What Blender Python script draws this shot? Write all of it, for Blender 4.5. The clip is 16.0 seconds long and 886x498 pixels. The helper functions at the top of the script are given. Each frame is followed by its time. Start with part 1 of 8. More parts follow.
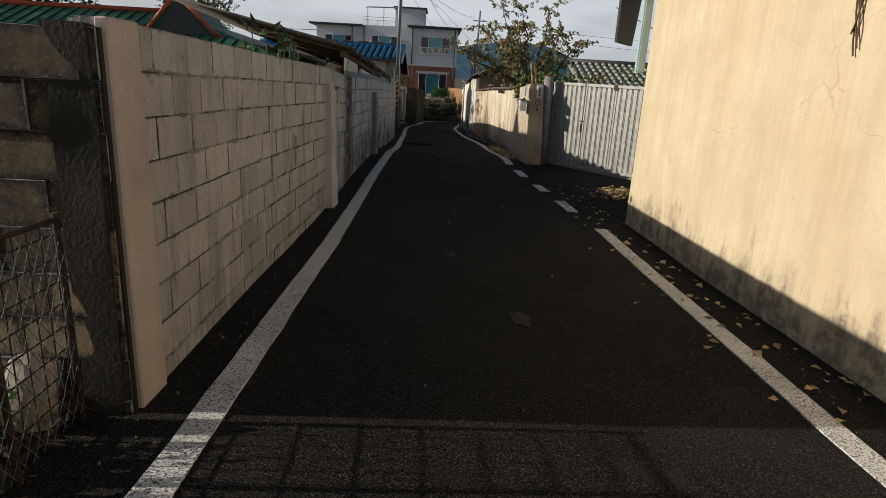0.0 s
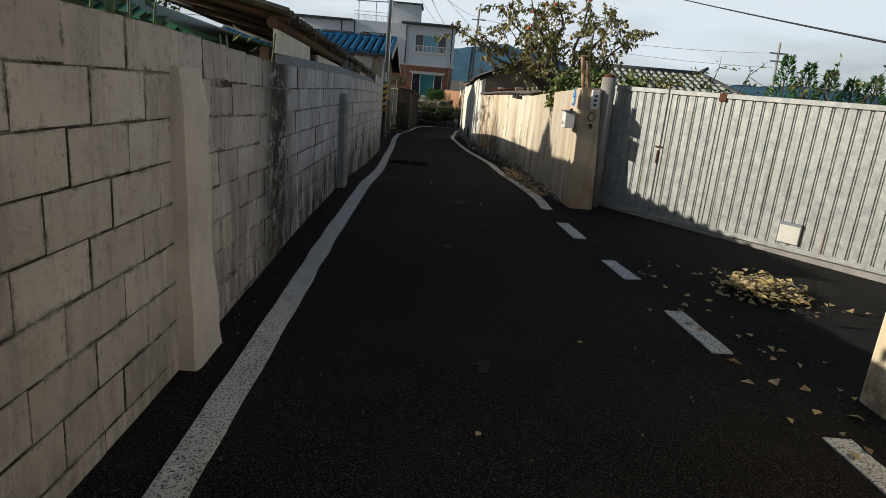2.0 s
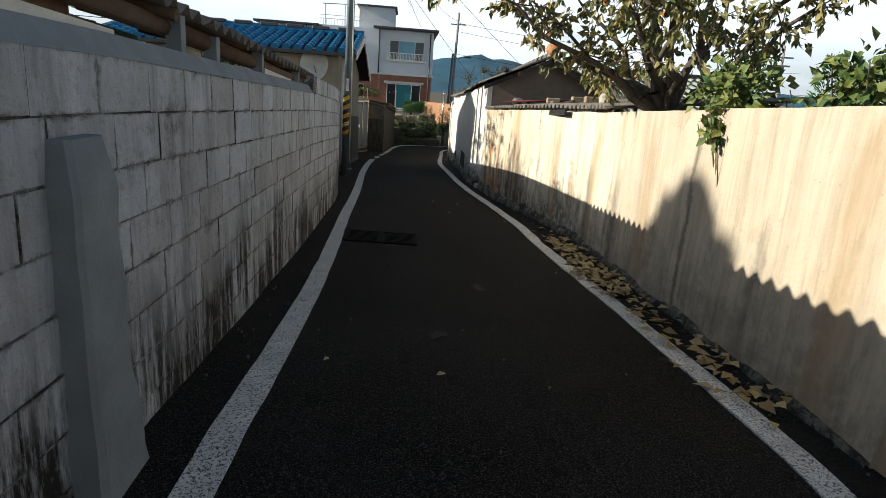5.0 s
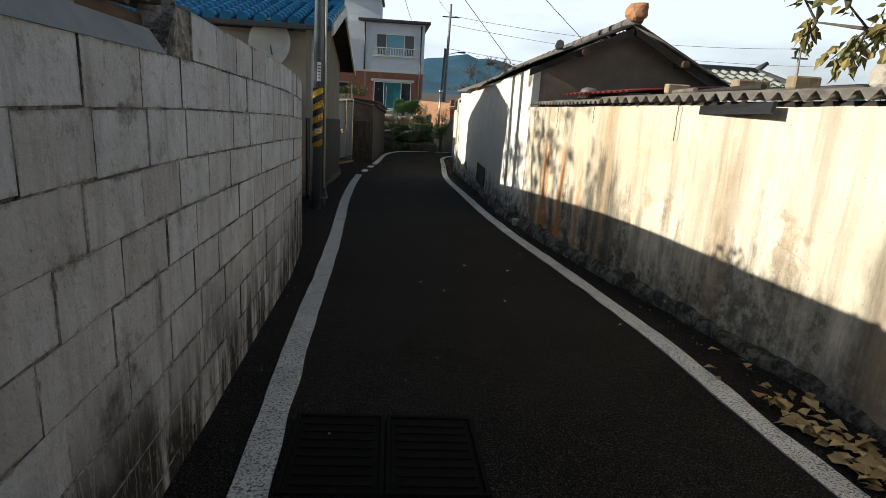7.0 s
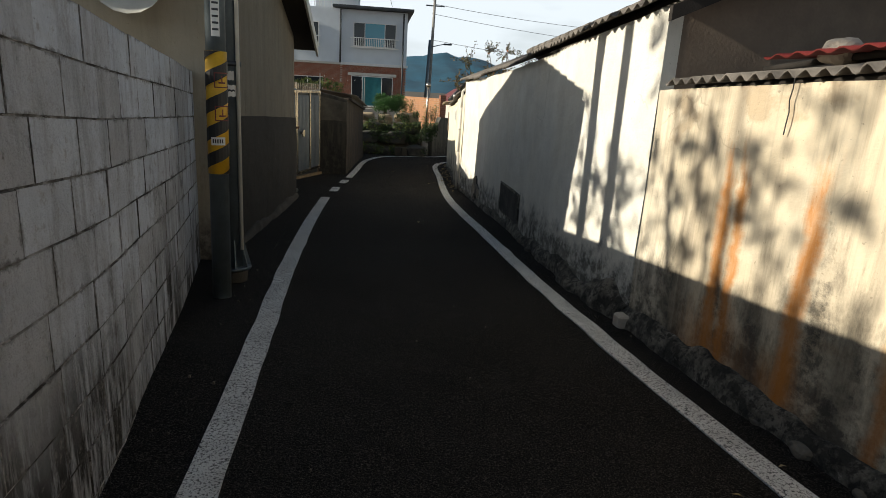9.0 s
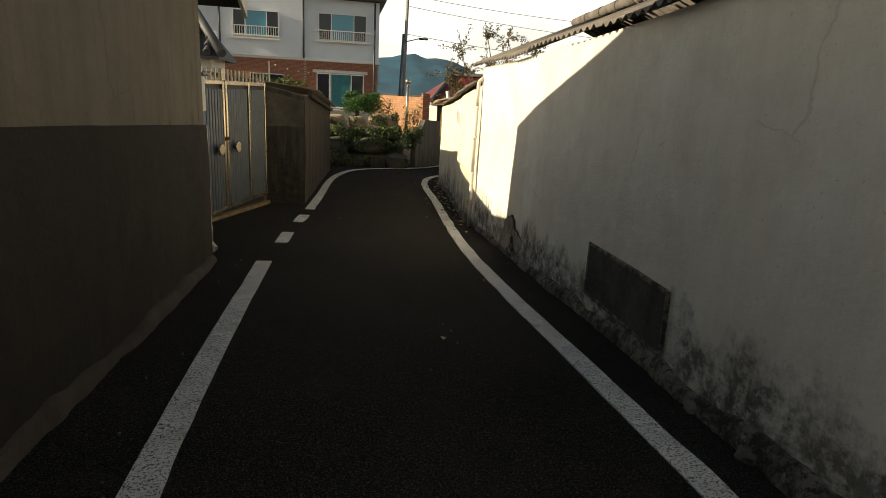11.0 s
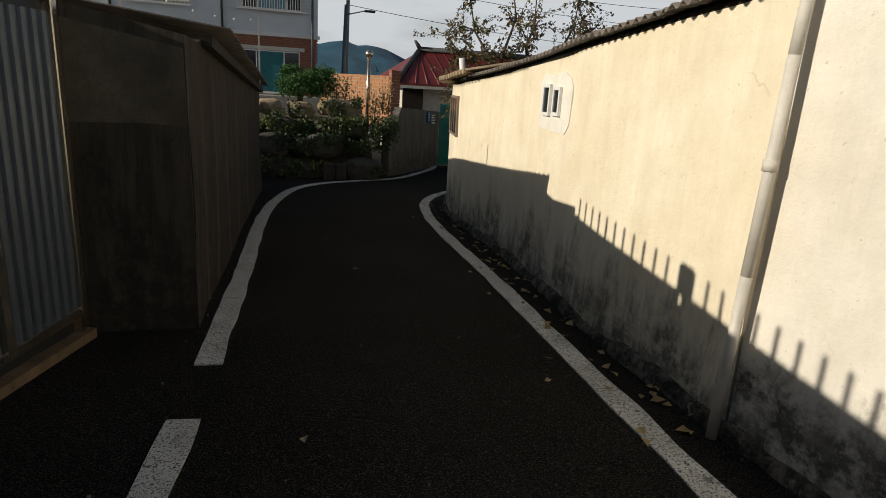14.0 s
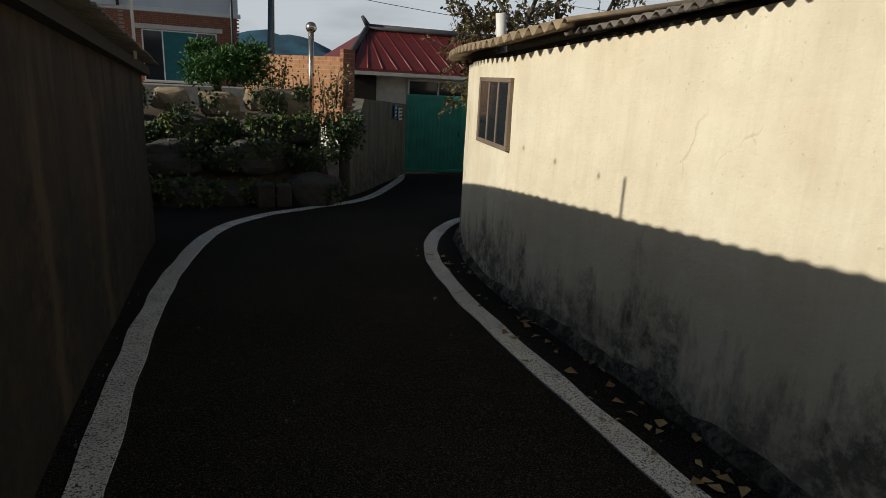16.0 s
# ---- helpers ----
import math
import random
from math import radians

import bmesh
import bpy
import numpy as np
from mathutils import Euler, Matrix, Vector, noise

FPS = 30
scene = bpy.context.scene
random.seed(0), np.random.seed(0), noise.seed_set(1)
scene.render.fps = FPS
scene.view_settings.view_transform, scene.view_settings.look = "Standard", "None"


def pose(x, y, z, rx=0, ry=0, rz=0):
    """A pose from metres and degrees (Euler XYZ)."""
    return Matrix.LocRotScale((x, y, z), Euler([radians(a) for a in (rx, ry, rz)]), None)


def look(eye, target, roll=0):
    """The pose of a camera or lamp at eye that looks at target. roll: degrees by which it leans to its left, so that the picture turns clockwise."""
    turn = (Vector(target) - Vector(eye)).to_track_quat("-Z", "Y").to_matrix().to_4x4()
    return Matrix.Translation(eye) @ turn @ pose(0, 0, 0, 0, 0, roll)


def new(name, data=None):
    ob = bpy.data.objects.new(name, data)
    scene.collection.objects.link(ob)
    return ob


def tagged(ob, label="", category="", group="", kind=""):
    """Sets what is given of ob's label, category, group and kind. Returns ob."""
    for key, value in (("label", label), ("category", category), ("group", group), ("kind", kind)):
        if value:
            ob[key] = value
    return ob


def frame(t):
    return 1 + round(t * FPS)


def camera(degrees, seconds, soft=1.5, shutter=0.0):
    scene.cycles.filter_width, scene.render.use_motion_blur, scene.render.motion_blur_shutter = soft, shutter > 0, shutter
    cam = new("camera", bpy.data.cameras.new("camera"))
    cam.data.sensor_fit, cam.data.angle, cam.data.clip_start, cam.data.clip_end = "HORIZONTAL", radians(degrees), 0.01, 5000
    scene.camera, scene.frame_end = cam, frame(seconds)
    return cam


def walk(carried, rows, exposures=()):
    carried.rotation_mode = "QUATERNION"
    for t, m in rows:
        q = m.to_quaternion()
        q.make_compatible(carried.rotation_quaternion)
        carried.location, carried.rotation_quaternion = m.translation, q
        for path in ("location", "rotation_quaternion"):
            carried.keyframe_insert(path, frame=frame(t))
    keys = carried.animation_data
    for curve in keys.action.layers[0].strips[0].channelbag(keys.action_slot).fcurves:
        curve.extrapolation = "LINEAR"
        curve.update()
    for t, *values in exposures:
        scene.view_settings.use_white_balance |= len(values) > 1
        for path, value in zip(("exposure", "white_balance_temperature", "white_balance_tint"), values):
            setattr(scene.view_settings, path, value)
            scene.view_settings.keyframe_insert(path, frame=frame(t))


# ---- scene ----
cam = camera(72.84, 16.0, soft=0.5)
PATH = [
    (0, pose(-0.098, -1.546, 1.582, 73.870, -3.052, -0.420)),
    (0.5, pose(-0.111, -0.455, 1.582, 73.925, -3.017, -0.627)),
    (1, pose(-0.120, 0.710, 1.537, 73.841, -3.482, -0.972)),
    (1.5, pose(-0.165, 1.873, 1.491, 73.892, -3.899, -1.147)),
    (2, pose(-0.228, 3.052, 1.482, 74.076, -4.665, -1.003)),
    (2.5, pose(-0.298, 4.151, 1.450, 74.076, -5.036, -1.891)),
    (3, pose(-0.329, 5.258, 1.399, 74.215, -5.158, -2.172)),
    (3.5, pose(-0.370, 6.356, 1.389, 74.619, -5.407, -2.316)),
    (4, pose(-0.384, 7.440, 1.393, 74.926, -5.431, -2.355)),
    (4.5, pose(-0.389, 8.475, 1.391, 75.010, -4.522, -2.495)),
    (4.7, pose(-0.382, 8.923, 1.390, 75.162, -4.293, -2.870)),
    (6.8, pose(-0.646, 14.140, 1.196, 75.343, -3.022, -4.233)),
    (7, pose(-0.649, 14.625, 1.173, 75.327, -3.354, -4.578)),
    (7.5, pose(-0.667, 15.845, 1.093, 75.122, -3.235, -5.130)),
    (8, pose(-0.662, 17.051, 1.005, 74.926, -2.955, -5.630)),
    (8.5, pose(-0.658, 18.321, 0.951, 75.029, -2.823, -5.992)),
    (9, pose(-0.653, 19.584, 0.926, 75.302, -3.186, -6.444)),
    (9.5, pose(-0.602, 20.785, 0.895, 75.211, -2.966, -7.171)),
    (10, pose(-0.612, 21.952, 0.839, 75.450, -2.861, -7.947)),
    (12.5, pose(-0.793, 27.880, 0.585, 75.524, -3.027, -11.157)),
    (13, pose(-0.820, 29.025, 0.507, 75.346, -3.157, -11.823)),
    (13.5, pose(-0.840, 30.192, 0.428, 75.056, -3.386, -13.097)),
    (14, pose(-0.809, 31.267, 0.385, 74.856, -3.236, -15.589)),
    (14.5, pose(-0.751, 32.353, 0.353, 74.436, -3.310, -18.196)),
    (15, pose(-0.646, 33.418, 0.309, 74.305, -3.268, -20.045)),
    (15.5, pose(-0.572, 34.438, 0.258, 74.028, -2.968, -21.479)),
    (16, pose(-0.561, 35.576, 0.208, 74.347, -2.943, -22.317)),
]
walk(cam, PATH, exposures=[(0.0, -0.06, 6480, 10), (1.5, 0.10, 6330, 9), (2.5, 0.40, 6190, 8), (3.0, 0.58, 6180, 8), (4.7, 0.72, 6180, 7), (6.8, 0.58, 6160, 7), (9.0, 0.50, 6420, 7), (10.0, 0.42, 7050, 8), (12.3, 1.3, 8700, 6), (12.5, 1.12, 8500, 6), (13.0, 0.52, 7150, 9), (13.5, 0.10, 6900, 10), (14.0, -0.1, 6640, 10), (14.5, -0.2, 6470, 9), (16.0, -0.26, 6360, 8)])

# ---- light ----
SUN_EL, SUN_AZ = 21.0, 3.5   # degrees above the horizon; light travels towards +x
world = bpy.data.worlds.new("sky")
scene.world = world
world.use_nodes = True
wn = world.node_tree.nodes
sky = wn.new("ShaderNodeTexSky")
sky.sky_type, sky.sun_disc = "NISHITA", False
sky.sun_elevation, sky.sun_rotation = radians(SUN_EL), radians(-90)
sky.air_density, sky.dust_density, sky.ozone_density = 1.2, 1.8, 2.5
clouds_map = wn.new("ShaderNodeMapping")
clouds_map.inputs["Scale"].default_value = (1.0, 1.0, 4.0)
cloud_co = wn.new("ShaderNodeTexCoord")
cloud = wn.new("ShaderNodeTexNoise")
cloud.inputs["Scale"].default_value, cloud.inputs["Detail"].default_value = 1.6, 6.0
cloud_ramp = wn.new("ShaderNodeValToRGB")
cloud_ramp.color_ramp.elements[0].position, cloud_ramp.color_ramp.elements[1].position = 0.30, 0.60
cloud_mix = wn.new("ShaderNodeMix")
cloud_mix.data_type = "RGBA"
cloud_mix.inputs[7].default_value = (13.5, 14.4, 15.2, 1)
wl = world.node_tree.links
wl.new(cloud_co.outputs["Generated"], clouds_map.inputs["Vector"])
wl.new(clouds_map.outputs["Vector"], cloud.inputs["Vector"])
wl.new(cloud.outputs["Fac"], cloud_ramp.inputs["Fac"])
# white haze and thin cloud towards the horizon, clear sky overhead
up_part = wn.new("ShaderNodeSeparateXYZ")
wl.new(cloud_co.outputs["Generated"], up_part.inputs[0])
clear = wn.new("ShaderNodeMapRange")
for key, v in zip(("From Min", "From Max", "To Min", "To Max"), (0.16, 0.50, 1.0, 0.06)):
    clear.inputs[key].default_value = v
wl.new(up_part.outputs["Z"], clear.inputs["Value"])
thin = wn.new("ShaderNodeMath")
thin.operation = "MULTIPLY"
wl.new(cloud_ramp.outputs["Color"], thin.inputs[0])
wl.new(clear.outputs["Result"], thin.inputs[1])
wl.new(thin.outputs[0], cloud_mix.inputs[0])
wl.new(sky.outputs["Color"], cloud_mix.inputs[6])
wl.new(cloud_mix.outputs[2], wn["Background"].inputs["Color"])
wn["Background"].inputs["Strength"].default_value = 0.047
sun_data = bpy.data.lights.new("sun", "SUN")
sun_data.energy, sun_data.angle, sun_data.color = 4.3, radians(0.5), (1.0, 0.91, 0.77)
sun = new("sun", sun_data)
sun.matrix_world = look((-60, 0, 60 * math.tan(radians(SUN_EL)) + 0), (0, 60 * math.tan(radians(SUN_AZ)), 0))


# ---- materials ----
def mat(name, color, rough=0.8, metal=0.0):
    m = bpy.data.materials.new(name)
    m.use_nodes = True
    b = m.node_tree.nodes["Principled BSDF"]
    b.inputs["Base Color"].default_value = (*color, 1)
    b.inputs["Roughness"].default_value, b.inputs["Metallic"].default_value = rough, metal
    return m


def nodes_of(m):
    t = m.node_tree
    return t, t.nodes, t.links, t.nodes["Principled BSDF"]


def world_coords(m, scale=(1, 1, 1)):
    t, n, l, b = nodes_of(m)
    co = n.new("ShaderNodeNewGeometry")
    mp = n.new("ShaderNodeMapping")
    mp.inputs["Scale"].default_value = scale
    l.new(co.outputs["Position"], mp.inputs["Vector"])
    return mp.outputs["Vector"]


def noise_fac(m, vec, scale, detail=4.0, lo=0.4, hi=0.6, rough=0.55, distortion=0.0):
    t, n, l, b = nodes_of(m)
    x = n.new("ShaderNodeTexNoise")
    x.inputs["Scale"].default_value, x.inputs["Detail"].default_value = scale, detail
    x.inputs["Roughness"].default_value, x.inputs["Distortion"].default_value = rough, distortion
    l.new(vec, x.inputs["Vector"])
    r = n.new("ShaderNodeMapRange")
    r.inputs["From Min"].default_value, r.inputs["From Max"].default_value = lo, hi
    l.new(x.outputs["Fac"], r.inputs["Value"])
    return r.outputs["Result"]


def blend(m, fac, a, b_col):
    """Mixes from colour (or socket) a to b_col by the socket fac."""
    t, n, l, b = nodes_of(m)
    x = n.new("ShaderNodeMix")
    x.data_type = "RGBA"
    for sock, value in ((x.inputs[6], a), (x.inputs[7], b_col)):
        if isinstance(value, tuple):
            sock.default_value = (*value, 1)
        else:
            l.new(value, sock)
    if isinstance(fac, float):
        x.inputs[0].default_value = fac
    else:
        l.new(fac, x.inputs[0])
    return x.outputs[2]


def calc(m, op, a, b_val):
    t, n, l, b = nodes_of(m)
    x = n.new("ShaderNodeMath")
    x.operation = op
    for sock, value in ((x.inputs[0], a), (x.inputs[1], b_val)):
        if isinstance(value, (int, float)):
            sock.default_value = value
        else:
            l.new(value, sock)
    return x.outputs[0]


def remap(m, value, a, b_val, c=0.0, d=1.0):
    t, n, l, b = nodes_of(m)
    r = n.new("ShaderNodeMapRange")
    for key, v in zip(("From Min", "From Max", "To Min", "To Max"), (a, b_val, c, d)):
        r.inputs[key].default_value = v
    l.new(value, r.inputs["Value"])
    return r.outputs["Result"]


def put_color(m, socket):
    t, n, l, b = nodes_of(m)
    l.new(socket, b.inputs["Base Color"])


def bump(m, height, strength=0.3, distance=0.01):
    t, n, l, b = nodes_of(m)
    x = n.new("ShaderNodeBump")
    x.inputs["Strength"].default_value, x.inputs["Distance"].default_value = strength, distance
    l.new(height, x.inputs["Height"])
    l.new(x.outputs["Normal"], b.inputs["Normal"])


def rand_of(m):
    t, n, l, b = nodes_of(m)
    return n.new("ShaderNodeObjectInfo").outputs["Random"]


def simple(name, color, rough=0.8, metal=0.0, vary=0.25, scale=6.0, grain=60.0, relief=0.15, dark=None):
    """A paint, metal or stone with patches at two scales and fine relief."""
    m = mat(name, color, rough, metal)
    v = world_coords(m)
    big, fine = noise_fac(m, v, scale, 5, 0.35, 0.7), noise_fac(m, v, grain, 3, 0.3, 0.75)
    low = dark or tuple(c * (1 - vary) for c in color)
    c = blend(m, big, color, low)
    c = blend(m, calc(m, "MULTIPLY", fine, 0.5), c, tuple(x * (1 - vary * 0.8) for x in color))
    put_color(m, c)
    bump(m, fine, relief, 0.004)
    return m


def stucco(name, base, stain, mould, base_height=0.55, streak=0.5, rust=None, relief=0.85, patch=None, zones=(), runs_at=(), band=0.0, mould_span=None):
    """Old rendered wall: uneven base tone, runs of dirt from the top, mould tint darkening towards the foot, fine
    relief.
    UV: metres along the wall and metres above its foot."""
    m = mat(name, base, 0.92)
    t, n, l, b = nodes_of(m)
    co = n.new("ShaderNodeUVMap").outputs["UV"]
    sep = n.new("ShaderNodeSeparateXYZ")
    l.new(co, sep.inputs[0])
    height = sep.outputs["Y"]
    along = sep.outputs["X"]

    def scaled(s):
        mp = n.new("ShaderNodeMapping")
        mp.inputs["Scale"].default_value = s
        l.new(co, mp.inputs["Vector"])
        return mp.outputs["Vector"]
    tone = noise_fac(m, co, 1.1, 6, 0.35, 0.7)
    c = blend(m, calc(m, "MULTIPLY", tone, 0.6), base, tuple(x * y for x, y in zip(base, (0.82, 0.76, 0.66))))
    if patch:
        c = blend(m, noise_fac(m, co, 0.8, 7, 0.60, 0.63, 0.6), c, patch)
    for u0, u1, tint, amount, soft_edge in zones:
        wob = calc(m, "ADD", along, calc(m, "MULTIPLY", noise_fac(m, co, 1.7, 6, 0.3, 0.7, 0.65), soft_edge))
        inside = calc(m, "MULTIPLY", remap(m, wob, u0, u0 + soft_edge), remap(m, wob, u1 + soft_edge, u1))
        c = blend(m, calc(m, "MULTIPLY", inside, amount), c, tint)
    runs = noise_fac(m, scaled((5.0, 0.35, 1)), 1.0, 7, 0.46, 0.62, 0.7)
    c = blend(m, calc(m, "MULTIPLY", runs, streak), c, stain)
    fine_runs = noise_fac(m, scaled((22.0, 1.2, 1)), 1.0, 5, 0.52, 0.66, 0.7)
    c = blend(m, calc(m, "MULTIPLY", fine_runs, streak * 0.6), c, stain)
    if rust:
        rr = noise_fac(m, scaled((2.6, 0.16, 1)), 1.3, 4, 0.62, 0.70)
        rr = calc(m, "MULTIPLY", rr, remap(m, height, 1.6, 0.7))
        c = blend(m, calc(m, "MULTIPLY", rr, 0.9), c, rust)
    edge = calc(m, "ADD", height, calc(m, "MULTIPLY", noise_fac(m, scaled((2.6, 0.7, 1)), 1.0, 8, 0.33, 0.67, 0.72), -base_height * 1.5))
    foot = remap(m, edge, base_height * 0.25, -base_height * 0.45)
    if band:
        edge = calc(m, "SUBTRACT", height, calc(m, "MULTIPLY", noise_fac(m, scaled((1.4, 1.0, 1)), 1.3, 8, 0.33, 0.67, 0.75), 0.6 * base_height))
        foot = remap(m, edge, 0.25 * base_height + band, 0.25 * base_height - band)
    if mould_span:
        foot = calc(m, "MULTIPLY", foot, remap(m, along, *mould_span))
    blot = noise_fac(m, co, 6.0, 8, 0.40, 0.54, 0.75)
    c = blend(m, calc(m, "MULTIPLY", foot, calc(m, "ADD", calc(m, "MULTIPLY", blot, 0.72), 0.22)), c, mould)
    c = blend(m, calc(m, "MULTIPLY", noise_fac(m, co, 3.4, 8, 0.50, 0.66, 0.72), 0.35), c, tuple(0.55 * x + 0.45 * y for x, y in zip(base, stain)))
    vo = n.new("ShaderNodeTexVoronoi")
    vo.feature = "DISTANCE_TO_EDGE"
    vo.inputs["Scale"].default_value = 0.9
    wv = n.new("ShaderNodeTexNoise")
    wv.inputs["Scale"].default_value, wv.inputs["Detail"].default_value = 3.0, 6.0
    l.new(co, wv.inputs["Vector"])
    wa = n.new("ShaderNodeVectorMath")
    wa.operation = "MULTIPLY_ADD"
    l.new(wv.outputs["Color"], wa.inputs[0])
    wa.inputs[1].default_value = (0.35, 0.35, 0.0)
    l.new(co, wa.inputs[2])
    l.new(wa.outputs[0], vo.inputs["Vector"])
    crack = calc(m, "MULTIPLY", remap(m, vo.outputs["Distance"], 0.006, 0.002), noise_fac(m, co, 0.8, 3, 0.56, 0.60))
    c = blend(m, calc(m, "MULTIPLY", crack, 0.4), c, stain)
    smear = noise_fac(m, scaled((1.0, 0.7, 1)), 2.3, 8, 0.42, 0.66, 0.72)
    c = blend(m, calc(m, "MULTIPLY", smear, 0.36), c, tuple(0.72 * x + 0.28 * y for x, y in zip(stain, base)))
    spots = noise_fac(m, co, 30.0, 3, 0.66, 0.72)
    c = blend(m, calc(m, "MULTIPLY", spots, 0.5), c, stain)
    # single runs of rust or damp: place along the wall, half width, height where they begin, tint, strength
    if runs_at:
        wander = calc(m, "MULTIPLY", calc(m, "SUBTRACT", noise_fac(m, scaled((1.5, 2.2, 1)), 1.0, 6, 0.3, 0.7, 0.7), 0.5), 0.10)
        ragged = calc(m, "MULTIPLY", noise_fac(m, scaled((9.0, 1.5, 1)), 1.0, 6, 0.3, 0.7, 0.7), 0.45)
        broken = remap(m, noise_fac(m, scaled((14.0, 2.2, 1)), 1.0, 7, 0.36, 0.66, 0.75), 0.0, 1.0, 1.0, 0.62)
        for u, half, begin, tint, amount in runs_at:
            off = calc(m, "ABSOLUTE", calc(m, "SUBTRACT", calc(m, "ADD", along, wander), u), 0.0)
            inside = calc(m, "MULTIPLY", remap(m, off, half * 2.2, half * 0.5), remap(m, calc(m, "ADD", height, ragged), begin + 0.45, begin + 0.15))
            c = blend(m, calc(m, "MULTIPLY", calc(m, "MULTIPLY", inside, broken), amount), c, tint)
    put_color(m, c)
    rough_tex = noise_fac(m, co, 34.0, 8, 0.2, 0.8, 0.72)
    trowel = noise_fac(m, scaled((1.0, 1.3, 1)), 2.6, 4, 0.3, 0.7, 0.5)
    bump(m, calc(m, "ADD", calc(m, "MULTIPLY", rough_tex, 0.6), calc(m, "MULTIPLY", trowel, 1.3)), relief * 0.6, 0.011)
    return m


M_ASPHALT = mat("asphalt", (0.02, 0.02, 0.02), 0.9)
M_ASPHALT.node_tree.nodes["Principled BSDF"].inputs["Specular IOR Level"].default_value = 0.08
_v = world_coords(M_ASPHALT)
_c = blend(M_ASPHALT, noise_fac(M_ASPHALT, _v, 0.7, 5, 0.35, 0.7), (0.0088, 0.0086, 0.0084), (0.0225, 0.0219, 0.0212))
_g = noise_fac(M_ASPHALT, _v, 105.0, 3, 0.50, 0.70, 0.7)
_c = blend(M_ASPHALT, calc(M_ASPHALT, "MULTIPLY", _g, 0.8), _c, (0.165, 0.145, 0.128))
_c = blend(M_ASPHALT, noise_fac(M_ASPHALT, _v, 160.0, 2, 0.52, 0.60), _c, (0.004, 0.004, 0.004))
_c = blend(M_ASPHALT, calc(M_ASPHALT, "MULTIPLY", noise_fac(M_ASPHALT, _v, 2.2, 7, 0.57, 0.72, 0.7), 0.5), _c, (0.040, 0.037, 0.034))
put_color(M_ASPHALT, _c)
bump(M_ASPHALT, noise_fac(M_ASPHALT, _v, 120.0, 4, 0.3, 0.75), 0.9, 0.008)

M_LINE = mat("road_paint", (0.72, 0.72, 0.7), 0.75)
_v = world_coords(M_LINE)
_c = blend(M_LINE, noise_fac(M_LINE, _v, 5.0, 5, 0.4, 0.75), (0.74, 0.74, 0.72), (0.52, 0.52, 0.5))
_c = blend(M_LINE, noise_fac(M_LINE, _v, 80.0, 4, 0.52, 0.58, 0.75), _c, (0.05, 0.05, 0.05))
_c = blend(M_LINE, noise_fac(M_LINE, _v, 3.0, 7, 0.63, 0.70, 0.75), _c, (0.08, 0.08, 0.08))
put_color(M_LINE, _c)
bump(M_LINE, noise_fac(M_LINE, _v, 120.0, 3, 0.3, 0.75), 0.6, 0.005)

M_SOIL = simple("soil", (0.11, 0.085, 0.055), 0.95, vary=0.5, scale=3, grain=45, relief=0.6)
M_WHITEWASH = mat("whitewashed_block", (0.6, 0.58, 0.56), 0.93)
_v = world_coords(M_WHITEWASH)
_vs = world_coords(M_WHITEWASH, (3.0, 3.0, 0.5))
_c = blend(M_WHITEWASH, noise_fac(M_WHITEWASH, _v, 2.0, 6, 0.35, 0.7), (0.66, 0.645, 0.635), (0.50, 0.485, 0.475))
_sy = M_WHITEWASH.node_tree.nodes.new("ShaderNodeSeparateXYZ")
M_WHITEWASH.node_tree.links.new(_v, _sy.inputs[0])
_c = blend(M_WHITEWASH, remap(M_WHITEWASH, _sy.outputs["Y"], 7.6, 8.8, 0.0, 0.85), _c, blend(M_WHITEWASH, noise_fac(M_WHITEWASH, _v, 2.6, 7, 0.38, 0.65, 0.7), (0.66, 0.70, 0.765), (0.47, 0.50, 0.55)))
_isl = M_WHITEWASH.node_tree.nodes.new("ShaderNodeNewGeometry").outputs["Random Per Island"]
_rnd = calc(M_WHITEWASH, "FRACT", calc(M_WHITEWASH, "ADD", rand_of(M_WHITEWASH), _isl), 0.0)
_c = blend(M_WHITEWASH, calc(M_WHITEWASH, "MULTIPLY", calc(M_WHITEWASH, "POWER", _rnd, 1.6), 0.55), _c, (0.34, 0.32, 0.305))
_c = blend(M_WHITEWASH, calc(M_WHITEWASH, "MULTIPLY", noise_fac(M_WHITEWASH, _vs, 2.2, 6, 0.50, 0.70, 0.7), 0.5), _c, (0.13, 0.118, 0.11))
_c = blend(M_WHITEWASH, noise_fac(M_WHITEWASH, _v, 1.3, 8, 0.59, 0.70, 0.75), _c, (0.10, 0.088, 0.072))
_c = blend(M_WHITEWASH, calc(M_WHITEWASH, "MULTIPLY", noise_fac(M_WHITEWASH, _v, 34.0, 5, 0.66, 0.72, 0.65), 0.8), _c, (0.10, 0.095, 0.09))
_sep = M_WHITEWASH.node_tree.nodes.new("ShaderNodeSeparateXYZ")
M_WHITEWASH.node_tree.links.new(_v, _sep.inputs[0])
_fall = calc(M_WHITEWASH, "ADD", calc(M_WHITEWASH, "MULTIPLY", _sep.outputs["Y"], -0.011), calc(M_WHITEWASH, "MULTIPLY", calc(M_WHITEWASH, "MAXIMUM", calc(M_WHITEWASH, "SUBTRACT", _sep.outputs["Y"], 12.0), 0.0), -0.046))
_h = calc(M_WHITEWASH, "SUBTRACT", _sep.outputs["Z"], _fall)
_runs = noise_fac(M_WHITEWASH, world_coords(M_WHITEWASH, (7.0, 7.0, 1.1)), 1.0, 7, 0.40, 0.54, 0.75)
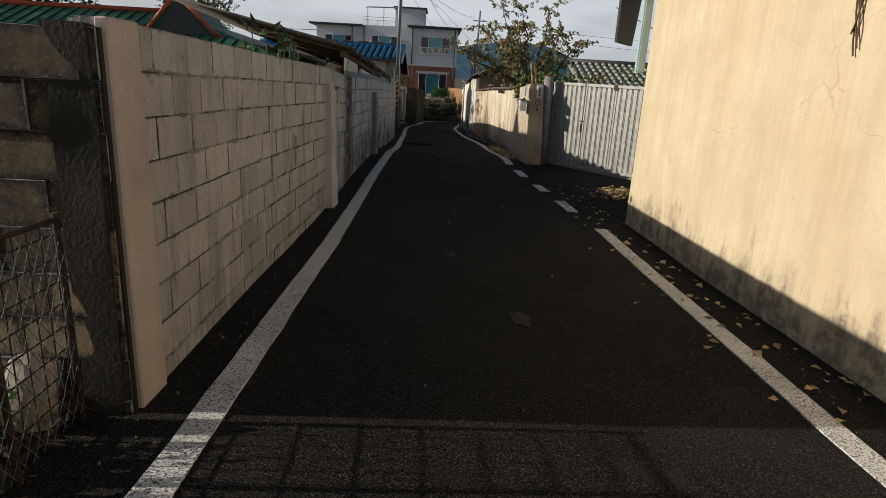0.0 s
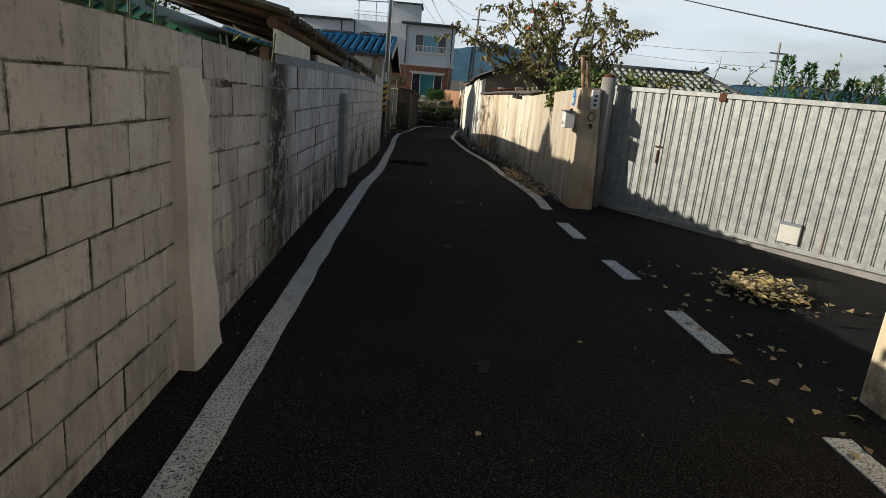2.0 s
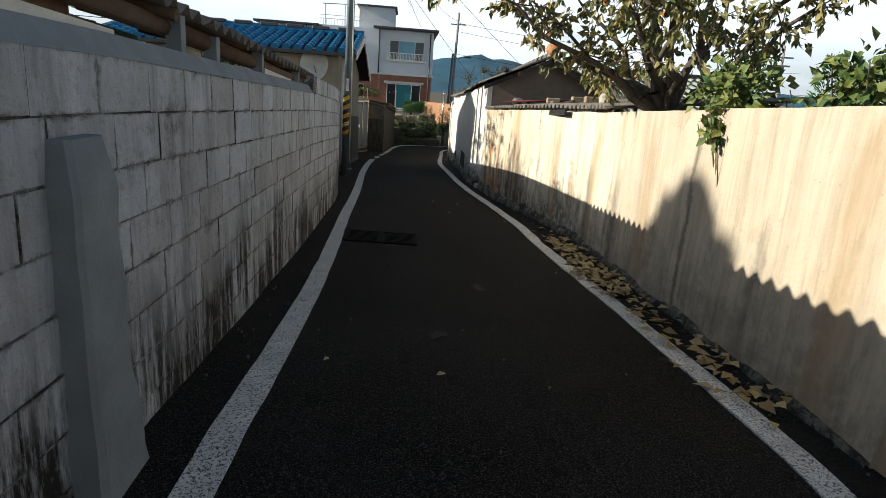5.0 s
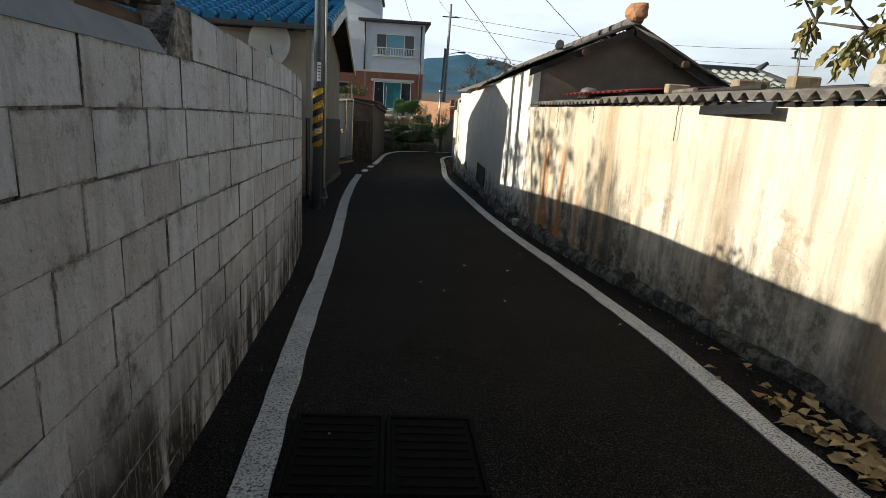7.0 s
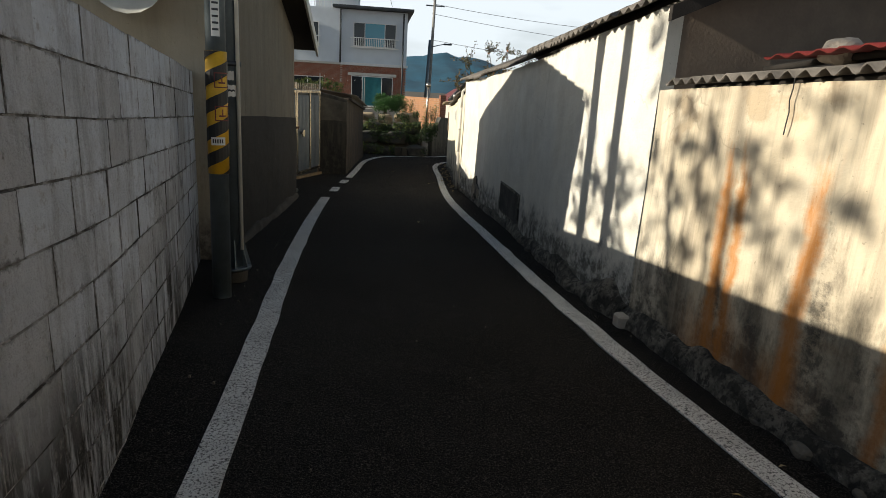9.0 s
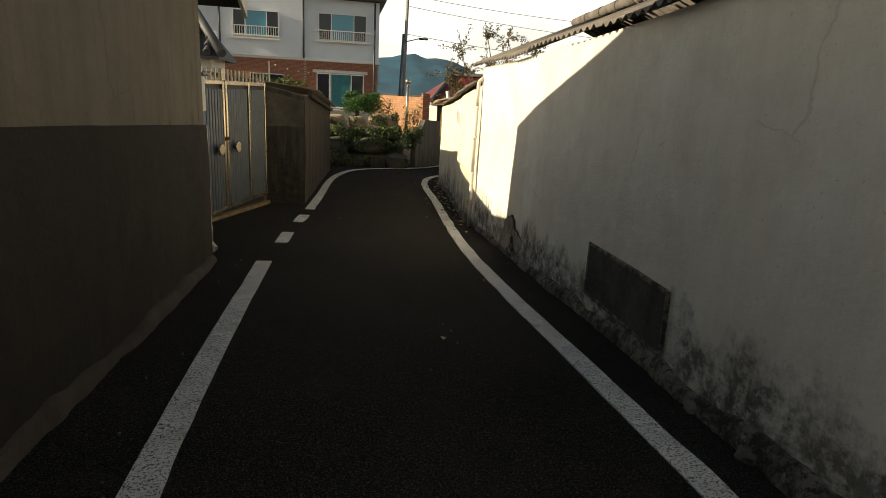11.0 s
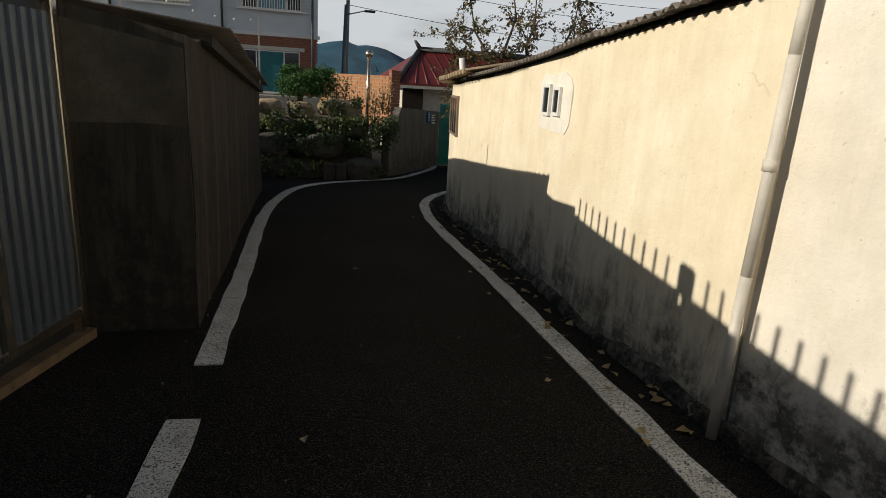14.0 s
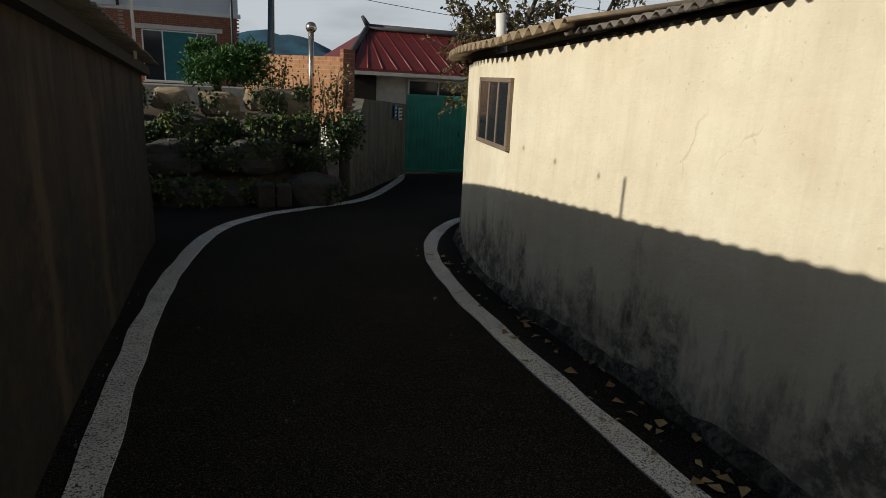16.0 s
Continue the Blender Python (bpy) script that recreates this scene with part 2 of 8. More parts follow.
_damp = calc(M_WHITEWASH, "MULTIPLY", remap(M_WHITEWASH, calc(M_WHITEWASH, "SUBTRACT", _h, calc(M_WHITEWASH, "MULTIPLY", noise_fac(M_WHITEWASH, _v, 0.9, 5, 0.3, 0.7), 0.8)), 0.34, -0.25), _runs)
_c = blend(M_WHITEWASH, calc(M_WHITEWASH, "MULTIPLY", _damp, remap(M_WHITEWASH, _sep.outputs["Y"], 6.0, 9.5, 0.35, 1.0)), _c, (0.02, 0.018, 0.015))
_c = blend(M_WHITEWASH, calc(M_WHITEWASH, "MULTIPLY", noise_fac(M_WHITEWASH, _v, 16.0, 6, 0.56, 0.66, 0.75), 0.6), _c, (0.30, 0.28, 0.26))
_moss = calc(M_WHITEWASH, "MULTIPLY", remap(M_WHITEWASH, calc(M_WHITEWASH, "ABSOLUTE", calc(M_WHITEWASH, "SUBTRACT", _sep.outputs["Y"], 8.2), 0.0), 0.62, 0.18), noise_fac(M_WHITEWASH, _v, 5.5, 8, 0.37, 0.50, 0.78))
_c = blend(M_WHITEWASH, calc(M_WHITEWASH, "MULTIPLY", _moss, 0.97), _c, blend(M_WHITEWASH, noise_fac(M_WHITEWASH, _v, 7.0, 5, 0.54, 0.66), (0.022, 0.021, 0.016), (0.13, 0.092, 0.035)))
_buv = M_WHITEWASH.node_tree.nodes.new("ShaderNodeSeparateXYZ")
M_WHITEWASH.node_tree.links.new(M_WHITEWASH.node_tree.nodes.new("ShaderNodeUVMap").outputs["UV"], _buv.inputs[0])
_ev = calc(M_WHITEWASH, "MULTIPLY", calc(M_WHITEWASH, "MINIMUM", _buv.outputs["Y"], calc(M_WHITEWASH, "SUBTRACT", 1.0, _buv.outputs["Y"])), 0.205)
_eu = calc(M_WHITEWASH, "MULTIPLY", calc(M_WHITEWASH, "MINIMUM", _buv.outputs["X"], calc(M_WHITEWASH, "SUBTRACT", 1.0, _buv.outputs["X"])), 0.41)
_near = calc(M_WHITEWASH, "SUBTRACT", calc(M_WHITEWASH, "MINIMUM", _ev, _eu), calc(M_WHITEWASH, "MULTIPLY", noise_fac(M_WHITEWASH, _v, 7.0, 8, 0.46, 0.72, 0.8), 0.035))
_c = blend(M_WHITEWASH, calc(M_WHITEWASH, "MULTIPLY", remap(M_WHITEWASH, _near, 0.006, -0.012), 0.75), _c, (0.085, 0.076, 0.066))
_hang = calc(M_WHITEWASH, "MULTIPLY", remap(M_WHITEWASH, _buv.outputs["Y"], 0.35, 1.0), noise_fac(M_WHITEWASH, world_coords(M_WHITEWASH, (13.0, 13.0, 0.8)), 1.0, 6, 0.55, 0.68, 0.7))
_c = blend(M_WHITEWASH, calc(M_WHITEWASH, "MULTIPLY", _hang, 0.45), _c, (0.12, 0.11, 0.10))
put_color(M_WHITEWASH, _c)
bump(M_WHITEWASH, calc(M_WHITEWASH, "ADD", noise_fac(M_WHITEWASH, _v, 30.0, 8, 0.25, 0.75, 0.72), calc(M_WHITEWASH, "MULTIPLY", noise_fac(M_WHITEWASH, _v, 5.0, 5, 0.3, 0.7, 0.6), 2.4)), 1.0, 0.010)
M_MORTAR = simple("old_mortar", (0.03, 0.026, 0.02), 0.95, vary=0.55, scale=5, grain=50, relief=0.6)
M_JOINT = mat("half_filled_joint", (0.3, 0.28, 0.26), 0.95)
_v = world_coords(M_JOINT)
_c = blend(M_JOINT, noise_fac(M_JOINT, _v, 2.4, 8, 0.41, 0.55, 0.80), (0.44, 0.425, 0.41), (0.025, 0.022, 0.018))
_c = blend(M_JOINT, calc(M_JOINT, "MULTIPLY", noise_fac(M_JOINT, _v, 26.0, 4, 0.45, 0.6), 0.6), _c, (0.10, 0.09, 0.08))
put_color(M_JOINT, _c)
bump(M_JOINT, noise_fac(M_JOINT, _v, 45.0, 5, 0.3, 0.7), 0.7, 0.006)
M_DARKBLOCK = mat("mossy_block", (0.1, 0.08, 0.06), 0.95)
_v = world_coords(M_DARKBLOCK)
_r = rand_of(M_DARKBLOCK)
_c = blend(M_DARKBLOCK, noise_fac(M_DARKBLOCK, _v, 5.0, 8, 0.38, 0.62, 0.75), (0.22, 0.165, 0.095), (0.028, 0.024, 0.016))
_c = blend(M_DARKBLOCK, remap(M_DARKBLOCK, _r, 0.72, 0.76), _c, blend(M_DARKBLOCK, noise_fac(M_DARKBLOCK, _v, 6.0, 6, 0.45, 0.68, 0.7), (0.50, 0.38, 0.22), (0.20, 0.145, 0.08)))
_buv = M_DARKBLOCK.node_tree.nodes.new("ShaderNodeSeparateXYZ")
M_DARKBLOCK.node_tree.links.new(M_DARKBLOCK.node_tree.nodes.new("ShaderNodeUVMap").outputs["UV"], _buv.inputs[0])
_ev = calc(M_DARKBLOCK, "MULTIPLY", calc(M_DARKBLOCK, "MINIMUM", _buv.outputs["Y"], calc(M_DARKBLOCK, "SUBTRACT", 1.0, _buv.outputs["Y"])), 0.205)
_eu = calc(M_DARKBLOCK, "MULTIPLY", calc(M_DARKBLOCK, "MINIMUM", _buv.outputs["X"], calc(M_DARKBLOCK, "SUBTRACT", 1.0, _buv.outputs["X"])), 0.41)
_near = calc(M_DARKBLOCK, "SUBTRACT", calc(M_DARKBLOCK, "MINIMUM", _ev, _eu), calc(M_DARKBLOCK, "MULTIPLY", noise_fac(M_DARKBLOCK, _v, 9.0, 8, 0.35, 0.70, 0.8), 0.06))
_c = blend(M_DARKBLOCK, remap(M_DARKBLOCK, _near, 0.012, -0.018), _c, (0.016, 0.014, 0.010))
_c = blend(M_DARKBLOCK, calc(M_DARKBLOCK, "MULTIPLY", noise_fac(M_DARKBLOCK, _v, 45.0, 3, 0.60, 0.70), 0.6), _c, (0.34, 0.27, 0.17))
put_color(M_DARKBLOCK, _c)
bump(M_DARKBLOCK, noise_fac(M_DARKBLOCK, _v, 14.0, 9, 0.25, 0.75, 0.75), 1.0, 0.03)
M_PINK = simple("pinkish_plaster", (0.55, 0.47, 0.43), 0.92, vary=0.3, scale=2.5, grain=40, relief=0.5)
M_PILASTER = simple("pale_cement_pilaster", (0.62, 0.60, 0.585), 0.92, vary=0.35, scale=2.5, grain=40, relief=0.5)
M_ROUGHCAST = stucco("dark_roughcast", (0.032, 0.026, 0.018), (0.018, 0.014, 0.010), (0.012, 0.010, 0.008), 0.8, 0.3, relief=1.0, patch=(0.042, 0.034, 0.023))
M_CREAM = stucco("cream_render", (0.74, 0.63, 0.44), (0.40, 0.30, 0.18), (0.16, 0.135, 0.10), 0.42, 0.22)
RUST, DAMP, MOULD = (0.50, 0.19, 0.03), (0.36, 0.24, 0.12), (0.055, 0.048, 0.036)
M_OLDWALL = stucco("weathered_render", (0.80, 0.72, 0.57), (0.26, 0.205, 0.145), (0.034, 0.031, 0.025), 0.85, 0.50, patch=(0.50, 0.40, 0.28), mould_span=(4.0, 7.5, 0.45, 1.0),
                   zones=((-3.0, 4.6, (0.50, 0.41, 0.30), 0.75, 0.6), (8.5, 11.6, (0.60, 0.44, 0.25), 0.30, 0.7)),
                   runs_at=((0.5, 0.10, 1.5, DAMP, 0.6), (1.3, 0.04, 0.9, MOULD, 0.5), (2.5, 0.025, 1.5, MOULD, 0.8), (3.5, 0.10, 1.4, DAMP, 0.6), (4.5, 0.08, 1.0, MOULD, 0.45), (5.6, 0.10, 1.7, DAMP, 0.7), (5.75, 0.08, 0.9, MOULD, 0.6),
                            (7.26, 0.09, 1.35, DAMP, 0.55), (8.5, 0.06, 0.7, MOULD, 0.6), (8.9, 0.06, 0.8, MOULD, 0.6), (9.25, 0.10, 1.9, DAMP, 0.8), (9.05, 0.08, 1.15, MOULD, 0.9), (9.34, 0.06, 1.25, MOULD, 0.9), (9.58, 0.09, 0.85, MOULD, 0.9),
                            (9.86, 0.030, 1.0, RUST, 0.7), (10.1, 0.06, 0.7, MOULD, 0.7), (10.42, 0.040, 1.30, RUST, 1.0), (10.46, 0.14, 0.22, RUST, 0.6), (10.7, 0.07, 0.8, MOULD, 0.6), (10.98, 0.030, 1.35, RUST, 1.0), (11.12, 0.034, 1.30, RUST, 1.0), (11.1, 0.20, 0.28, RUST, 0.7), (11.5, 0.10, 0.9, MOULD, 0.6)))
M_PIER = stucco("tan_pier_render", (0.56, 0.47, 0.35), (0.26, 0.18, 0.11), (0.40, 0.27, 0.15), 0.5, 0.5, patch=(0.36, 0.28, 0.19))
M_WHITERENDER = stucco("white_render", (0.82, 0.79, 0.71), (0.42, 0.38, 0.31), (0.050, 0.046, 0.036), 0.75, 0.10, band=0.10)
# outhouse: foot tint greyed to carry the shade below the shadow line
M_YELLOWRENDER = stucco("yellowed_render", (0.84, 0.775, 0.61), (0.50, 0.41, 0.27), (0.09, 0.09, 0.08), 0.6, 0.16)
# one render, two tones: front lightened as sky-lit, lane side darkened as shaded
M_HOUSE_SKYLIT = stucco("skylit_beige_render", (0.50, 0.45, 0.36), (0.28, 0.24, 0.18), (0.12, 0.10, 0.08), 0.9, 0.3)
M_HOUSE_SHADED = stucco("beige_render", (0.24, 0.205, 0.15), (0.10, 0.082, 0.06), (0.05, 0.043, 0.036), 1.3, 0.3)
# annex wall: streaked brown above, near black towards the foot
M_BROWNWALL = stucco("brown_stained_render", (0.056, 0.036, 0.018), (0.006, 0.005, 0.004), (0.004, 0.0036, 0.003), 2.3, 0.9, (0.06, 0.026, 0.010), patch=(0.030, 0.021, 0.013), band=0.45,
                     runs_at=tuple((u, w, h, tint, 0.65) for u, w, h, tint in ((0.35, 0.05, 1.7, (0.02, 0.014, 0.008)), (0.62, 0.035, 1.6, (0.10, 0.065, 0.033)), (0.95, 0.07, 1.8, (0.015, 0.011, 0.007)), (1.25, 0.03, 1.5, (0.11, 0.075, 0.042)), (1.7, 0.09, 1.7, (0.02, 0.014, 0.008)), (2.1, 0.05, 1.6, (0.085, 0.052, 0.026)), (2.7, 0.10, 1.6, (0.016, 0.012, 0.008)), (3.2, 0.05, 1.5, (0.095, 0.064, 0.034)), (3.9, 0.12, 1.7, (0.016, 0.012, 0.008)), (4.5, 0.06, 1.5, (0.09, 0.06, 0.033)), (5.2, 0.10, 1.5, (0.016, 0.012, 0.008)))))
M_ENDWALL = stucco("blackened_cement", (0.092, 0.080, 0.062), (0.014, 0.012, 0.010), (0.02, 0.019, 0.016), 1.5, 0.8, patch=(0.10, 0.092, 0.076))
# grey mottling is stain, the dark tone paints a recess's shade
M_VENTSHADE = simple("shade_dark_recess_cement", (0.10, 0.092, 0.075), 0.95, vary=0.8, scale=3.5, grain=30, relief=0.8, dark=(0.018, 0.016, 0.013))
M_ENDCOAT = simple("smoother_cement_coat", (0.17, 0.147, 0.112), 0.93, vary=0.6, scale=4, grain=40, relief=0.5)
M_CORNER = stucco("stained_grey_render", (0.17, 0.16, 0.135), (0.05, 0.047, 0.04), (0.04, 0.038, 0.032), 0.7, 0.7)
M_SILL = simple("worn_sill_cement", (0.27, 0.19, 0.11), 0.95, vary=0.5, scale=6, grain=35, relief=0.9)
M_CONCRETE = simple("grey_concrete", (0.34, 0.32, 0.29), 0.92, vary=0.4, scale=4, grain=45, relief=0.5)
M_DARKCONCRETE = simple("dark_concrete", (0.07, 0.061, 0.05), 0.93, vary=0.5, scale=4, grain=45, relief=0.5)
M_GABLE = simple("brown_cement", (0.23, 0.175, 0.13), 0.93, vary=0.35, scale=3, grain=40, relief=0.5)


# ---- helpers for meshes ----
GK = [-60, -12, -4, 0, 4, 8, 12, 16, 20, 24, 28, 32, 36, 40, 44, 48, 70, 200]
GZ = [1.4, 0.36, 0.118, 0.0, -0.124, -0.167, -0.149, -0.446, -0.653, -0.802, -0.98, -1.192, -1.366, -1.538, -1.709, -1.88, -2.6, -3.2]


def ground_z(x, y):
    return float(np.interp(y, GK, GZ)) - 0.0175 * max(-6.0, min(6.0, x))


def mesh_of(bm, name, material=None):
    me = bpy.data.meshes.new(name)
    bm.normal_update()
    bm.to_mesh(me)
    bm.free()
    if material:
        me.materials.append(material)
    return me


def thing(name, label, category, group="", kind="", at=(0, 0, 0)):
    """An empty at a thing's base, which parents its parts."""
    ob = new(name)
    ob.empty_display_size = 0.1
    ob.location = at
    return tagged(ob, label, category, group, kind)


def part(name, bm, material, parent=None, label=""):
    """One mesh object under a thing or a part. The mesh is in world metres."""
    ob = new(name, mesh_of(bm, name, material))
    if parent is not None:
        ob.parent = parent
        loc = parent.location.copy()
        if parent.parent is not None:
            loc = loc + parent.parent.location
        ob.location = -loc
    return tagged(ob, label) if label else ob


def box(bm, x0, y0, z0, x1, y1, z1, m=None, bev=0.0):
    vs = [bm.verts.new((x, y, z)) for x in (x0, x1) for y in (y0, y1) for z in (z0, z1)]
    if m is not None:
        for v in vs:
            v.co = m @ v.co
    q = ((0, 1, 3, 2), (4, 6, 7, 5), (0, 4, 5, 1), (2, 3, 7, 6), (0, 2, 6, 4), (1, 5, 7, 3))
    fs = [bm.faces.new([vs[i] for i in f]) for f in q]
    if bev > 0:
        es = {e for f in fs for e in f.edges}
        bmesh.ops.bevel(bm, geom=list(es), offset=bev, segments=1, affect="EDGES")
    return bm


def cyl(bm, a, b, r0, r1=None, n=10, caps=True):
    a, b = Vector(a), Vector(b)
    r1 = r0 if r1 is None else r1
    d = (b - a).normalized()
    u = d.orthogonal().normalized()
    w = d.cross(u)
    ring = []
    for c, r in ((a, r0), (b, r1)):
        ring.append([bm.verts.new(c + (u * math.cos(2 * math.pi * k / n) + w * math.sin(2 * math.pi * k / n)) * r) for k in range(n)])
    for k in range(n):
        f = bm.faces.new((ring[0][k], ring[0][(k + 1) % n], ring[1][(k + 1) % n], ring[1][k]))
        f.smooth = True
    if caps:
        bm.faces.new(ring[0][::-1])
        bm.faces.new(ring[1])
    return bm


def prism(bm, pts, offset):
    """A flat outline, thickened along offset."""
    o = Vector(offset)
    a = [bm.verts.new(p) for p in pts]
    b = [bm.verts.new(Vector(p) + o) for p in pts]
    n = len(pts)
    bm.faces.new(a)
    bm.faces.new(b[::-1])
    for k in range(n):
        bm.faces.new((a[k], b[k], b[(k + 1) % n], a[(k + 1) % n]))
    bmesh.ops.recalc_face_normals(bm, faces=bm.faces[:])
    return bm


def resample(pts, step):
    out = [Vector(pts[0])]
    for a, b in zip(pts, pts[1:]):
        a, b = Vector(a), Vector(b)
        n = max(1, int(round((b - a).length / step)))
        out += [a.lerp(b, k / n) for k in range(1, n + 1)]
    return out


def smooth_path(pts, step=0.25):
    """Catmull-Rom through plan points."""
    p = [Vector(q) for q in pts]
    p = [p[0] * 2 - p[1]] + p + [p[-1] * 2 - p[-2]]
    out = []
    for i in range(1, len(p) - 2):
        n = max(1, int((p[i + 1] - p[i]).length / step))
        for k in range(n):
            t = k / n
            a, b, c, d = p[i - 1], p[i], p[i + 1], p[i + 2]
            out.append(0.5 * ((2 * b) + (c - a) * t + (2 * a - 5 * b + 4 * c - d) * t * t + (3 * b - a - 3 * c + d) * t ** 3))
    out.append(p[-2])
    return out


def wall_mesh(path, top, thick, side=1, foot=-0.3, lean=0.0, uneven=0.0, rows=6):
    """An upright wall along plan points; its face lies on the path, its thickness goes to the left (side 1) or right (-1).
    top: function of (x, y). The face carries UVs in metres."""
    bm = bmesh.new()
    uv = bm.loops.layers.uv.new("UVMap")
    n = len(path)
    nrm = []
    for i in range(n):
        d = (path[min(i + 1, n - 1)] - path[max(i - 1, 0)]).normalized()
        nrm.append(Vector((-d.y, d.x)) * side)
    s, arc = 0.0, []
    for i in range(n):
        if i:
            s += (path[i] - path[i - 1]).length
        arc.append(s)
    front, back, vs = [], [], []
    for i in range(n):
        p = path[i]
        z0, z1 = ground_z(p.x, p.y), top(p.x, p.y)
        col, cv = [], []
        for k in range(rows + 1):
            z = z0 + foot + (z1 - z0 - foot) * k / rows
            w = uneven * (noise.noise(Vector((arc[i] * 0.9, z * 1.3, 3.1))) + 0.5 * noise.noise(Vector((arc[i] * 3, z * 3, 7.7))))
            if k == rows:
                z += uneven * 0.6 * noise.noise(Vector((arc[i] * 2.0, 1.7, 0)))
            q = p + nrm[i] * (w + lean * (z - z0))
            col.append(bm.verts.new((q.x, q.y, z)))
            cv.append(z - z0)
        front.append(col)
        vs.append(cv)
        q = p + nrm[i] * thick
        back.append([bm.verts.new((q.x, q.y, z0 + foot)), bm.verts.new((q.x, q.y, z1))])
    def face(v, uvs):
        f = bm.faces.new(v)
        for lp, c in zip(f.loops, uvs):
            lp[uv].uv = c
    for i in range(n - 1):
        for k in range(rows):
            face((front[i][k], front[i + 1][k], front[i + 1][k + 1], front[i][k + 1]),
                 ((arc[i], vs[i][k]), (arc[i + 1], vs[i + 1][k]), (arc[i + 1], vs[i + 1][k + 1]), (arc[i], vs[i][k + 1])))
        h0, h1 = vs[i][rows], vs[i + 1][rows]
        face((front[i][rows], front[i + 1][rows], back[i + 1][1], back[i][1]), ((arc[i], h0), (arc[i + 1], h1), (arc[i + 1], h1 + thick), (arc[i], h0 + thick)))
        face((back[i][1], back[i + 1][1], back[i + 1][0], back[i][0]), ((arc[i], h0), (arc[i + 1], h1), (arc[i + 1], foot), (arc[i], foot)))
    for i, off in ((0, -thick), (n - 1, thick)):
        h = vs[i][rows]
        face((*front[i], back[i][1], back[i][0]), [(arc[i], v) for v in vs[i]] + [(arc[i] + off, h), (arc[i] + off, foot)])
    bmesh.ops.recalc_face_normals(bm, faces=bm.faces[:])
    return bm


def between(knots):
    ys, zs = [k[0] for k in knots], [k[1] for k in knots]
    return lambda x, y: float(np.interp(y, ys, zs))


def structure(name, bm, material, label, category):
    ob = new(name, mesh_of(bm, name, material))
    return tagged(ob, label, category, kind="structure")


# ---- ground and road ----
def build_ground():
    xs = sorted({-900, -300, -120, -60, -30, -15, 15, 30, 60, 120, 300, 900} | set(range(-10, 11, 2)))
    ys = sorted({-300, -100, -60, -30, -20, 80, 100, 140, 200, 400, 900, 2500} | set(range(-14, 72, 2)))
    bm = bmesh.new()
    g = [[bm.verts.new((x, y, ground_z(x, y) - 0.03)) for y in ys] for x in xs]
    for i in range(len(xs) - 1):
        for j in range(len(ys) - 1):
            bm.faces.new((g[i][j], g[i + 1][j], g[i + 1][j + 1], g[i][j + 1]))
    structure("ground", bm, M_SOIL, "bare brown village soil beside and beyond the lane", "ground")
    lefts = [(-14, -1.62), (0.9, -1.62), (0.95, -2.6), (60, -3.2)]
    rights = [(-14, 3.0), (6.0, 3.2), (6.2, 6.0), (12.5, 6.0), (12.6, 3.2), (40, 3.2), (42, 4), (43, 9), (60, 9)]
    bm = bmesh.new()
    rows = []
    for y in [k * 0.5 for k in range(-28, 121)]:
        a, b = np.interp(y, *zip(*lefts)), np.interp(y, *zip(*rights))
        rows.append([bm.verts.new((a + (b - a) * k / 12, y, ground_z(a + (b - a) * k / 12, y) + 0.006 * noise.noise(Vector((a + (b - a) * k / 12, y, 0))))) for k in range(13)])
    for r, q in zip(rows, rows[1:]):
        for k in range(12):
            bm.faces.new((r[k], r[k + 1], q[k + 1], q[k])).smooth = True
    structure("road", bm, M_ASPHALT, "fresh black asphalt lane with scuffs and grit", "road")


def ribbon(name, pts, width, lift=0.010, wobble=0.012, label="worn white painted edge line on the asphalt", seed=0.0):
    path = smooth_path(pts, 0.12)
    bm = bmesh.new()
    prev = None
    n = len(path)
    for i, p in enumerate(path):
        d = (path[min(i + 1, n - 1)] - path[max(i - 1, 0)]).normalized()
        w = Vector((-d.y, d.x))
        a = p + w * (width / 2 + wobble * noise.noise(Vector((p.y * 2.2 + seed, 1.0, 0))))
        b = p - w * (width / 2 + wobble * noise.noise(Vector((p.y * 2.2 + seed, 5.0, 0))))
        row = [bm.verts.new((a.x, a.y, ground_z(a.x, a.y) + lift)), bm.verts.new((b.x, b.y, ground_z(b.x, b.y) + lift))]
        if prev:
            bm.faces.new((prev[0], prev[1], row[1], row[0]))
        prev = row
    ext = bmesh.ops.extrude_face_region(bm, geom=bm.faces[:])
    for v in [g for g in ext["geom"] if isinstance(g, bmesh.types.BMVert)]:
        v.co.z -= 0.012
    bmesh.ops.recalc_face_normals(bm, faces=bm.faces[:])
    return structure(name, bm, M_LINE, label, "road marking")


build_ground()
LINE_W = 0.158
ribbon("road_line_1", [(-1.10, -8), (-1.10, 0.4), (-1.11, 2.3), (-1.11, 5.3), (-1.14, 8.3), (-1.13, 9.8), (-1.10, 12.5), (-1.11, 14.5), (-1.18, 16.8), (-1.25, 18.8), (-1.30, 21.4), (-1.36, 23.2), (-1.45, 25.5), (-1.49, 28.2), (-1.48, 30.8)], LINE_W, wobble=0.014)
for k, (xa, ya, xb, yb) in enumerate(((-1.40, 31.86, -1.375, 32.56), (-1.30, 33.44, -1.24, 34.1))):
    ribbon(f"road_line_{k + 2}", [(xa, ya), (xb, yb)], LINE_W, label="short white painted dash before the gateway")
ribbon("road_line_4", [(-1.19, 34.76), (-1.06, 37.1), (-0.95, 39.5), (-0.75, 41.3), (-0.35, 43.0), (0.3, 44.0), (1.1, 44.6), (2.2, 45.5), (3.6, 48.0), (4.0, 49.0)], LINE_W, wobble=0.02)
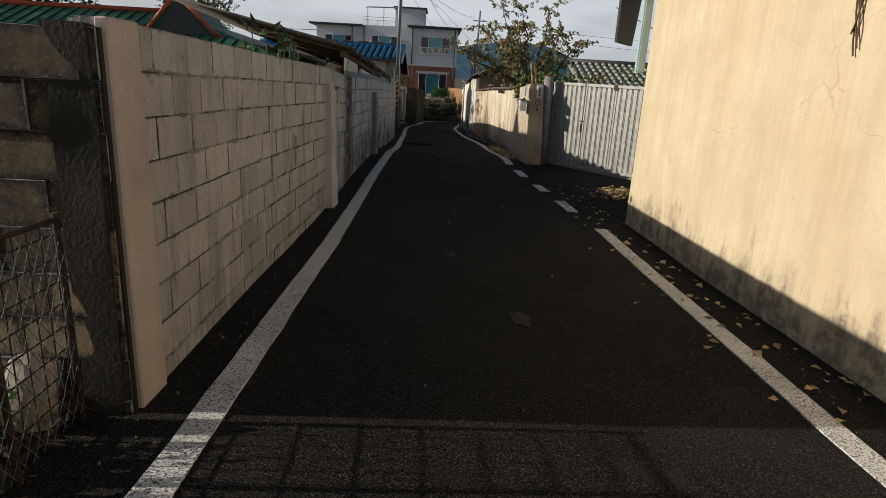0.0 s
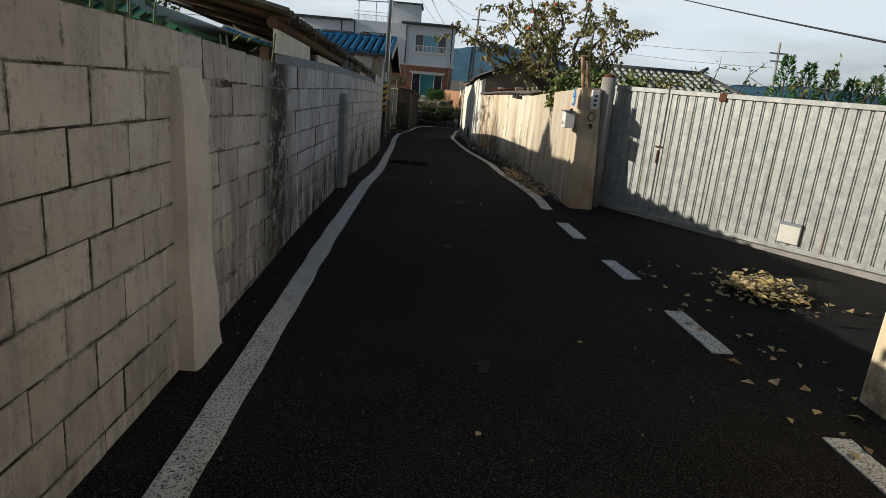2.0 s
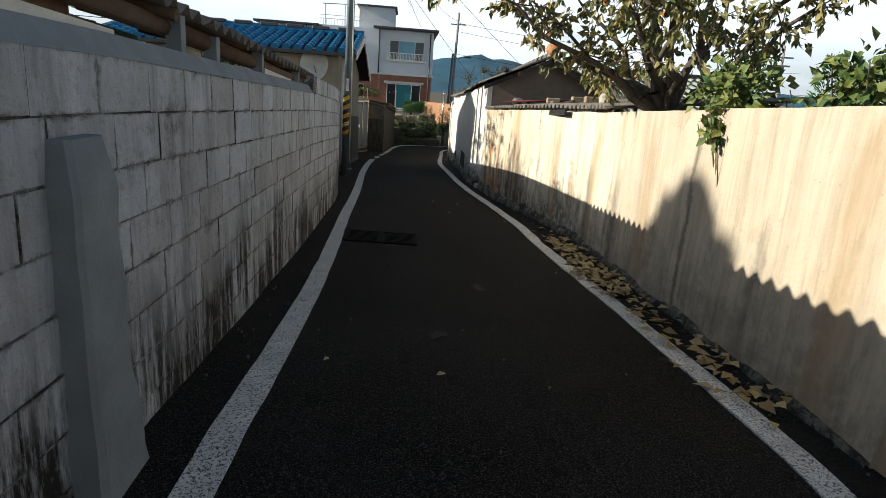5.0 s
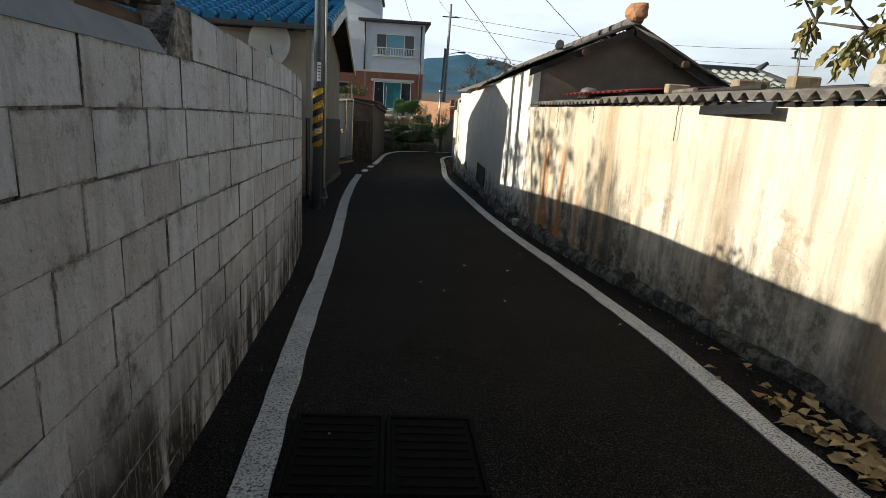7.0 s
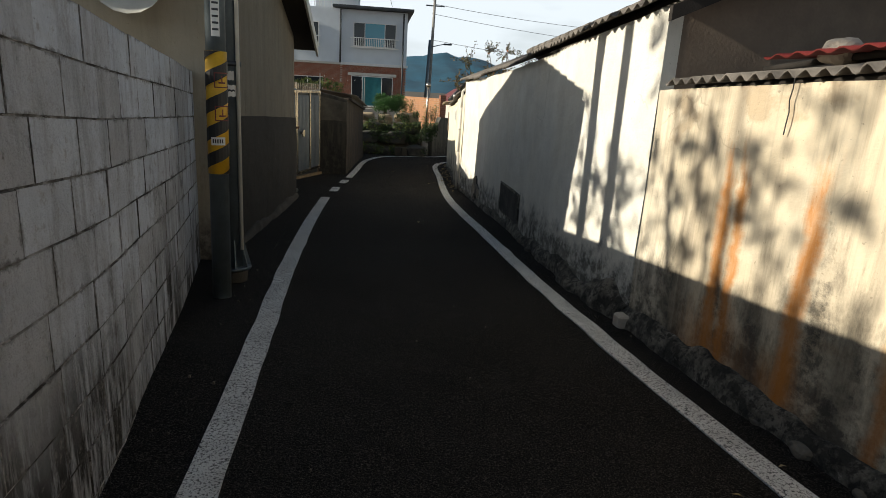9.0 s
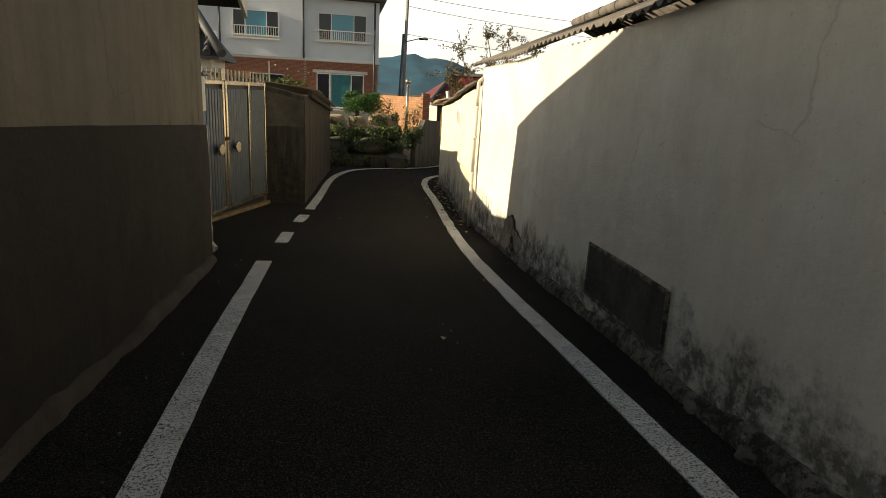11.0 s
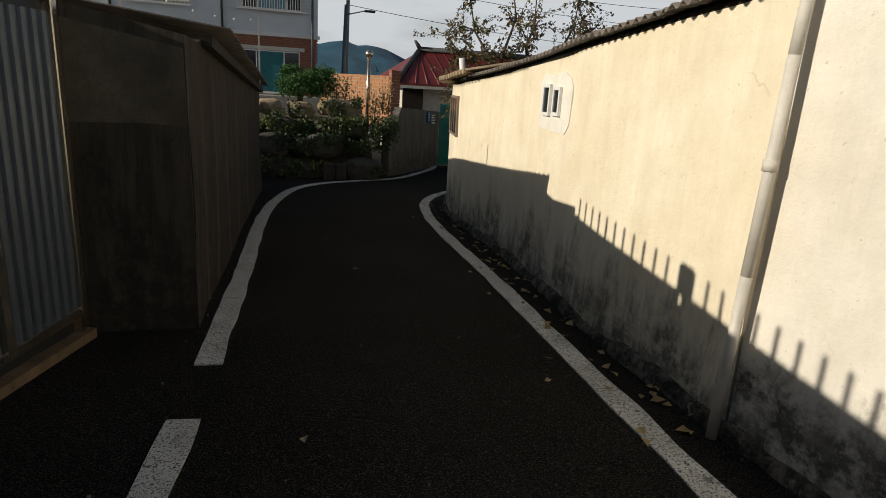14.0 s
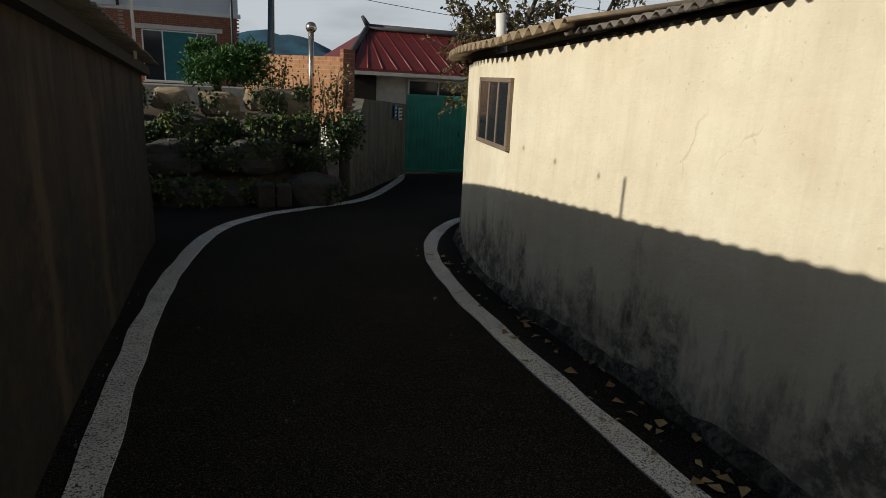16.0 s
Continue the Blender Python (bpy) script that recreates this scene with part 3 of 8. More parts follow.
ribbon("road_line_5", [(2.0, -8), (2.03, 0.75), (2.05, 3.2), (2.04, 5.78)], LINE_W)
for k, (xa, ya, xb, yb) in enumerate(((1.91, 6.80, 1.87, 7.58), (1.79, 8.37, 1.72, 8.94), (1.63, 9.78, 1.57, 10.5))):
    ribbon(f"road_line_{k + 6}", [(xa, ya), (xb, yb)], LINE_W, label="short white painted dash across the gateway")
ribbon("road_line_9", [(1.52, 11.3), (1.55, 13.4), (1.55, 15.6), (1.5, 17.5), (1.5, 18.9), (1.37, 20.8), (1.15, 23), (1.03, 25), (0.97, 27.5), (0.92, 29.9), (0.95, 31.9), (1.08, 34), (1.27, 36.5), (1.41, 38.9), (1.58, 40.4), (1.9, 41.7), (2.5, 42.8), (3.2, 43.5), (4.5, 44.2)], LINE_W, wobble=0.02)

# ---- walls beside the lane ----
LEFT_PATH = [(-1.44, 1.02), (-1.47, 3.5), (-1.45, 6), (-1.49, 9), (-1.46, 12), (-1.5, 16), (-1.53, 18), (-1.58, 20.5), (-1.7, 21.9), (-1.85, 22.8), (-2.05, 24.1), (-2.33, 25.66)]
LEFT_TOP = between([(0.9, 1.74), (6, 1.6), (8, 1.49), (12, 1.42), (16.2, 1.28), (17.194, 1.25), (17.196, 1.455), (20, 1.31), (22.2, 1.15), (25.6, 0.98)])
LP = smooth_path(LEFT_PATH, 0.2)
LP_BACK = [p + Vector((-0.0075, 0.0)) for p in LP]
lw = structure("wall_left", wall_mesh(LP_BACK, lambda x, y: LEFT_TOP(x, y) - 0.012, 0.14, 1, rows=2), M_JOINT, "whitewashed concrete block wall with dark stains along the lane", "wall")

RB_PATH = [(1.85, 11.95), (1.97, 14), (2.1, 16.5), (2.15, 18.0), (2.0, 19.5), (1.75, 21.1), (1.55, 22.8), (1.47, 24.0)]
RB_TOP = between([(11.4, 1.5), (14, 1.4), (17, 1.27), (18, 1.24), (19.3, 1.2), (24, 1.02)])
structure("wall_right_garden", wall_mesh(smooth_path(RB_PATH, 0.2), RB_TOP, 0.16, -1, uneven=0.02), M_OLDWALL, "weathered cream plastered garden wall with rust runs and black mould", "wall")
RC_PATH = [(1.47, 24.02), (1.38, 25.2), (1.4, 26.5), (1.45, 28.8), (1.43, 30.5), (1.46, 31.7), (1.43, 33.5)]
RC_TOP = between([(24, 1.62), (25.3, 1.5), (28, 1.34), (32, 1.18), (33.6, 1.16)])
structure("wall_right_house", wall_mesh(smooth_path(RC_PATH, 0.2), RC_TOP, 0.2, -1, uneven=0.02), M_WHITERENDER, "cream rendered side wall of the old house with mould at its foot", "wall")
RE_PATH = [(1.43, 33.52), (1.5, 35.0), (1.68, 36.6), (1.82, 38.2), (1.86, 39.5), (1.98, 40.5), (2.25, 41.6), (2.75, 42.7), (3.6, 43.6)]
RE_TOP = between([(33.5, 0.9), (36.6, 0.66), (40, 0.44), (42, 0.4), (44, 0.4)])
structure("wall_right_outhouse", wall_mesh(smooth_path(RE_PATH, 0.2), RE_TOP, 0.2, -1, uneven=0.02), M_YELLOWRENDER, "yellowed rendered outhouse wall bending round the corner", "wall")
RA_PATH = [(2.62, -9), (2.58, 0), (2.56, 2.0), (2.54, 4.0), (2.5, 6.25)]
structure("wall_right_tall", wall_mesh([Vector(p) for p in resample(RA_PATH, 0.3)], lambda x, y: 2.75, 0.22, -1, uneven=0.012, rows=8), M_CREAM, "tall sunlit cream rendered house wall", "wall")

# ---- more materials ----
M_BLUETILE = simple("blue_glazed_tile", (0.03, 0.22, 0.42), 0.35, vary=0.35, scale=3, grain=30, relief=0.1)
M_DARKTILE = simple("dark_roof_tile", (0.07, 0.07, 0.075), 0.6, vary=0.35, scale=3, grain=30, relief=0.2)
M_GREYTILE = simple("grey_roof_tile", (0.36, 0.38, 0.33), 0.7, vary=0.3, scale=3, grain=30, relief=0.2)
M_REDTILE = simple("red_metal_roof", (0.16, 0.018, 0.014), 0.45, vary=0.35, scale=3, grain=30, relief=0.1)
M_GREENROOF = simple("green_metal_roof", (0.02, 0.13, 0.055), 0.5, vary=0.3, scale=3, grain=30, relief=0.1)
M_ORANGE = simple("orange_trim_paint", (0.55, 0.09, 0.03), 0.5, vary=0.25)
M_SLATE = simple("fibre_cement_sheet", (0.21, 0.185, 0.16), 0.92, vary=0.6, scale=6, grain=40, relief=0.5)
M_TANSHEET = simple("tan_corrugated_sheet", (0.36, 0.27, 0.17), 0.85, vary=0.45, scale=6, grain=40, relief=0.4)
M_TIMBER = simple("old_brown_timber", (0.13, 0.075, 0.04), 0.85, vary=0.55, scale=9, grain=70, relief=0.4)
M_DARKTIMBER = simple("blackened_timber", (0.035, 0.028, 0.022), 0.9, vary=0.4, scale=9, grain=70, relief=0.4)
M_BLUEGREY = simple("blue_grey_cement", (0.24, 0.27, 0.295), 0.9, vary=0.3, scale=5, grain=60, relief=0.3)
M_STEEL = simple("galvanised_steel", (0.17, 0.205, 0.225), 0.45, 0.55, vary=0.3, scale=8, grain=60, relief=0.1)
M_STAINLESS = simple("stainless_steel", (0.62, 0.55, 0.45), 0.27, 0.95, vary=0.12, scale=12, grain=90, relief=0.05)
M_GATEBAR = simple("blue_grey_gate_slat", (0.13, 0.155, 0.185), 0.42, 0.35, vary=0.2, scale=8, grain=80, relief=0.08)
M_DARKMETAL = simple("dark_grey_metal", (0.06, 0.065, 0.07), 0.5, 0.5, vary=0.3)
M_RUST = simple("rusty_iron", (0.16, 0.06, 0.025), 0.9, 0.2, vary=0.6, scale=14, grain=80, relief=0.4)
M_OLDRUST = simple("dark_rusted_wire", (0.055, 0.034, 0.022), 0.9, 0.1, vary=0.6, scale=14, grain=80, relief=0.4)
M_WHITEPAINT = simple("white_paint", (0.76, 0.76, 0.74), 0.6, vary=0.12, scale=5, grain=60, relief=0.08)
M_OFFWHITE = simple("aged_white_paint", (0.66, 0.63, 0.56), 0.65, vary=0.25, scale=5, grain=60, relief=0.1)
M_HOUSEWHITE = simple("white_house_render", (0.66, 0.70, 0.74), 0.8, vary=0.1, scale=1.2, grain=20, relief=0.1)
M_BRICK = simple("red_brick", (0.36, 0.14, 0.085), 0.9, vary=0.4, scale=7, grain=50, relief=0.4)
M_BRICKJOINT = simple("brick_mortar", (0.44, 0.38, 0.32), 0.95, vary=0.3, scale=7, grain=50, relief=0.4)
M_TANBRICK = simple("tan_brick", (0.47, 0.23, 0.11), 0.9, vary=0.35, scale=7, grain=50, relief=0.4)
M_YELLOW = simple("yellow_warning_sheet", (0.75, 0.42, 0.02), 0.5, vary=0.2, scale=10)
M_BLACK = simple("black_paint", (0.015, 0.015, 0.016), 0.5, vary=0.3)
M_BLUE = simple("blue_enamel", (0.01, 0.15, 0.42), 0.4, vary=0.12)
M_PALEBLUE = simple("pale_blue_paint", (0.45, 0.62, 0.64), 0.55, vary=0.2)
M_GREENGATE = simple("green_gate_paint", (0.045, 0.34, 0.25), 0.45, vary=0.3, scale=4, grain=40, relief=0.08)
M_BAMBOO = simple("dry_bamboo", (0.38, 0.25, 0.13), 0.6, vary=0.3, scale=9, grain=60)
M_BARK = simple("grey_bark", (0.13, 0.105, 0.08), 0.95, vary=0.5, scale=12, grain=60, relief=0.8)
# boulders: M_ROCK darkened for the shaded rows, M_TANROCK lightened for the sunlit row
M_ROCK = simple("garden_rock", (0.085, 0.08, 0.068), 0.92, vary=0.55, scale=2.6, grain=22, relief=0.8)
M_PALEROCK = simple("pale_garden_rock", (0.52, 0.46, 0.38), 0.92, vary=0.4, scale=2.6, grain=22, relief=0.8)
M_TANROCK = simple("sunlit_tan_rock", (0.40, 0.31, 0.20), 0.92, vary=0.5, scale=2.6, grain=22, relief=0.8)
M_FRUIT = simple("orange_fruit", (0.65, 0.16, 0.03), 0.4, vary=0.2)
M_ROPE = simple("black_cable", (0.02, 0.02, 0.022), 0.6, vary=0.2)
M_PLATE = simple("white_plastic", (0.74, 0.73, 0.70), 0.45, vary=0.08)
M_IRON = simple("cast_iron_cover", (0.012, 0.011, 0.010), 0.9, 0.0, vary=0.4, scale=10, grain=60, relief=0.4)
M_IRON.node_tree.nodes["Principled BSDF"].inputs["Specular IOR Level"].default_value = 0.08
M_HAUNCH = mat("crumbling_mortar_foot", (0.2, 0.18, 0.15), 0.95)
_v = world_coords(M_HAUNCH)
_c = blend(M_HAUNCH, noise_fac(M_HAUNCH, _v, 5.0, 8, 0.42, 0.58, 0.75), (0.28, 0.25, 0.20), (0.030, 0.028, 0.022))
_c = blend(M_HAUNCH, noise_fac(M_HAUNCH, _v, 17.0, 6, 0.50, 0.58, 0.75), _c, (0.055, 0.050, 0.040))
_c = blend(M_HAUNCH, calc(M_HAUNCH, "MULTIPLY", noise_fac(M_HAUNCH, _v, 11.0, 6, 0.62, 0.68, 0.7), 0.8), _c, (0.46, 0.42, 0.35))
put_color(M_HAUNCH, _c)
bump(M_HAUNCH, noise_fac(M_HAUNCH, _v, 16.0, 8, 0.25, 0.75, 0.75), 1.0, 0.03)
M_PATCH = mat("brown_cement_patch", (0.4, 0.35, 0.28), 0.95)
_v = world_coords(M_PATCH)
_c = blend(M_PATCH, noise_fac(M_PATCH, _v, 3.0, 7, 0.36, 0.66, 0.7), (0.52, 0.45, 0.35), (0.20, 0.17, 0.13))
_c = blend(M_PATCH, calc(M_PATCH, "MULTIPLY", noise_fac(M_PATCH, _v, 14.0, 7, 0.50, 0.62, 0.75), 0.7), _c, (0.12, 0.105, 0.085))
put_color(M_PATCH, _c)
bump(M_PATCH, noise_fac(M_PATCH, _v, 22.0, 8, 0.25, 0.75, 0.75), 1.0, 0.015)
M_RUBBLE = simple("broken_mortar", (0.17, 0.15, 0.12), 0.95, vary=0.55, scale=8, grain=40, relief=0.8)
M_TEALDOOR = simple("teal_curtain", (0.02, 0.17, 0.19), 0.7, vary=0.3, scale=4)
M_PANE = mat("window_glass", (0.05, 0.25, 0.34), 0.06)
M_PANE.node_tree.nodes["Principled BSDF"].inputs["Specular IOR Level"].default_value = 0.7
M_DARKPANE = mat("dark_window_glass", (0.02, 0.025, 0.03), 0.08)


def leaf_mat(name, a, b_col):
    m = mat(name, a, 0.6)
    t, n, l, b = nodes_of(m)
    r = n.new("ShaderNodeNewGeometry").outputs["Random Per Island"]
    put_color(m, blend(m, r, a, b_col))
    return m


M_LEAF = leaf_mat("garden_leaf", (0.035, 0.085, 0.018), (0.16, 0.17, 0.03))
M_PERSIMMON = leaf_mat("persimmon_leaf", (0.09, 0.12, 0.035), (0.30, 0.23, 0.08))
M_DARKLEAF = leaf_mat("shrub_leaf", (0.02, 0.05, 0.016), (0.07, 0.10, 0.025))
M_PINE = leaf_mat("pine_needle", (0.02, 0.08, 0.014), (0.055, 0.15, 0.022))
M_DRYLEAF = leaf_mat("fallen_leaf", (0.40, 0.30, 0.14), (0.20, 0.13, 0.05))
M_YELLOWLEAF = leaf_mat("yellow_fallen_leaf", (0.50, 0.37, 0.14), (0.36, 0.30, 0.18))
M_WEED = leaf_mat("weed_leaf", (0.06, 0.17, 0.03), (0.15, 0.28, 0.06))


def group(bm_fn):
    bm = bmesh.new()
    bm_fn(bm)
    return bm


def B(*boxes, bev=0.0):
    bm = bmesh.new()
    for b in boxes:
        box(bm, *b)
    if bev:
        bmesh.ops.bevel(bm, geom=bm.edges[:], offset=bev, segments=1, affect="EDGES")
    return bm


def frame_m(a, b, z=0.0):
    """Local x along plan points a to b, local y to the left of it, z up, with its origin at a."""
    a, b = Vector(a), Vector(b)
    d = (b - a).normalized()
    return Matrix(((d.x, -d.y, 0, a.x), (d.y, d.x, 0, a.y), (0, 0, 1, z), (0, 0, 0, 1)))


def LB(m, *boxes, bev=0.0):
    bm = B(*boxes, bev=bev)
    bmesh.ops.transform(bm, matrix=m, verts=bm.verts[:])
    return bm


def corrugated(p00, p10, p01, p11, waves, amp, thick=0.008, sub=6, sag=0.0, jag=0.0):
    """A corrugated sheet over four corners; the waves run from edge p00-p01 to p10-p11 across the first direction."""
    bm = bmesh.new()
    p00, p10, p01, p11 = map(Vector, (p00, p10, p01, p11))
    up = (p10 - p00).cross(p01 - p00).normalized()
    if up.z < 0:
        up = -up
    n = waves * sub
    rows = []
    for i in range(n + 1):
        u = i / n
        h = amp * math.sin(2 * math.pi * u * waves)
        j = jag * noise.noise(Vector((math.floor(u * waves / 3.0) * 1.7, 0.3, p00.y)))
        row = []
        for k in range(4):
            v = (k / 3.0) + (j if k == 0 else 0)
            a, b = p00.lerp(p10, u), p01.lerp(p11, u)
            q = a.lerp(b, v) + up * (h - sag * math.sin(math.pi * v) + jag * 0.3 * noise.noise(Vector((u * 9, v * 3, 1))))
            row.append(q)
        rows.append(row)
    top = [[bm.verts.new(q) for q in r] for r in rows]
    bot = [[bm.verts.new(q - up * thick) for q in r] for r in rows]
    for i in range(n):
        for k in range(3):
            bm.faces.new((top[i][k], top[i + 1][k], top[i + 1][k + 1], top[i][k + 1])).smooth = True
            bm.faces.new((bot[i][k], bot[i][k + 1], bot[i + 1][k + 1], bot[i + 1][k])).smooth = True
        for k in (0, 3):
            bm.faces.new((top[i][k], bot[i][k], bot[i + 1][k], top[i + 1][k]))
    for i in (0, n):
        for k in range(3):
            bm.faces.new((top[i][k], top[i][k + 1], bot[i][k + 1], bot[i][k]))
    bmesh.ops.recalc_face_normals(bm, faces=bm.faces[:])
    return bm


def leaf(bm, p, d, nrm, size, wide=0.45):
    """A folded leaf of four triangles."""
    d = d.normalized()
    w = d.cross(nrm)
    if w.length < 1e-3:
        w = d.orthogonal()
    w.normalize()
    f = w.cross(d)
    a, e = bm.verts.new(p), bm.verts.new(p + d * size - f * size * 0.12)
    mid = bm.verts.new(p + d * size * 0.5)
    l1 = bm.verts.new(p + d * size * 0.42 + w * size * wide + f * size * 0.12)
    l2 = bm.verts.new(p + d * size * 0.42 - w * size * wide + f * size * 0.12)
    for t in ((a, l1, mid), (l1, e, mid), (a, mid, l2), (mid, e, l2)):
        bm.faces.new(t)


def rvec(r):
    return Vector((r.uniform(-1, 1), r.uniform(-1, 1), r.uniform(-1, 1)))


def limbs(bm, r, base, tips, r0):
    """Crooked tapering limbs from base to each tip; gives points along them."""
    pts = []
    for tip in tips:
        a = Vector(base)
        n = 6
        prev, pr = a, r0
        for k in range(1, n + 1):
            t = k / n
            q = a.lerp(Vector(tip), t) + rvec(r) * 0.09 * (1 - abs(t - 0.5)) * (Vector(tip) - a).length * 0.6
            if k == n:
                q = Vector(tip)
            rad = r0 * (1 - t) ** 1.1 + 0.006
            cyl(bm, prev, q, pr, rad, 7, caps=False)
            pts.append((q, t))
            prev, pr = q, rad
    return pts


def foliage_tree(name, label, base, tips, r0, leaves, size, material, seed, droop=0.5, fruit=0, spread=0.5, twigs=4, wide=0.32, cat="tree", fork=None):
    r = random.Random(seed)
    tr = thing(name, label, cat, at=base)
    bm = bmesh.new()
    start = Vector(base)
    if fork is not None:
        start = Vector((base[0] - 0.05, base[1] + 0.03, base[2] + fork))
        mid = (Vector(base) + start) / 2 + Vector((0.04, -0.03, 0))
        cyl(bm, base, mid, r0 * 1.35, r0 * 1.1, 9)
        cyl(bm, mid, start, r0 * 1.1, r0, 9)
    pts = limbs(bm, r, start, tips, r0)
    ends = [q for q, t in pts if t > 0.4]
    twig_pts = []
    for q in ends:
        for k in range(twigs):
            e = q + Vector((r.gauss(0, spread), r.gauss(0, spread), r.gauss(0.05, spread * 0.7)))
            cyl(bm, q, e, 0.009, 0.003, 4, caps=False)
            twig_pts += [(q.lerp(e, 0.35 + 0.65 * k2 / 4.0), (e - q).normalized()) for k2 in range(5)]
    part("trunk", bm, M_BARK, tr, "grey-barked forked trunk and branches")
    bm = bmesh.new()
    for k in range(leaves):
        q, d = r.choice(twig_pts)
        p = q + rvec(r) * 0.05
        leaf(bm, p, d * 0.5 + rvec(r) * 0.7 + Vector((0, 0, -droop)), rvec(r), size * r.uniform(0.6, 1.25), wide)
    part("crown", bm, material, tr)
    for k in range(fruit):
        q, d = r.choice(twig_pts)
        b2 = bmesh.new()
        bmesh.ops.create_icosphere(b2, subdivisions=2, radius=0.036, matrix=Matrix.Translation(q + Vector((0, 0, -0.07))))
        for f in b2.faces:
            f.smooth = True
        part("fruit", b2, M_FRUIT, tr, "ripe orange persimmon")
    return tr


def clump(bm, r, c, rad, count, size, flat=1.0, wide=0.4, shell=0.55):
    c = Vector(c)
    for k in range(count):
        d = rvec(r)
        if d.length < 1e-3:
            continue
        d.normalize()
        q = c + Vector((d.x * rad, d.y * rad, d.z * rad * flat)) * r.uniform(shell, 1.0) * (0.8 + 0.35 * noise.noise(d * 2.1 + c))
        leaf(bm, q, d + rvec(r) * 0.8, d, size * r.uniform(0.6, 1.3), wide)


def rock_bm(c, sx, sy, sz, seed):
    bm = bmesh.new()
    bmesh.ops.create_icosphere(bm, subdivisions=3, radius=1.0)
    for v in bm.verts:
        n1 = noise.noise(v.co * 1.1 + Vector((seed * 3.7, 0, seed)))
        n2 = noise.noise(v.co * 2.7 + Vector((seed, seed * 1.9, 0)))
        d = v.co.normalized()
        k = 1 + 0.28 * n1 + 0.12 * n2
        d = Vector([math.copysign(abs(q) ** 0.75, q) for q in d])
        v.co = Vector((d.x * sx * k, d.y * sy * k, d.z * sz * k)) + Vector(c)
    return bm


def cable(name, pts, r=0.012, sag=0.0, label="thin black overhead cable"):
    cu = bpy.data.curves.new(name, "CURVE")
    cu.dimensions, cu.bevel_depth, cu.bevel_resolution = "3D", r, 1
    path = []
    for a, b in zip(pts, pts[1:]):
        a, b = Vector(a), Vector(b)
        for k in range(13):
            t = k / 12
            path.append(a.lerp(b, t) - Vector((0, 0, sag * 4 * t * (1 - t))))
    sp = cu.splines.new("POLY")
    sp.points.add(len(path) - 1)
    for q, v in zip(sp.points, path):
        q.co = (*v, 1)
    cu.materials.append(M_ROPE)
    return tagged(new(name, cu), label, "cable", "overhead cables")


def window(parent, m, w, h, kind="two", glass=None, sill=True, depth=0.05, name="window"):
    """A window on a wall: local x along the wall, y outwards (negative), z up, origin at its lower left corner."""
    g = glass or M_PANE
    fr = part(name, LB(m, (0, -depth, 0, w, 0.0, 0.05), (0, -depth, h - 0.05, w, 0.0, h), (0, -depth, 0.05, 0.05, 0, h - 0.05), (w - 0.05, -depth, 0.05, w, 0, h - 0.05)), M_WHITEPAINT, parent, "white window frame")
    cuts = {"one": [0, 1], "two": [0, 0.5, 1], "three": [0, 0.26, 0.74, 1]}[kind]
    for k, (a, b) in enumerate(zip(cuts, cuts[1:])):
        xa, xb = 0.05 + a * (w - 0.1), 0.05 + b * (w - 0.1)
        part("pane", LB(m, (xa + 0.02, -depth * 0.5, 0.05, xb - 0.02, -depth * 0.35, h - 0.05)), g if (kind != "three" or k == 1) else M_DARKPANE, fr)
        if k:
            part("mullion", LB(m, (xa - 0.025, -depth * 0.9, 0.05, xa + 0.025, -0.002, h - 0.05)), M_WHITEPAINT, fr)
    if sill:
        part("sill", LB(m, (-0.06, -depth - 0.05, -0.06, w + 0.06, 0, -0.004)), M_OFFWHITE, fr)
    return fr


# ---- left side: block wall trimmings, shed, houses ----
def pilaster(y0, y1, top):
    x = -1.455
    z0 = ground_z(x, y0) - 0.1
    # slightly flared and rounded towards the foot
    bm = bmesh.new()
    rows = []
    for k in range(9):
        t = k / 8
        z = z0 + (top - z0) * t
        fl = 0.09 * max(0.0, 1 - t * 1.5) ** 2
        e = 0.03 * (t > 0.99) + 0.006 * math.sin(k * 2.3)
        rows.append([bm.verts.new(q) for q in ((x - 0.05, y0 - fl * 0.3 + e, z), (x + 0.07 + fl * 0.3 - e, y0 - fl * 0.3 + e, z), (x + 0.085 + fl * 0.3 - e, y0 + 0.02 + e, z), (x + 0.085 + fl * 0.3 - e, y1 + fl - 0.02 - e, z), (x + 0.07 + fl * 0.3 - e, y1 + fl - e, z), (x - 0.05, y1 + fl - e, z))])
    for r0, r1 in zip(rows, rows[1:]):
        for k in range(5):
            bm.faces.new((r0[k], r0[k + 1], r1[k + 1], r1[k]))
    bm.faces.new(rows[-1])
    bmesh.ops.recalc_face_normals(bm, faces=bm.faces[:])
    ob = new("pilaster", mesh_of(bm, "pilaster", M_BLUEGREY if y0 > 9 else M_PILASTER))
    return tagged(ob, "flat cement pilaster stiffening the block wall", "pilaster", "wall pilasters", "structure")


pilaster(5.98, 6.28, 1.43)
pilaster(11.48, 11.76, 1.16)
bm = B((-1.47, 0.99, -0.3, -1.415, 1.25, 1.735), bev=0.008)
structure("corner_post", bm, M_PINK, "smooth pinkish plastered corner of the block wall", "pilaster")
front_path = [Vector((-8.0, 0.965)), Vector((-1.44, 0.965))]
structure("wall_front", wall_mesh(resample(front_path, 0.4), lambda x, y: 1.70 + 0.006 * x, 0.14, 1, rows=2), M_MORTAR, "dark mossy concrete block wall facing the weeds", "wall")

structure("wall_front_edge", wall_mesh(resample([(-1.66, 0.945), (-1.475, 0.94)], 0.03), lambda x, y: 1.70, 0.06, 1, rows=40, uneven=0.035), M_MORTAR, "rough dark mossy mortar edge of the front wall", "wall")

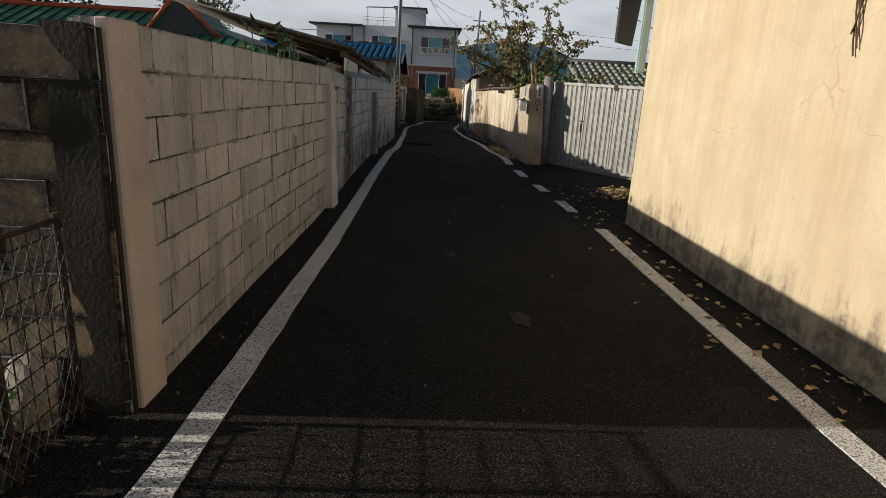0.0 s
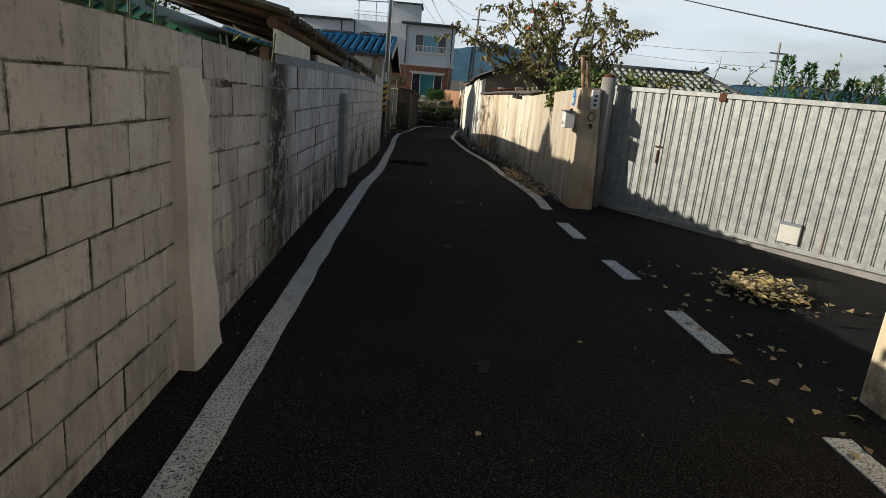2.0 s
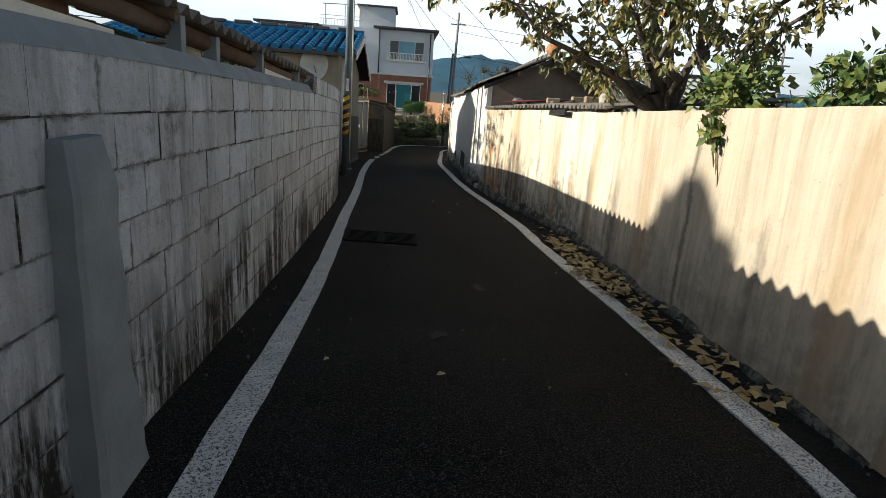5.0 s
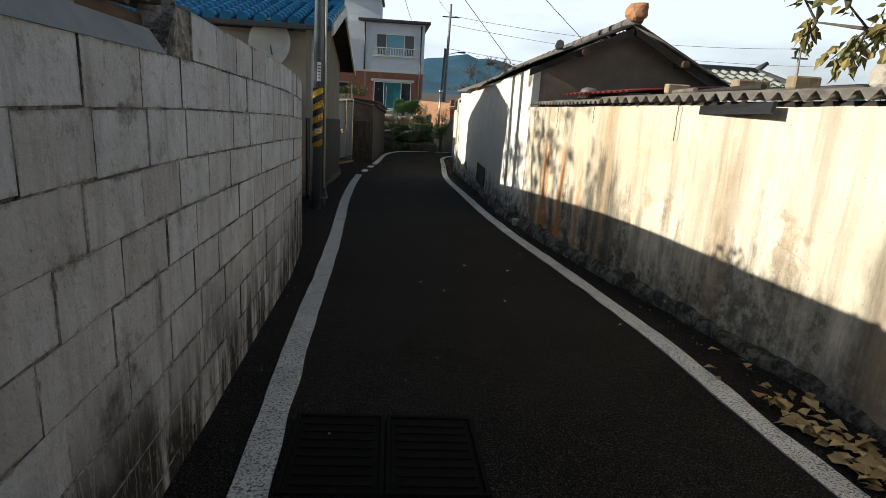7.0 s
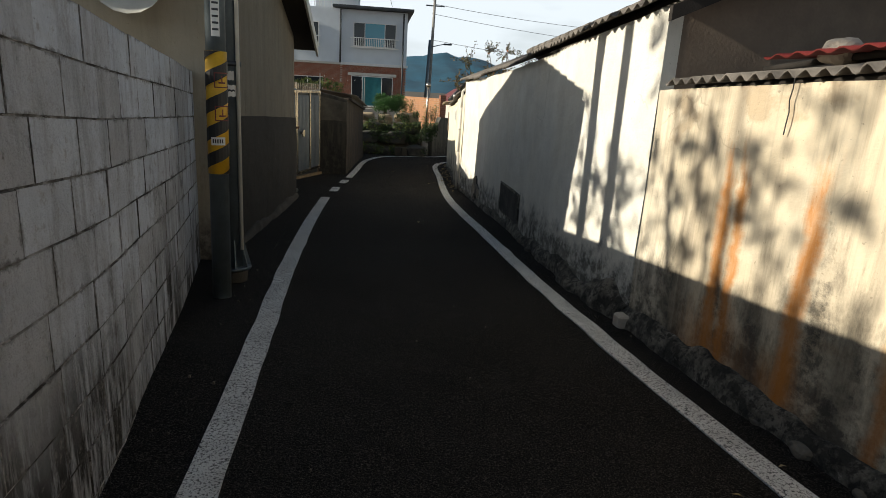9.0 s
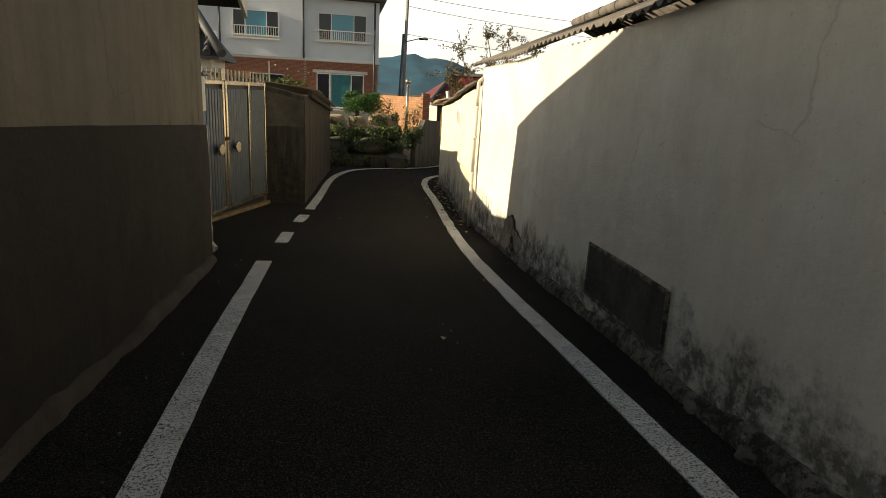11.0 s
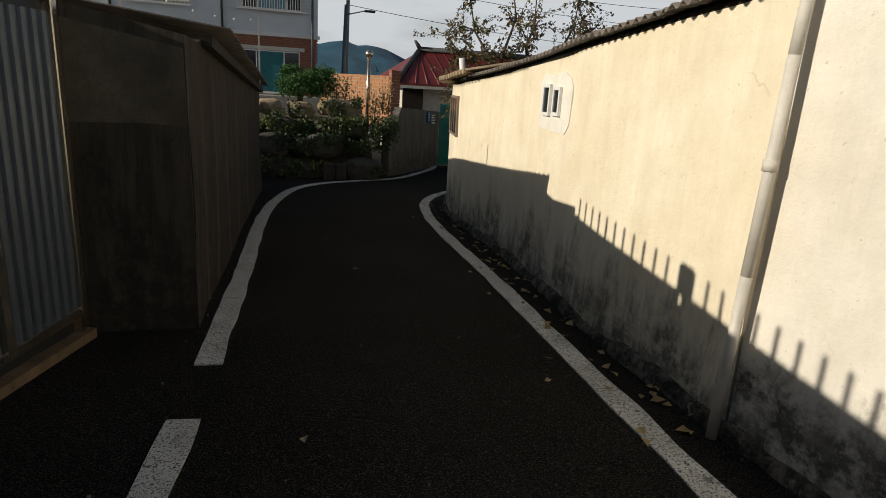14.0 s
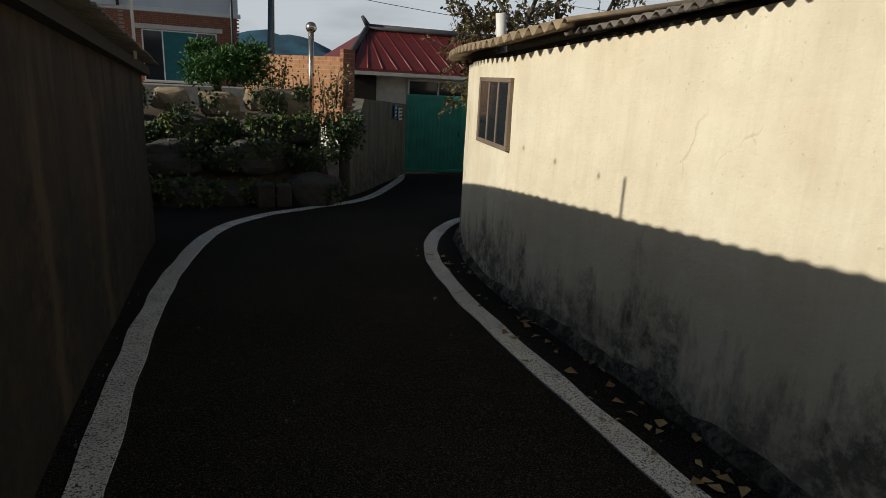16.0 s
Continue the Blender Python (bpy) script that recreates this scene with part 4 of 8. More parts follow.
# sloped cement coping on the shed stretch
bm = bmesh.new()
cp = [p for p in LP if 8.6 < p.y < 17.15]
prev = None
for p in cp:
    z = LEFT_TOP(p.x, p.y)
    row = [bm.verts.new(q) for q in ((p.x + 0.006, p.y, z - 0.005), (p.x - 0.055, p.y, z + 0.085), (p.x - 0.17, p.y, z + 0.085), (p.x - 0.17, p.y, z - 0.005))]
    if prev:
        for k in range(4):
            bm.faces.new((prev[k], prev[(k + 1) % 4], row[(k + 1) % 4], row[k]))
    else:
        bm.faces.new(row)
    prev = row
bm.faces.new(prev[::-1])
bmesh.ops.recalc_face_normals(bm, faces=bm.faces[:])
structure("coping", bm, M_BLUEGREY, "sloped blue-grey cement coping on the block wall", "coping")

shed = thing("shed", "low shed with a corrugated fibre cement roof behind the block wall", "shed", at=(-2.6, 13.0, ground_z(-2.6, 13)))
EDGE = between([(8.6, 1.93), (12, 1.74), (14.2, 1.65), (17.7, 1.43)])
part("roof", corrugated((-1.50, 8.6, EDGE(0, 8.6)), (-1.56, 17.7, EDGE(0, 17.7)), (-4.4, 8.6, EDGE(0, 8.6) + 0.62), (-4.4, 17.7, EDGE(0, 17.7) + 0.62), 52, 0.028, jag=0.02), M_SLATE, shed)
bm = bmesh.new()
for a, b in ((8.7, 13.1), (13.15, 17.6)):
    cyl(bm, (-1.66, a, EDGE(0, a) - 0.10), (-1.68, b, EDGE(0, b) - 0.10), 0.055, 0.05, 8)
part("wall_plate", bm, M_TIMBER, shed, "round brown eaves timber")
for k, y in enumerate((8.9, 10.2, 11.5, 12.9, 14.3, 15.6, 16.9)):
    bm = bmesh.new()
    cyl(bm, (-1.56, y, EDGE(0, y) - 0.05), (-3.4, y, EDGE(0, y) + 0.33), 0.035, 0.035, 6)
    part("rafter", bm, M_TIMBER, shed)
for y0, y1, top, bot in ((8.6, 10.1, 0.16, 0.02), (10.6, 12.3, 0.20, 0.06), (15.0, 16.2, 0.14, 0.03)):
    bm = bmesh.new()
    z0, z1 = LEFT_TOP(0, y0), LEFT_TOP(0, y1)
    prism(bm, [(-1.6, y0, z0 + 0.09), (-1.6, y1, z1 + 0.09), (-1.6, y1, EDGE(0, y1) - top), (-1.6, y0, EDGE(0, y0) - top)], (-0.03, 0, 0))
    part("board", bm, M_OFFWHITE, shed, "greying infill board under the eaves")
part("back_wall", B((-4.3, 8.7, ground_z(-4, 13) - 0.1, -4.15, 17.5, 1.9), (-1.95, 8.7, ground_z(-2, 13) - 0.3, -1.9, 17.4, 1.2)), M_DARKTIMBER, shed, "dark timber shed wall")
for y, zz in ((13.0, 0.14), (13.6, 0.10), (14.8, 0.12), (16.5, 0.11)):
    z = LEFT_TOP(0, y) + 0.087
    part("prop", B((-1.66, y, z, -1.58, y + 0.07, z + zz + 0.05)), M_BLUEGREY, shed)
part("beam", B((-1.80, 8.8, 1.50, -1.72, 12.2, 1.62)), M_TIMBER, shed, "brown timber lintel")

# house under the green roof
gh = thing("house", "low village house under a green metal roof trimmed in orange", "house", at=(-8.5, 15, ground_z(-6, 15)))
part("wall", B((-15, 12.4, -0.5, -4.6, 17.0, 1.7)), M_OFFWHITE, gh)
GE, GR = (11.6, 1.66), (14.0, 2.62)
for nm_, pts in (("roof", [(-16, GE[0], GE[1]), (-3.3, GE[0], GE[1]), (-6.4, GR[0], GR[1]), (-16, GR[0], GR[1])]), ("roof", [(-3.3, GE[0], GE[1]), (-3.3, 16.6, GE[1]), (-6.4, GR[0], GR[1])]), ("roof", [(-16, 16.6, GE[1]), (-3.3, 16.6, GE[1]), (-6.4, GR[0], GR[1]), (-16, GR[0], GR[1])])):
    part(nm_, group(lambda b: prism(b, pts, (0, 0, 0.06))), M_GREENROOF, gh, "green ribbed metal roof slope")
for k in range(44):
    x = -15.8 + k * 0.28
    t1 = 1.0 if x < -6.4 else max(0.03, (-3.4 - x) / 3.0)
    bm = bmesh.new()
    cyl(bm, (x, GE[0], GE[1] + 0.075), (x, GE[0] + 2.4 * t1, GE[1] + 0.075 + 0.96 * t1), 0.018, 0.018, 4)
    part("rib", bm, M_GREENROOF, gh)
bm = bmesh.new()
cyl(bm, (-16, GR[0], GR[1] + 0.09), (-6.6, GR[0], GR[1] + 0.09), 0.06, 0.06, 6)
part("ridge_cap", bm, M_ORANGE, gh, "orange ridge capping")
part("gable", group(lambda b: prism(b, [(-6.6, 12.7, 2.12), (-6.6, 12.7, 2.2), (-5.9, 12.7, 2.95), (-5.2, 12.7, 2.2), (-5.0, 12.7, 2.02)], (0, 1.6, 0))), M_GREENROOF, gh, "small raised cross gable")
part("gable_face", group(lambda b: prism(b, [(-6.45, 12.68, 2.14), (-5.9, 12.68, 2.82), (-5.1, 12.68, 2.06)], (0, -0.02, 0))), M_DARKMETAL, gh)
for xa, za, xb, zb in ((-6.7, 2.08, -5.9, 2.98), (-5.9, 2.98, -4.9, 2.04)):
    bm = bmesh.new()
    cyl(bm, (xa, 12.6, za), (xb, 12.6, zb), 0.05, 0.05, 6)
    part("bargeboard", bm, M_ORANGE, gh, "orange gable edge")
part("gable_end", B((-6.78, 12.5, 1.98, -6.62, 12.7, 2.24), bev=0.02), M_ORANGE, gh, "upturned orange gable end")

# plants behind the wall
r = random.Random(5)
for c, n, s in (((-2.15, 6.2, 1.62), 26, 0.20), ((-2.3, 7.4, 1.55), 22, 0.18), ((-1.75, 8.4, 1.5), 12, 0.10)):
    pl = thing("shrub", "dark broad-leaved garden plant behind the block wall", "plant", "plants behind the wall", at=(c[0], c[1], ground_z(c[0], c[1])))
    bm = bmesh.new()
    for k in range(5):
        e = Vector(c) + Vector((r.uniform(-0.25, 0.25), r.uniform(-0.3, 0.3), r.uniform(0.0, 0.42)))
        cyl(bm, (c[0], c[1], ground_z(c[0], c[1])), e, 0.02, 0.007, 5, caps=False)
    part("stem", bm, M_DARKLEAF, pl)
    bm = bmesh.new()
    for k in range(n):
        leaf(bm, Vector(c) + Vector((r.uniform(-0.25, 0.25), r.uniform(-0.3, 0.3), r.uniform(-0.2, 0.4))), rvec(r) + Vector((0, 0, 0.3)), rvec(r), s * r.uniform(0.7, 1.3), 0.24)
    part("foliage", bm, M_DARKLEAF, pl)

# house with the blue tiled roof beside the pole
LH_Z = -1.35
lh = thing("house", "beige rendered house with a blue tiled roof", "house", at=(-4.5, 28.5, LH_Z))
RIDGE, FE, BE = (27.9, 2.72), (25.25, 2.12), (31.40, 1.58)
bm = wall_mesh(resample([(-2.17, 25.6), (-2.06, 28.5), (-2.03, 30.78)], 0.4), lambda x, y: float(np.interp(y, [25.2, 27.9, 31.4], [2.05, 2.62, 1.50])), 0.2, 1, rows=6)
part("wall", bm, M_HOUSE_SHADED, lh, "beige lane-side wall in the shaded tone, darker at its foot")
# front wall takes the lighter tone painted for its sky light
part("wall", wall_mesh(resample([(-8.0, 25.62), (-2.17, 25.6)], 0.5), lambda x, y: 2.02, 0.2, 1, rows=3), M_HOUSE_SKYLIT, lh)
part("wall", wall_mesh(resample([(-2.03, 30.78), (-8.0, 30.80)], 0.5), lambda x, y: 1.55, 0.2, 1, rows=3), M_HOUSE_SHADED, lh)
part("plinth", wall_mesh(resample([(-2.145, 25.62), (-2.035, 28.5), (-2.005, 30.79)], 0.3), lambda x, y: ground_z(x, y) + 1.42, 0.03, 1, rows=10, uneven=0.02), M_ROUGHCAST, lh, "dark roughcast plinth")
bm = bmesh.new()
prism(bm, [(-8.4, FE[0], FE[1]), (-1.72, FE[0], FE[1]), (-1.72, RIDGE[0], RIDGE[1]), (-8.4, RIDGE[0], RIDGE[1])], (0, 0, -0.06))
prism(bm, [(-8.4, BE[0], BE[1]), (-1.72, BE[0], BE[1]), (-1.72, RIDGE[0], RIDGE[1]), (-8.4, RIDGE[0], RIDGE[1])], (0, 0, -0.06))
part("roof_deck", bm, M_DARKTIMBER, lh, "dark timber roof deck with wide eaves")
for i in range(24):
    bm = bmesh.new()
    x = -1.78 - i * 0.27
    for j in range(9):
        t0, t1 = j / 9, (j + 1) / 9
        y0, y1 = FE[0] + (RIDGE[0] - FE[0]) * t0, FE[0] + (RIDGE[0] - FE[0]) * t1
        z0, z1 = FE[1] + (RIDGE[1] - FE[1]) * t0, FE[1] + (RIDGE[1] - FE[1]) * t1
        cyl(bm, (x, y0 - 0.02, z0 + 0.022), (x, y1, z1 + 0.012), 0.092, 0.085, 8)
    part("tile_strip", bm, M_BLUETILE, lh)
bm = bmesh.new()
cyl(bm, (-8.4, RIDGE[0], RIDGE[1] + 0.05), (-1.7, RIDGE[0], RIDGE[1] + 0.05), 0.10, 0.10, 8)
part("ridge_cap", bm, M_BLUETILE, lh)
for i in range(9):
    part("ridge_tile", B((-8.2 + i * 0.72, RIDGE[0] - 0.11, RIDGE[1] + 0.09, -7.72 + i * 0.72, RIDGE[0] + 0.11, RIDGE[1] + 0.19), bev=0.02), M_DARKTILE, lh)
for (ya, za), (yb, zb) in ((FE, RIDGE), (RIDGE, BE)):
    bm = bmesh.new()
    prism(bm, [(-1.70, ya, za - 0.16), (-1.70, yb, zb - 0.16), (-1.70, yb, zb + 0.03), (-1.70, ya, za + 0.03)], (0.035, 0, 0))
    part("bargeboard", bm, M_OFFWHITE, lh, "pale painted bargeboard")
part("gutter", B((-8.4, FE[0] - 0.10, FE[1] - 0.10, -1.72, FE[0] - 0.01, FE[1] - 0.01), bev=0.01), M_DARKMETAL, lh)
bm = bmesh.new()
cyl(bm, (-2.0, 25.42, FE[1] - 0.1), (-2.03, 25.42, ground_z(-2, 25.4)), 0.045, 0.045, 8)
part("downpipe", bm, M_OFFWHITE, lh, "white plastic downpipe")
bm = bmesh.new()
zf = ground_z(-2.2, 31.3)
cyl(bm, (-2.10, 31.12, 0.3), (-2.10, 31.14, zf + 0.12), 0.034, 0.034, 10)
cyl(bm, (-2.10, 31.14, zf + 0.13), (-2.04, 31.09, zf + 0.07), 0.036, 0.043, 12, caps=False)
cyl(bm, (-2.10, 31.14, zf + 0.24), (-2.10, 31.14, zf + 0.32), 0.040, 0.040, 10)
part("downpipe", bm, M_OFFWHITE, lh, "white plastic downpipe with an open foot")

dish = thing("satellite_dish", "off-white satellite dish fixed to the house front", "dish", at=(-2.75, 25.3, 1.55))
bm = bmesh.new()
dm = Matrix.Translation((-2.72, 25.40, 1.78)) @ Euler((radians(78), 0, radians(2))).to_matrix().to_4x4()
prev = None
for k in range(7):
    t = k / 6
    ring = [bm.verts.new(dm @ Vector((0.34 * t * math.cos(2 * math.pi * j / 20), 0.40 * t * math.sin(2 * math.pi * j / 20), 0.10 * t * t))) for j in range(20)] if k else [bm.verts.new(dm @ Vector((0, 0, 0)))]
    if k == 1:
        for j in range(20):
            bm.faces.new((prev[0], ring[j], ring[(j + 1) % 20])).smooth = True
    elif k > 1:
        for j in range(20):
            bm.faces.new((prev[j], ring[j], ring[(j + 1) % 20], prev[(j + 1) % 20])).smooth = True
    prev = ring
part("reflector", bm, M_OFFWHITE, dish)
bm = bmesh.new()
cyl(bm, (-2.72, 25.43, 1.75), (-2.72, 25.62, 1.55), 0.022, 0.022, 6)
cyl(bm, (-2.72, 25.40, 1.75), (-2.66, 25.22, 1.6), 0.012, 0.012, 6)
part("bracket", bm, M_STEEL, dish)

# trees behind the houses, which dapple the walls across the lane
foliage_tree("tree", "tall thinly leaved garden tree behind the block wall", (-9.0, 22.4, ground_z(-9, 22.4)),
             [(-9.6, 21.0, 4.3), (-8.6, 21.5, 5.0), (-9.2, 22.4, 5.5), (-8.4, 23.2, 5.2), (-9.5, 24.0, 4.6), (-8.7, 24.9, 4.0), (-8.3, 22.5, 4.2), (-9.3, 23.4, 3.6), (-9.0, 21.2, 3.4), (-8.9, 24.6, 4.8)],
             0.09, 3600, 0.095, M_LEAF, 71, droop=0.3, spread=0.42, twigs=5, wide=0.34, fork=2.4)
foliage_tree("tree", "leafy garden tree rising behind the green roof", (-14.6, 20.0, ground_z(-6, 20)),
             [(-16.6, 20.2, 4.0), (-15.6, 19.5, 4.9), (-14.4, 20.3, 5.3), (-13.3, 19.8, 4.8), (-12.4, 20.4, 4.0), (-14.0, 19.2, 4.4), (-15.2, 20.6, 4.2)],
             0.12, 6500, 0.15, M_DARKLEAF, 72, droop=0.3, spread=0.45, twigs=6, wide=0.36, fork=2.2)
r = random.Random(8)
# unseen tree added out of view for the peaked shadow on the garden wall
tall = thing("tree", "unseen dense evergreen added far behind the houses to cast a peaked shadow", "tree", at=(-17.8, 13.2, ground_z(-6, 13)))
bm = bmesh.new()
cyl(bm, (-17.8, 13.2, ground_z(-6, 13) - 0.1), (-17.8, 13.2, 7.6), 0.22, 0.05, 9)
part("trunk", bm, M_BARK, tall)
bm = bmesh.new()
for k in range(4200):
    dz = 6.0 * r.random() ** 1.6
    rad = min(2.0, 1.25 * dz ** 0.8) * r.uniform(0.35, 1.0)
    a = r.uniform(0, 6.283)
    leaf(bm, Vector((-17.8 + rad * math.cos(a), 13.2 + rad * math.sin(a), 8.35 - dz)), Vector((math.cos(a), math.sin(a), -0.2)) + rvec(r) * 0.5, rvec(r), 0.26 * r.uniform(0.6, 1.2), 0.3)
part("crown", bm, M_DARKLEAF, tall)
# unseen shrub added for the rounded hump of shadow across the lane
bush = thing("shrub", "unseen rounded shrub added behind the block wall to cast a shadow hump", "plant", "plants behind the wall", at=(-3.0, 18.75, ground_z(-3, 18.75)))
bm = bmesh.new()
for k in range(6):
    cyl(bm, (-3.0, 18.75, ground_z(-3, 18.75)), (-3.0 + r.gauss(0, 0.15), 18.75 + r.gauss(0, 0.15), 1.8), 0.02, 0.006, 5, caps=False)
part("stem", bm, M_BARK, bush)
bm = bmesh.new()
clump(bm, r, (-3.0, 18.75, 1.72), 0.38, 900, 0.07, 0.9, 0.36, 0.1)
part("foliage", bm, M_DARKLEAF, bush)

# ---- poles ----
up = thing("utility_pole", "galvanised steel utility pole wrapped with yellow and black warning sheet", "pole", at=(-1.81, 24.39, ground_z(-1.8, 24.4)))
bm = bmesh.new()
cyl(bm, (-1.83, 24.39, ground_z(-1.8, 24.4) - 0.1), (-1.74, 24.42, 7.8), 0.074, 0.066, 16)
part("shaft", bm, M_STEEL, up)
def pole_x(z):
    return -1.83 + 0.09 * (z + 0.9) / 8.7
bm = bmesh.new()
cyl(bm, (pole_x(0.22), 24.393, 0.22), (pole_x(1.12), 24.396, 1.12), 0.0775, 0.0765, 20)
wrap = part("warning_wrap", bm, M_YELLOW, up, "yellow warning sheet")
for k in range(6):
    bm = bmesh.new()
    rows = []
    for j in range(21):
        a = -math.pi * 1.02 + 2.04 * math.pi * j / 20
        z0 = 0.22 + (k - 0.9) * 0.20 + 0.24 * (j / 20.0)
        lo, hi = max(0.221, min(1.119, z0)), max(0.221, min(1.119, z0 + 0.10))
        rows.append([bm.verts.new((pole_x(z) + 0.0805 * math.cos(a), 24.394 + 0.0805 * math.sin(a), z)) for z in (lo, hi)])
    for p, q in zip(rows, rows[1:]):
        if q[1].co.z - q[0].co.z > 0.002 or p[1].co.z - p[0].co.z > 0.002:
            bm.faces.new((p[0], q[0], q[1], p[1]))
    bmesh.ops.delete(bm, geom=[v for v in bm.verts if not v.link_faces], context="VERTS")
    if bm.faces:
        part("stripe", bm, M_BLACK, wrap, "black diagonal stripe")
def sticker(z0, z1, w, mtl, rad, label):
    bm = bmesh.new()
    rows = []
    for j in range(9):
        a = -math.pi / 2 + 0.25 + w * (j / 8 - 0.5)
        rows.append([bm.verts.new((pole_x(z) + rad * math.cos(a), 24.394 + rad * math.sin(a), z)) for z in (z0, z1)])
    for p, q in zip(rows, rows[1:]):
        bm.faces.new((p[0], q[0], q[1], p[1]))
    return part("sticker", bm, mtl, up, label)
sticker(1.22, 1.50, 0.75, M_PLATE, 0.0795, "white paper notice")
for k in range(5):
    sticker(1.26 + k * 0.045, 1.275 + k * 0.045, 0.55, M_DARKMETAL, 0.081, "")
sticker(0.44, 0.50, 1.3, M_PLATE, 0.082, "white label band")
for k in range(5):
    bm = bmesh.new()
    a0 = -math.pi / 2 - 0.25 + k * 0.2
    q = [bm.verts.new((pole_x(0.47) + 0.0835 * math.cos(a), 24.394 + 0.0835 * math.sin(a), z)) for a, z in ((a0, 0.455), (a0 + 0.12, 0.455), (a0 + 0.12, 0.485), (a0, 0.485))]
    bm.faces.new(q)
    part("text_bar", bm, M_BLACK, up)

SX, SY = -1.84, 24.88
sp = thing("utility_pole", "plain galvanised steel service pole with flared foot and stickers", "pole", at=(SX, SY, ground_z(SX, SY)))
SZ = ground_z(SX, SY)
bm = bmesh.new()
cyl(bm, (SX, SY, SZ), (SX + 0.05, SY + 0.05, 6.6), 0.088, 0.076, 18)
part("shaft", bm, M_STEEL, sp)
bm = bmesh.new()
cyl(bm, (SX, SY, SZ - 0.05), (SX, SY, SZ + 0.12), 0.105, 0.125, 8)
part("footing", bm, M_DARKCONCRETE, sp, "octagonal concrete footing")
bm = bmesh.new()
cyl(bm, (SX, SY, SZ + 0.12), (SX, SY, SZ + 0.145), 0.150, 0.150, 18)
part("base_plate", bm, M_STEEL, sp)
for k in range(8):
    a = k * math.pi / 4 + 0.3
    bm = bmesh.new()
    d = Vector((math.cos(a), math.sin(a), 0))
    c = Vector((SX, SY, SZ + 0.145))
    prism(bm, [c + d * 0.08, c + d * 0.148, c + d * 0.08 + Vector((0, 0, 0.26))], (0.010 * -d.y, 0.010 * d.x, 0))
    part("gusset", bm, M_STEEL, sp)
bm = bmesh.new()
cyl(bm, (SX + 0.085, SY - 0.05, SZ + 0.3), (SX + 0.12, SY - 0.05, 6.0), 0.016, 0.018, 8)
part("conduit", bm, M_OFFWHITE, sp)
def pole_label(z0, z1, a0, a1, mm, label, rad=0.0895):
    bm = bmesh.new()
    rows = []
    for j in range(9):
        a = a0 + (a1 - a0) * j / 8
        rows.append([bm.verts.new((SX + 0.05 * (z - SZ) / 7.4 + rad * math.cos(a), SY + 0.05 * (z - SZ) / 7.4 + rad * math.sin(a), z + 0.004 * math.sin(j * 2.1 + z * 30))) for z in (z0, z1)])
    for p, q in zip(rows, rows[1:]):
        bm.faces.new((p[0], q[0], q[1], p[1]))
    part("label", bm, mm, sp, label)
pole_label(0.79, 0.88, -1.9, -0.75, M_PLATE, "torn white sticker")
pole_label(0.92, 0.99, -1.75, -0.95, M_OFFWHITE, "greying torn sticker", 0.0885)
pole_label(0.83, 0.845, -1.75, -0.9, M_DARKMETAL, "", 0.0905)
bm = bmesh.new()
cyl(bm, (SX + 0.02, SY, 1.03), (SX + 0.02, SY, 1.07), 0.091, 0.091, 18)
part("clamp", bm, M_DARKMETAL, sp, "steel band clamp")
for z0 in (0.62, 0.86):
    notice = [(0.0, 0.0, 0.115, 0.008), (0.0, 0.102, 0.115, 0.11), (0.0, 0.008, 0.008, 0.102), (0.107, 0.008, 0.115, 0.102), (0.03, 0.03, 0.085, 0.042), (0.052, 0.042, 0.062, 0.085)]
    for u0, w0, u1, w1 in notice:
        bm = bmesh.new()
        rows = []
        for j in range(5):
            a = -1.55 + (u0 + (u1 - u0) * j / 4) / 0.083
            rows.append([bm.verts.new((pole_x(z) + 0.0822 * math.cos(a), 24.394 + 0.0822 * math.sin(a), z)) for z in (z0 + w0, z0 + w1)])
        for p, q in zip(rows, rows[1:]):
            bm.faces.new((p[0], q[0], q[1], p[1]))
        part("red_mark", bm, M_REDTILE, up, "red boxed warning character drawn as bars")

# ---- left gateway ----
GA, GB = (-2.80, 32.25), (-1.97, 35.31)
gm = frame_m(GA, GB, -1.22)
GL = (Vector(GB) - Vector(GA)).length
gate = thing("metal_gate", "closed stainless steel double gate with vertical slats and spikes", "gate", at=(-2.35, 33.9, -1.25))
H = 2.0
for x0 in (0.0, GL / 2 - 0.80, GL / 2 - 0.045, GL / 2 + 0.05, GL - 0.72, GL - 0.06):
    part("stile", LB(gm, (x0, -0.035, 0.12, x0 + 0.055, 0.035, H), bev=0.006), M_STAINLESS, gate, "polished upright stile")
for z0 in (0.09, H - 0.06):
    for xa, xb in ((0.0, GL / 2), (GL / 2 + 0.06, GL)):
        part("rail", LB(gm, (xa, -0.028, z0, xb, 0.028, z0 + 0.06), bev=0.005), M_STAINLESS, gate)
n = int(GL / 0.088)
for k in range(n):
    x = 0.035 + k * (GL - 0.07) / n
    prof = ((0.0, 0.012), (0.012, -0.010), (0.03, -0.020), (0.044, -0.020), (0.062, -0.010), (0.074, 0.012))
    part("slat", group(lambda b: prism(b, [gm @ Vector((x + px, py, 0.14)) for px, py in prof], (0, 0, H - 0.26))), M_GATEBAR, gate)
part("backing", LB(gm, (0.02, 0.02, 0.20, GL - 0.02, 0.026, H - 0.06)), M_DARKMETAL, gate)
for k in range(24):
    x = 0.04 + k * (GL - 0.1) / 23
    part("spike", LB(gm, (x, -0.011, H, x + 0.022, 0.011, H + 0.16)), M_STAINLESS, gate)
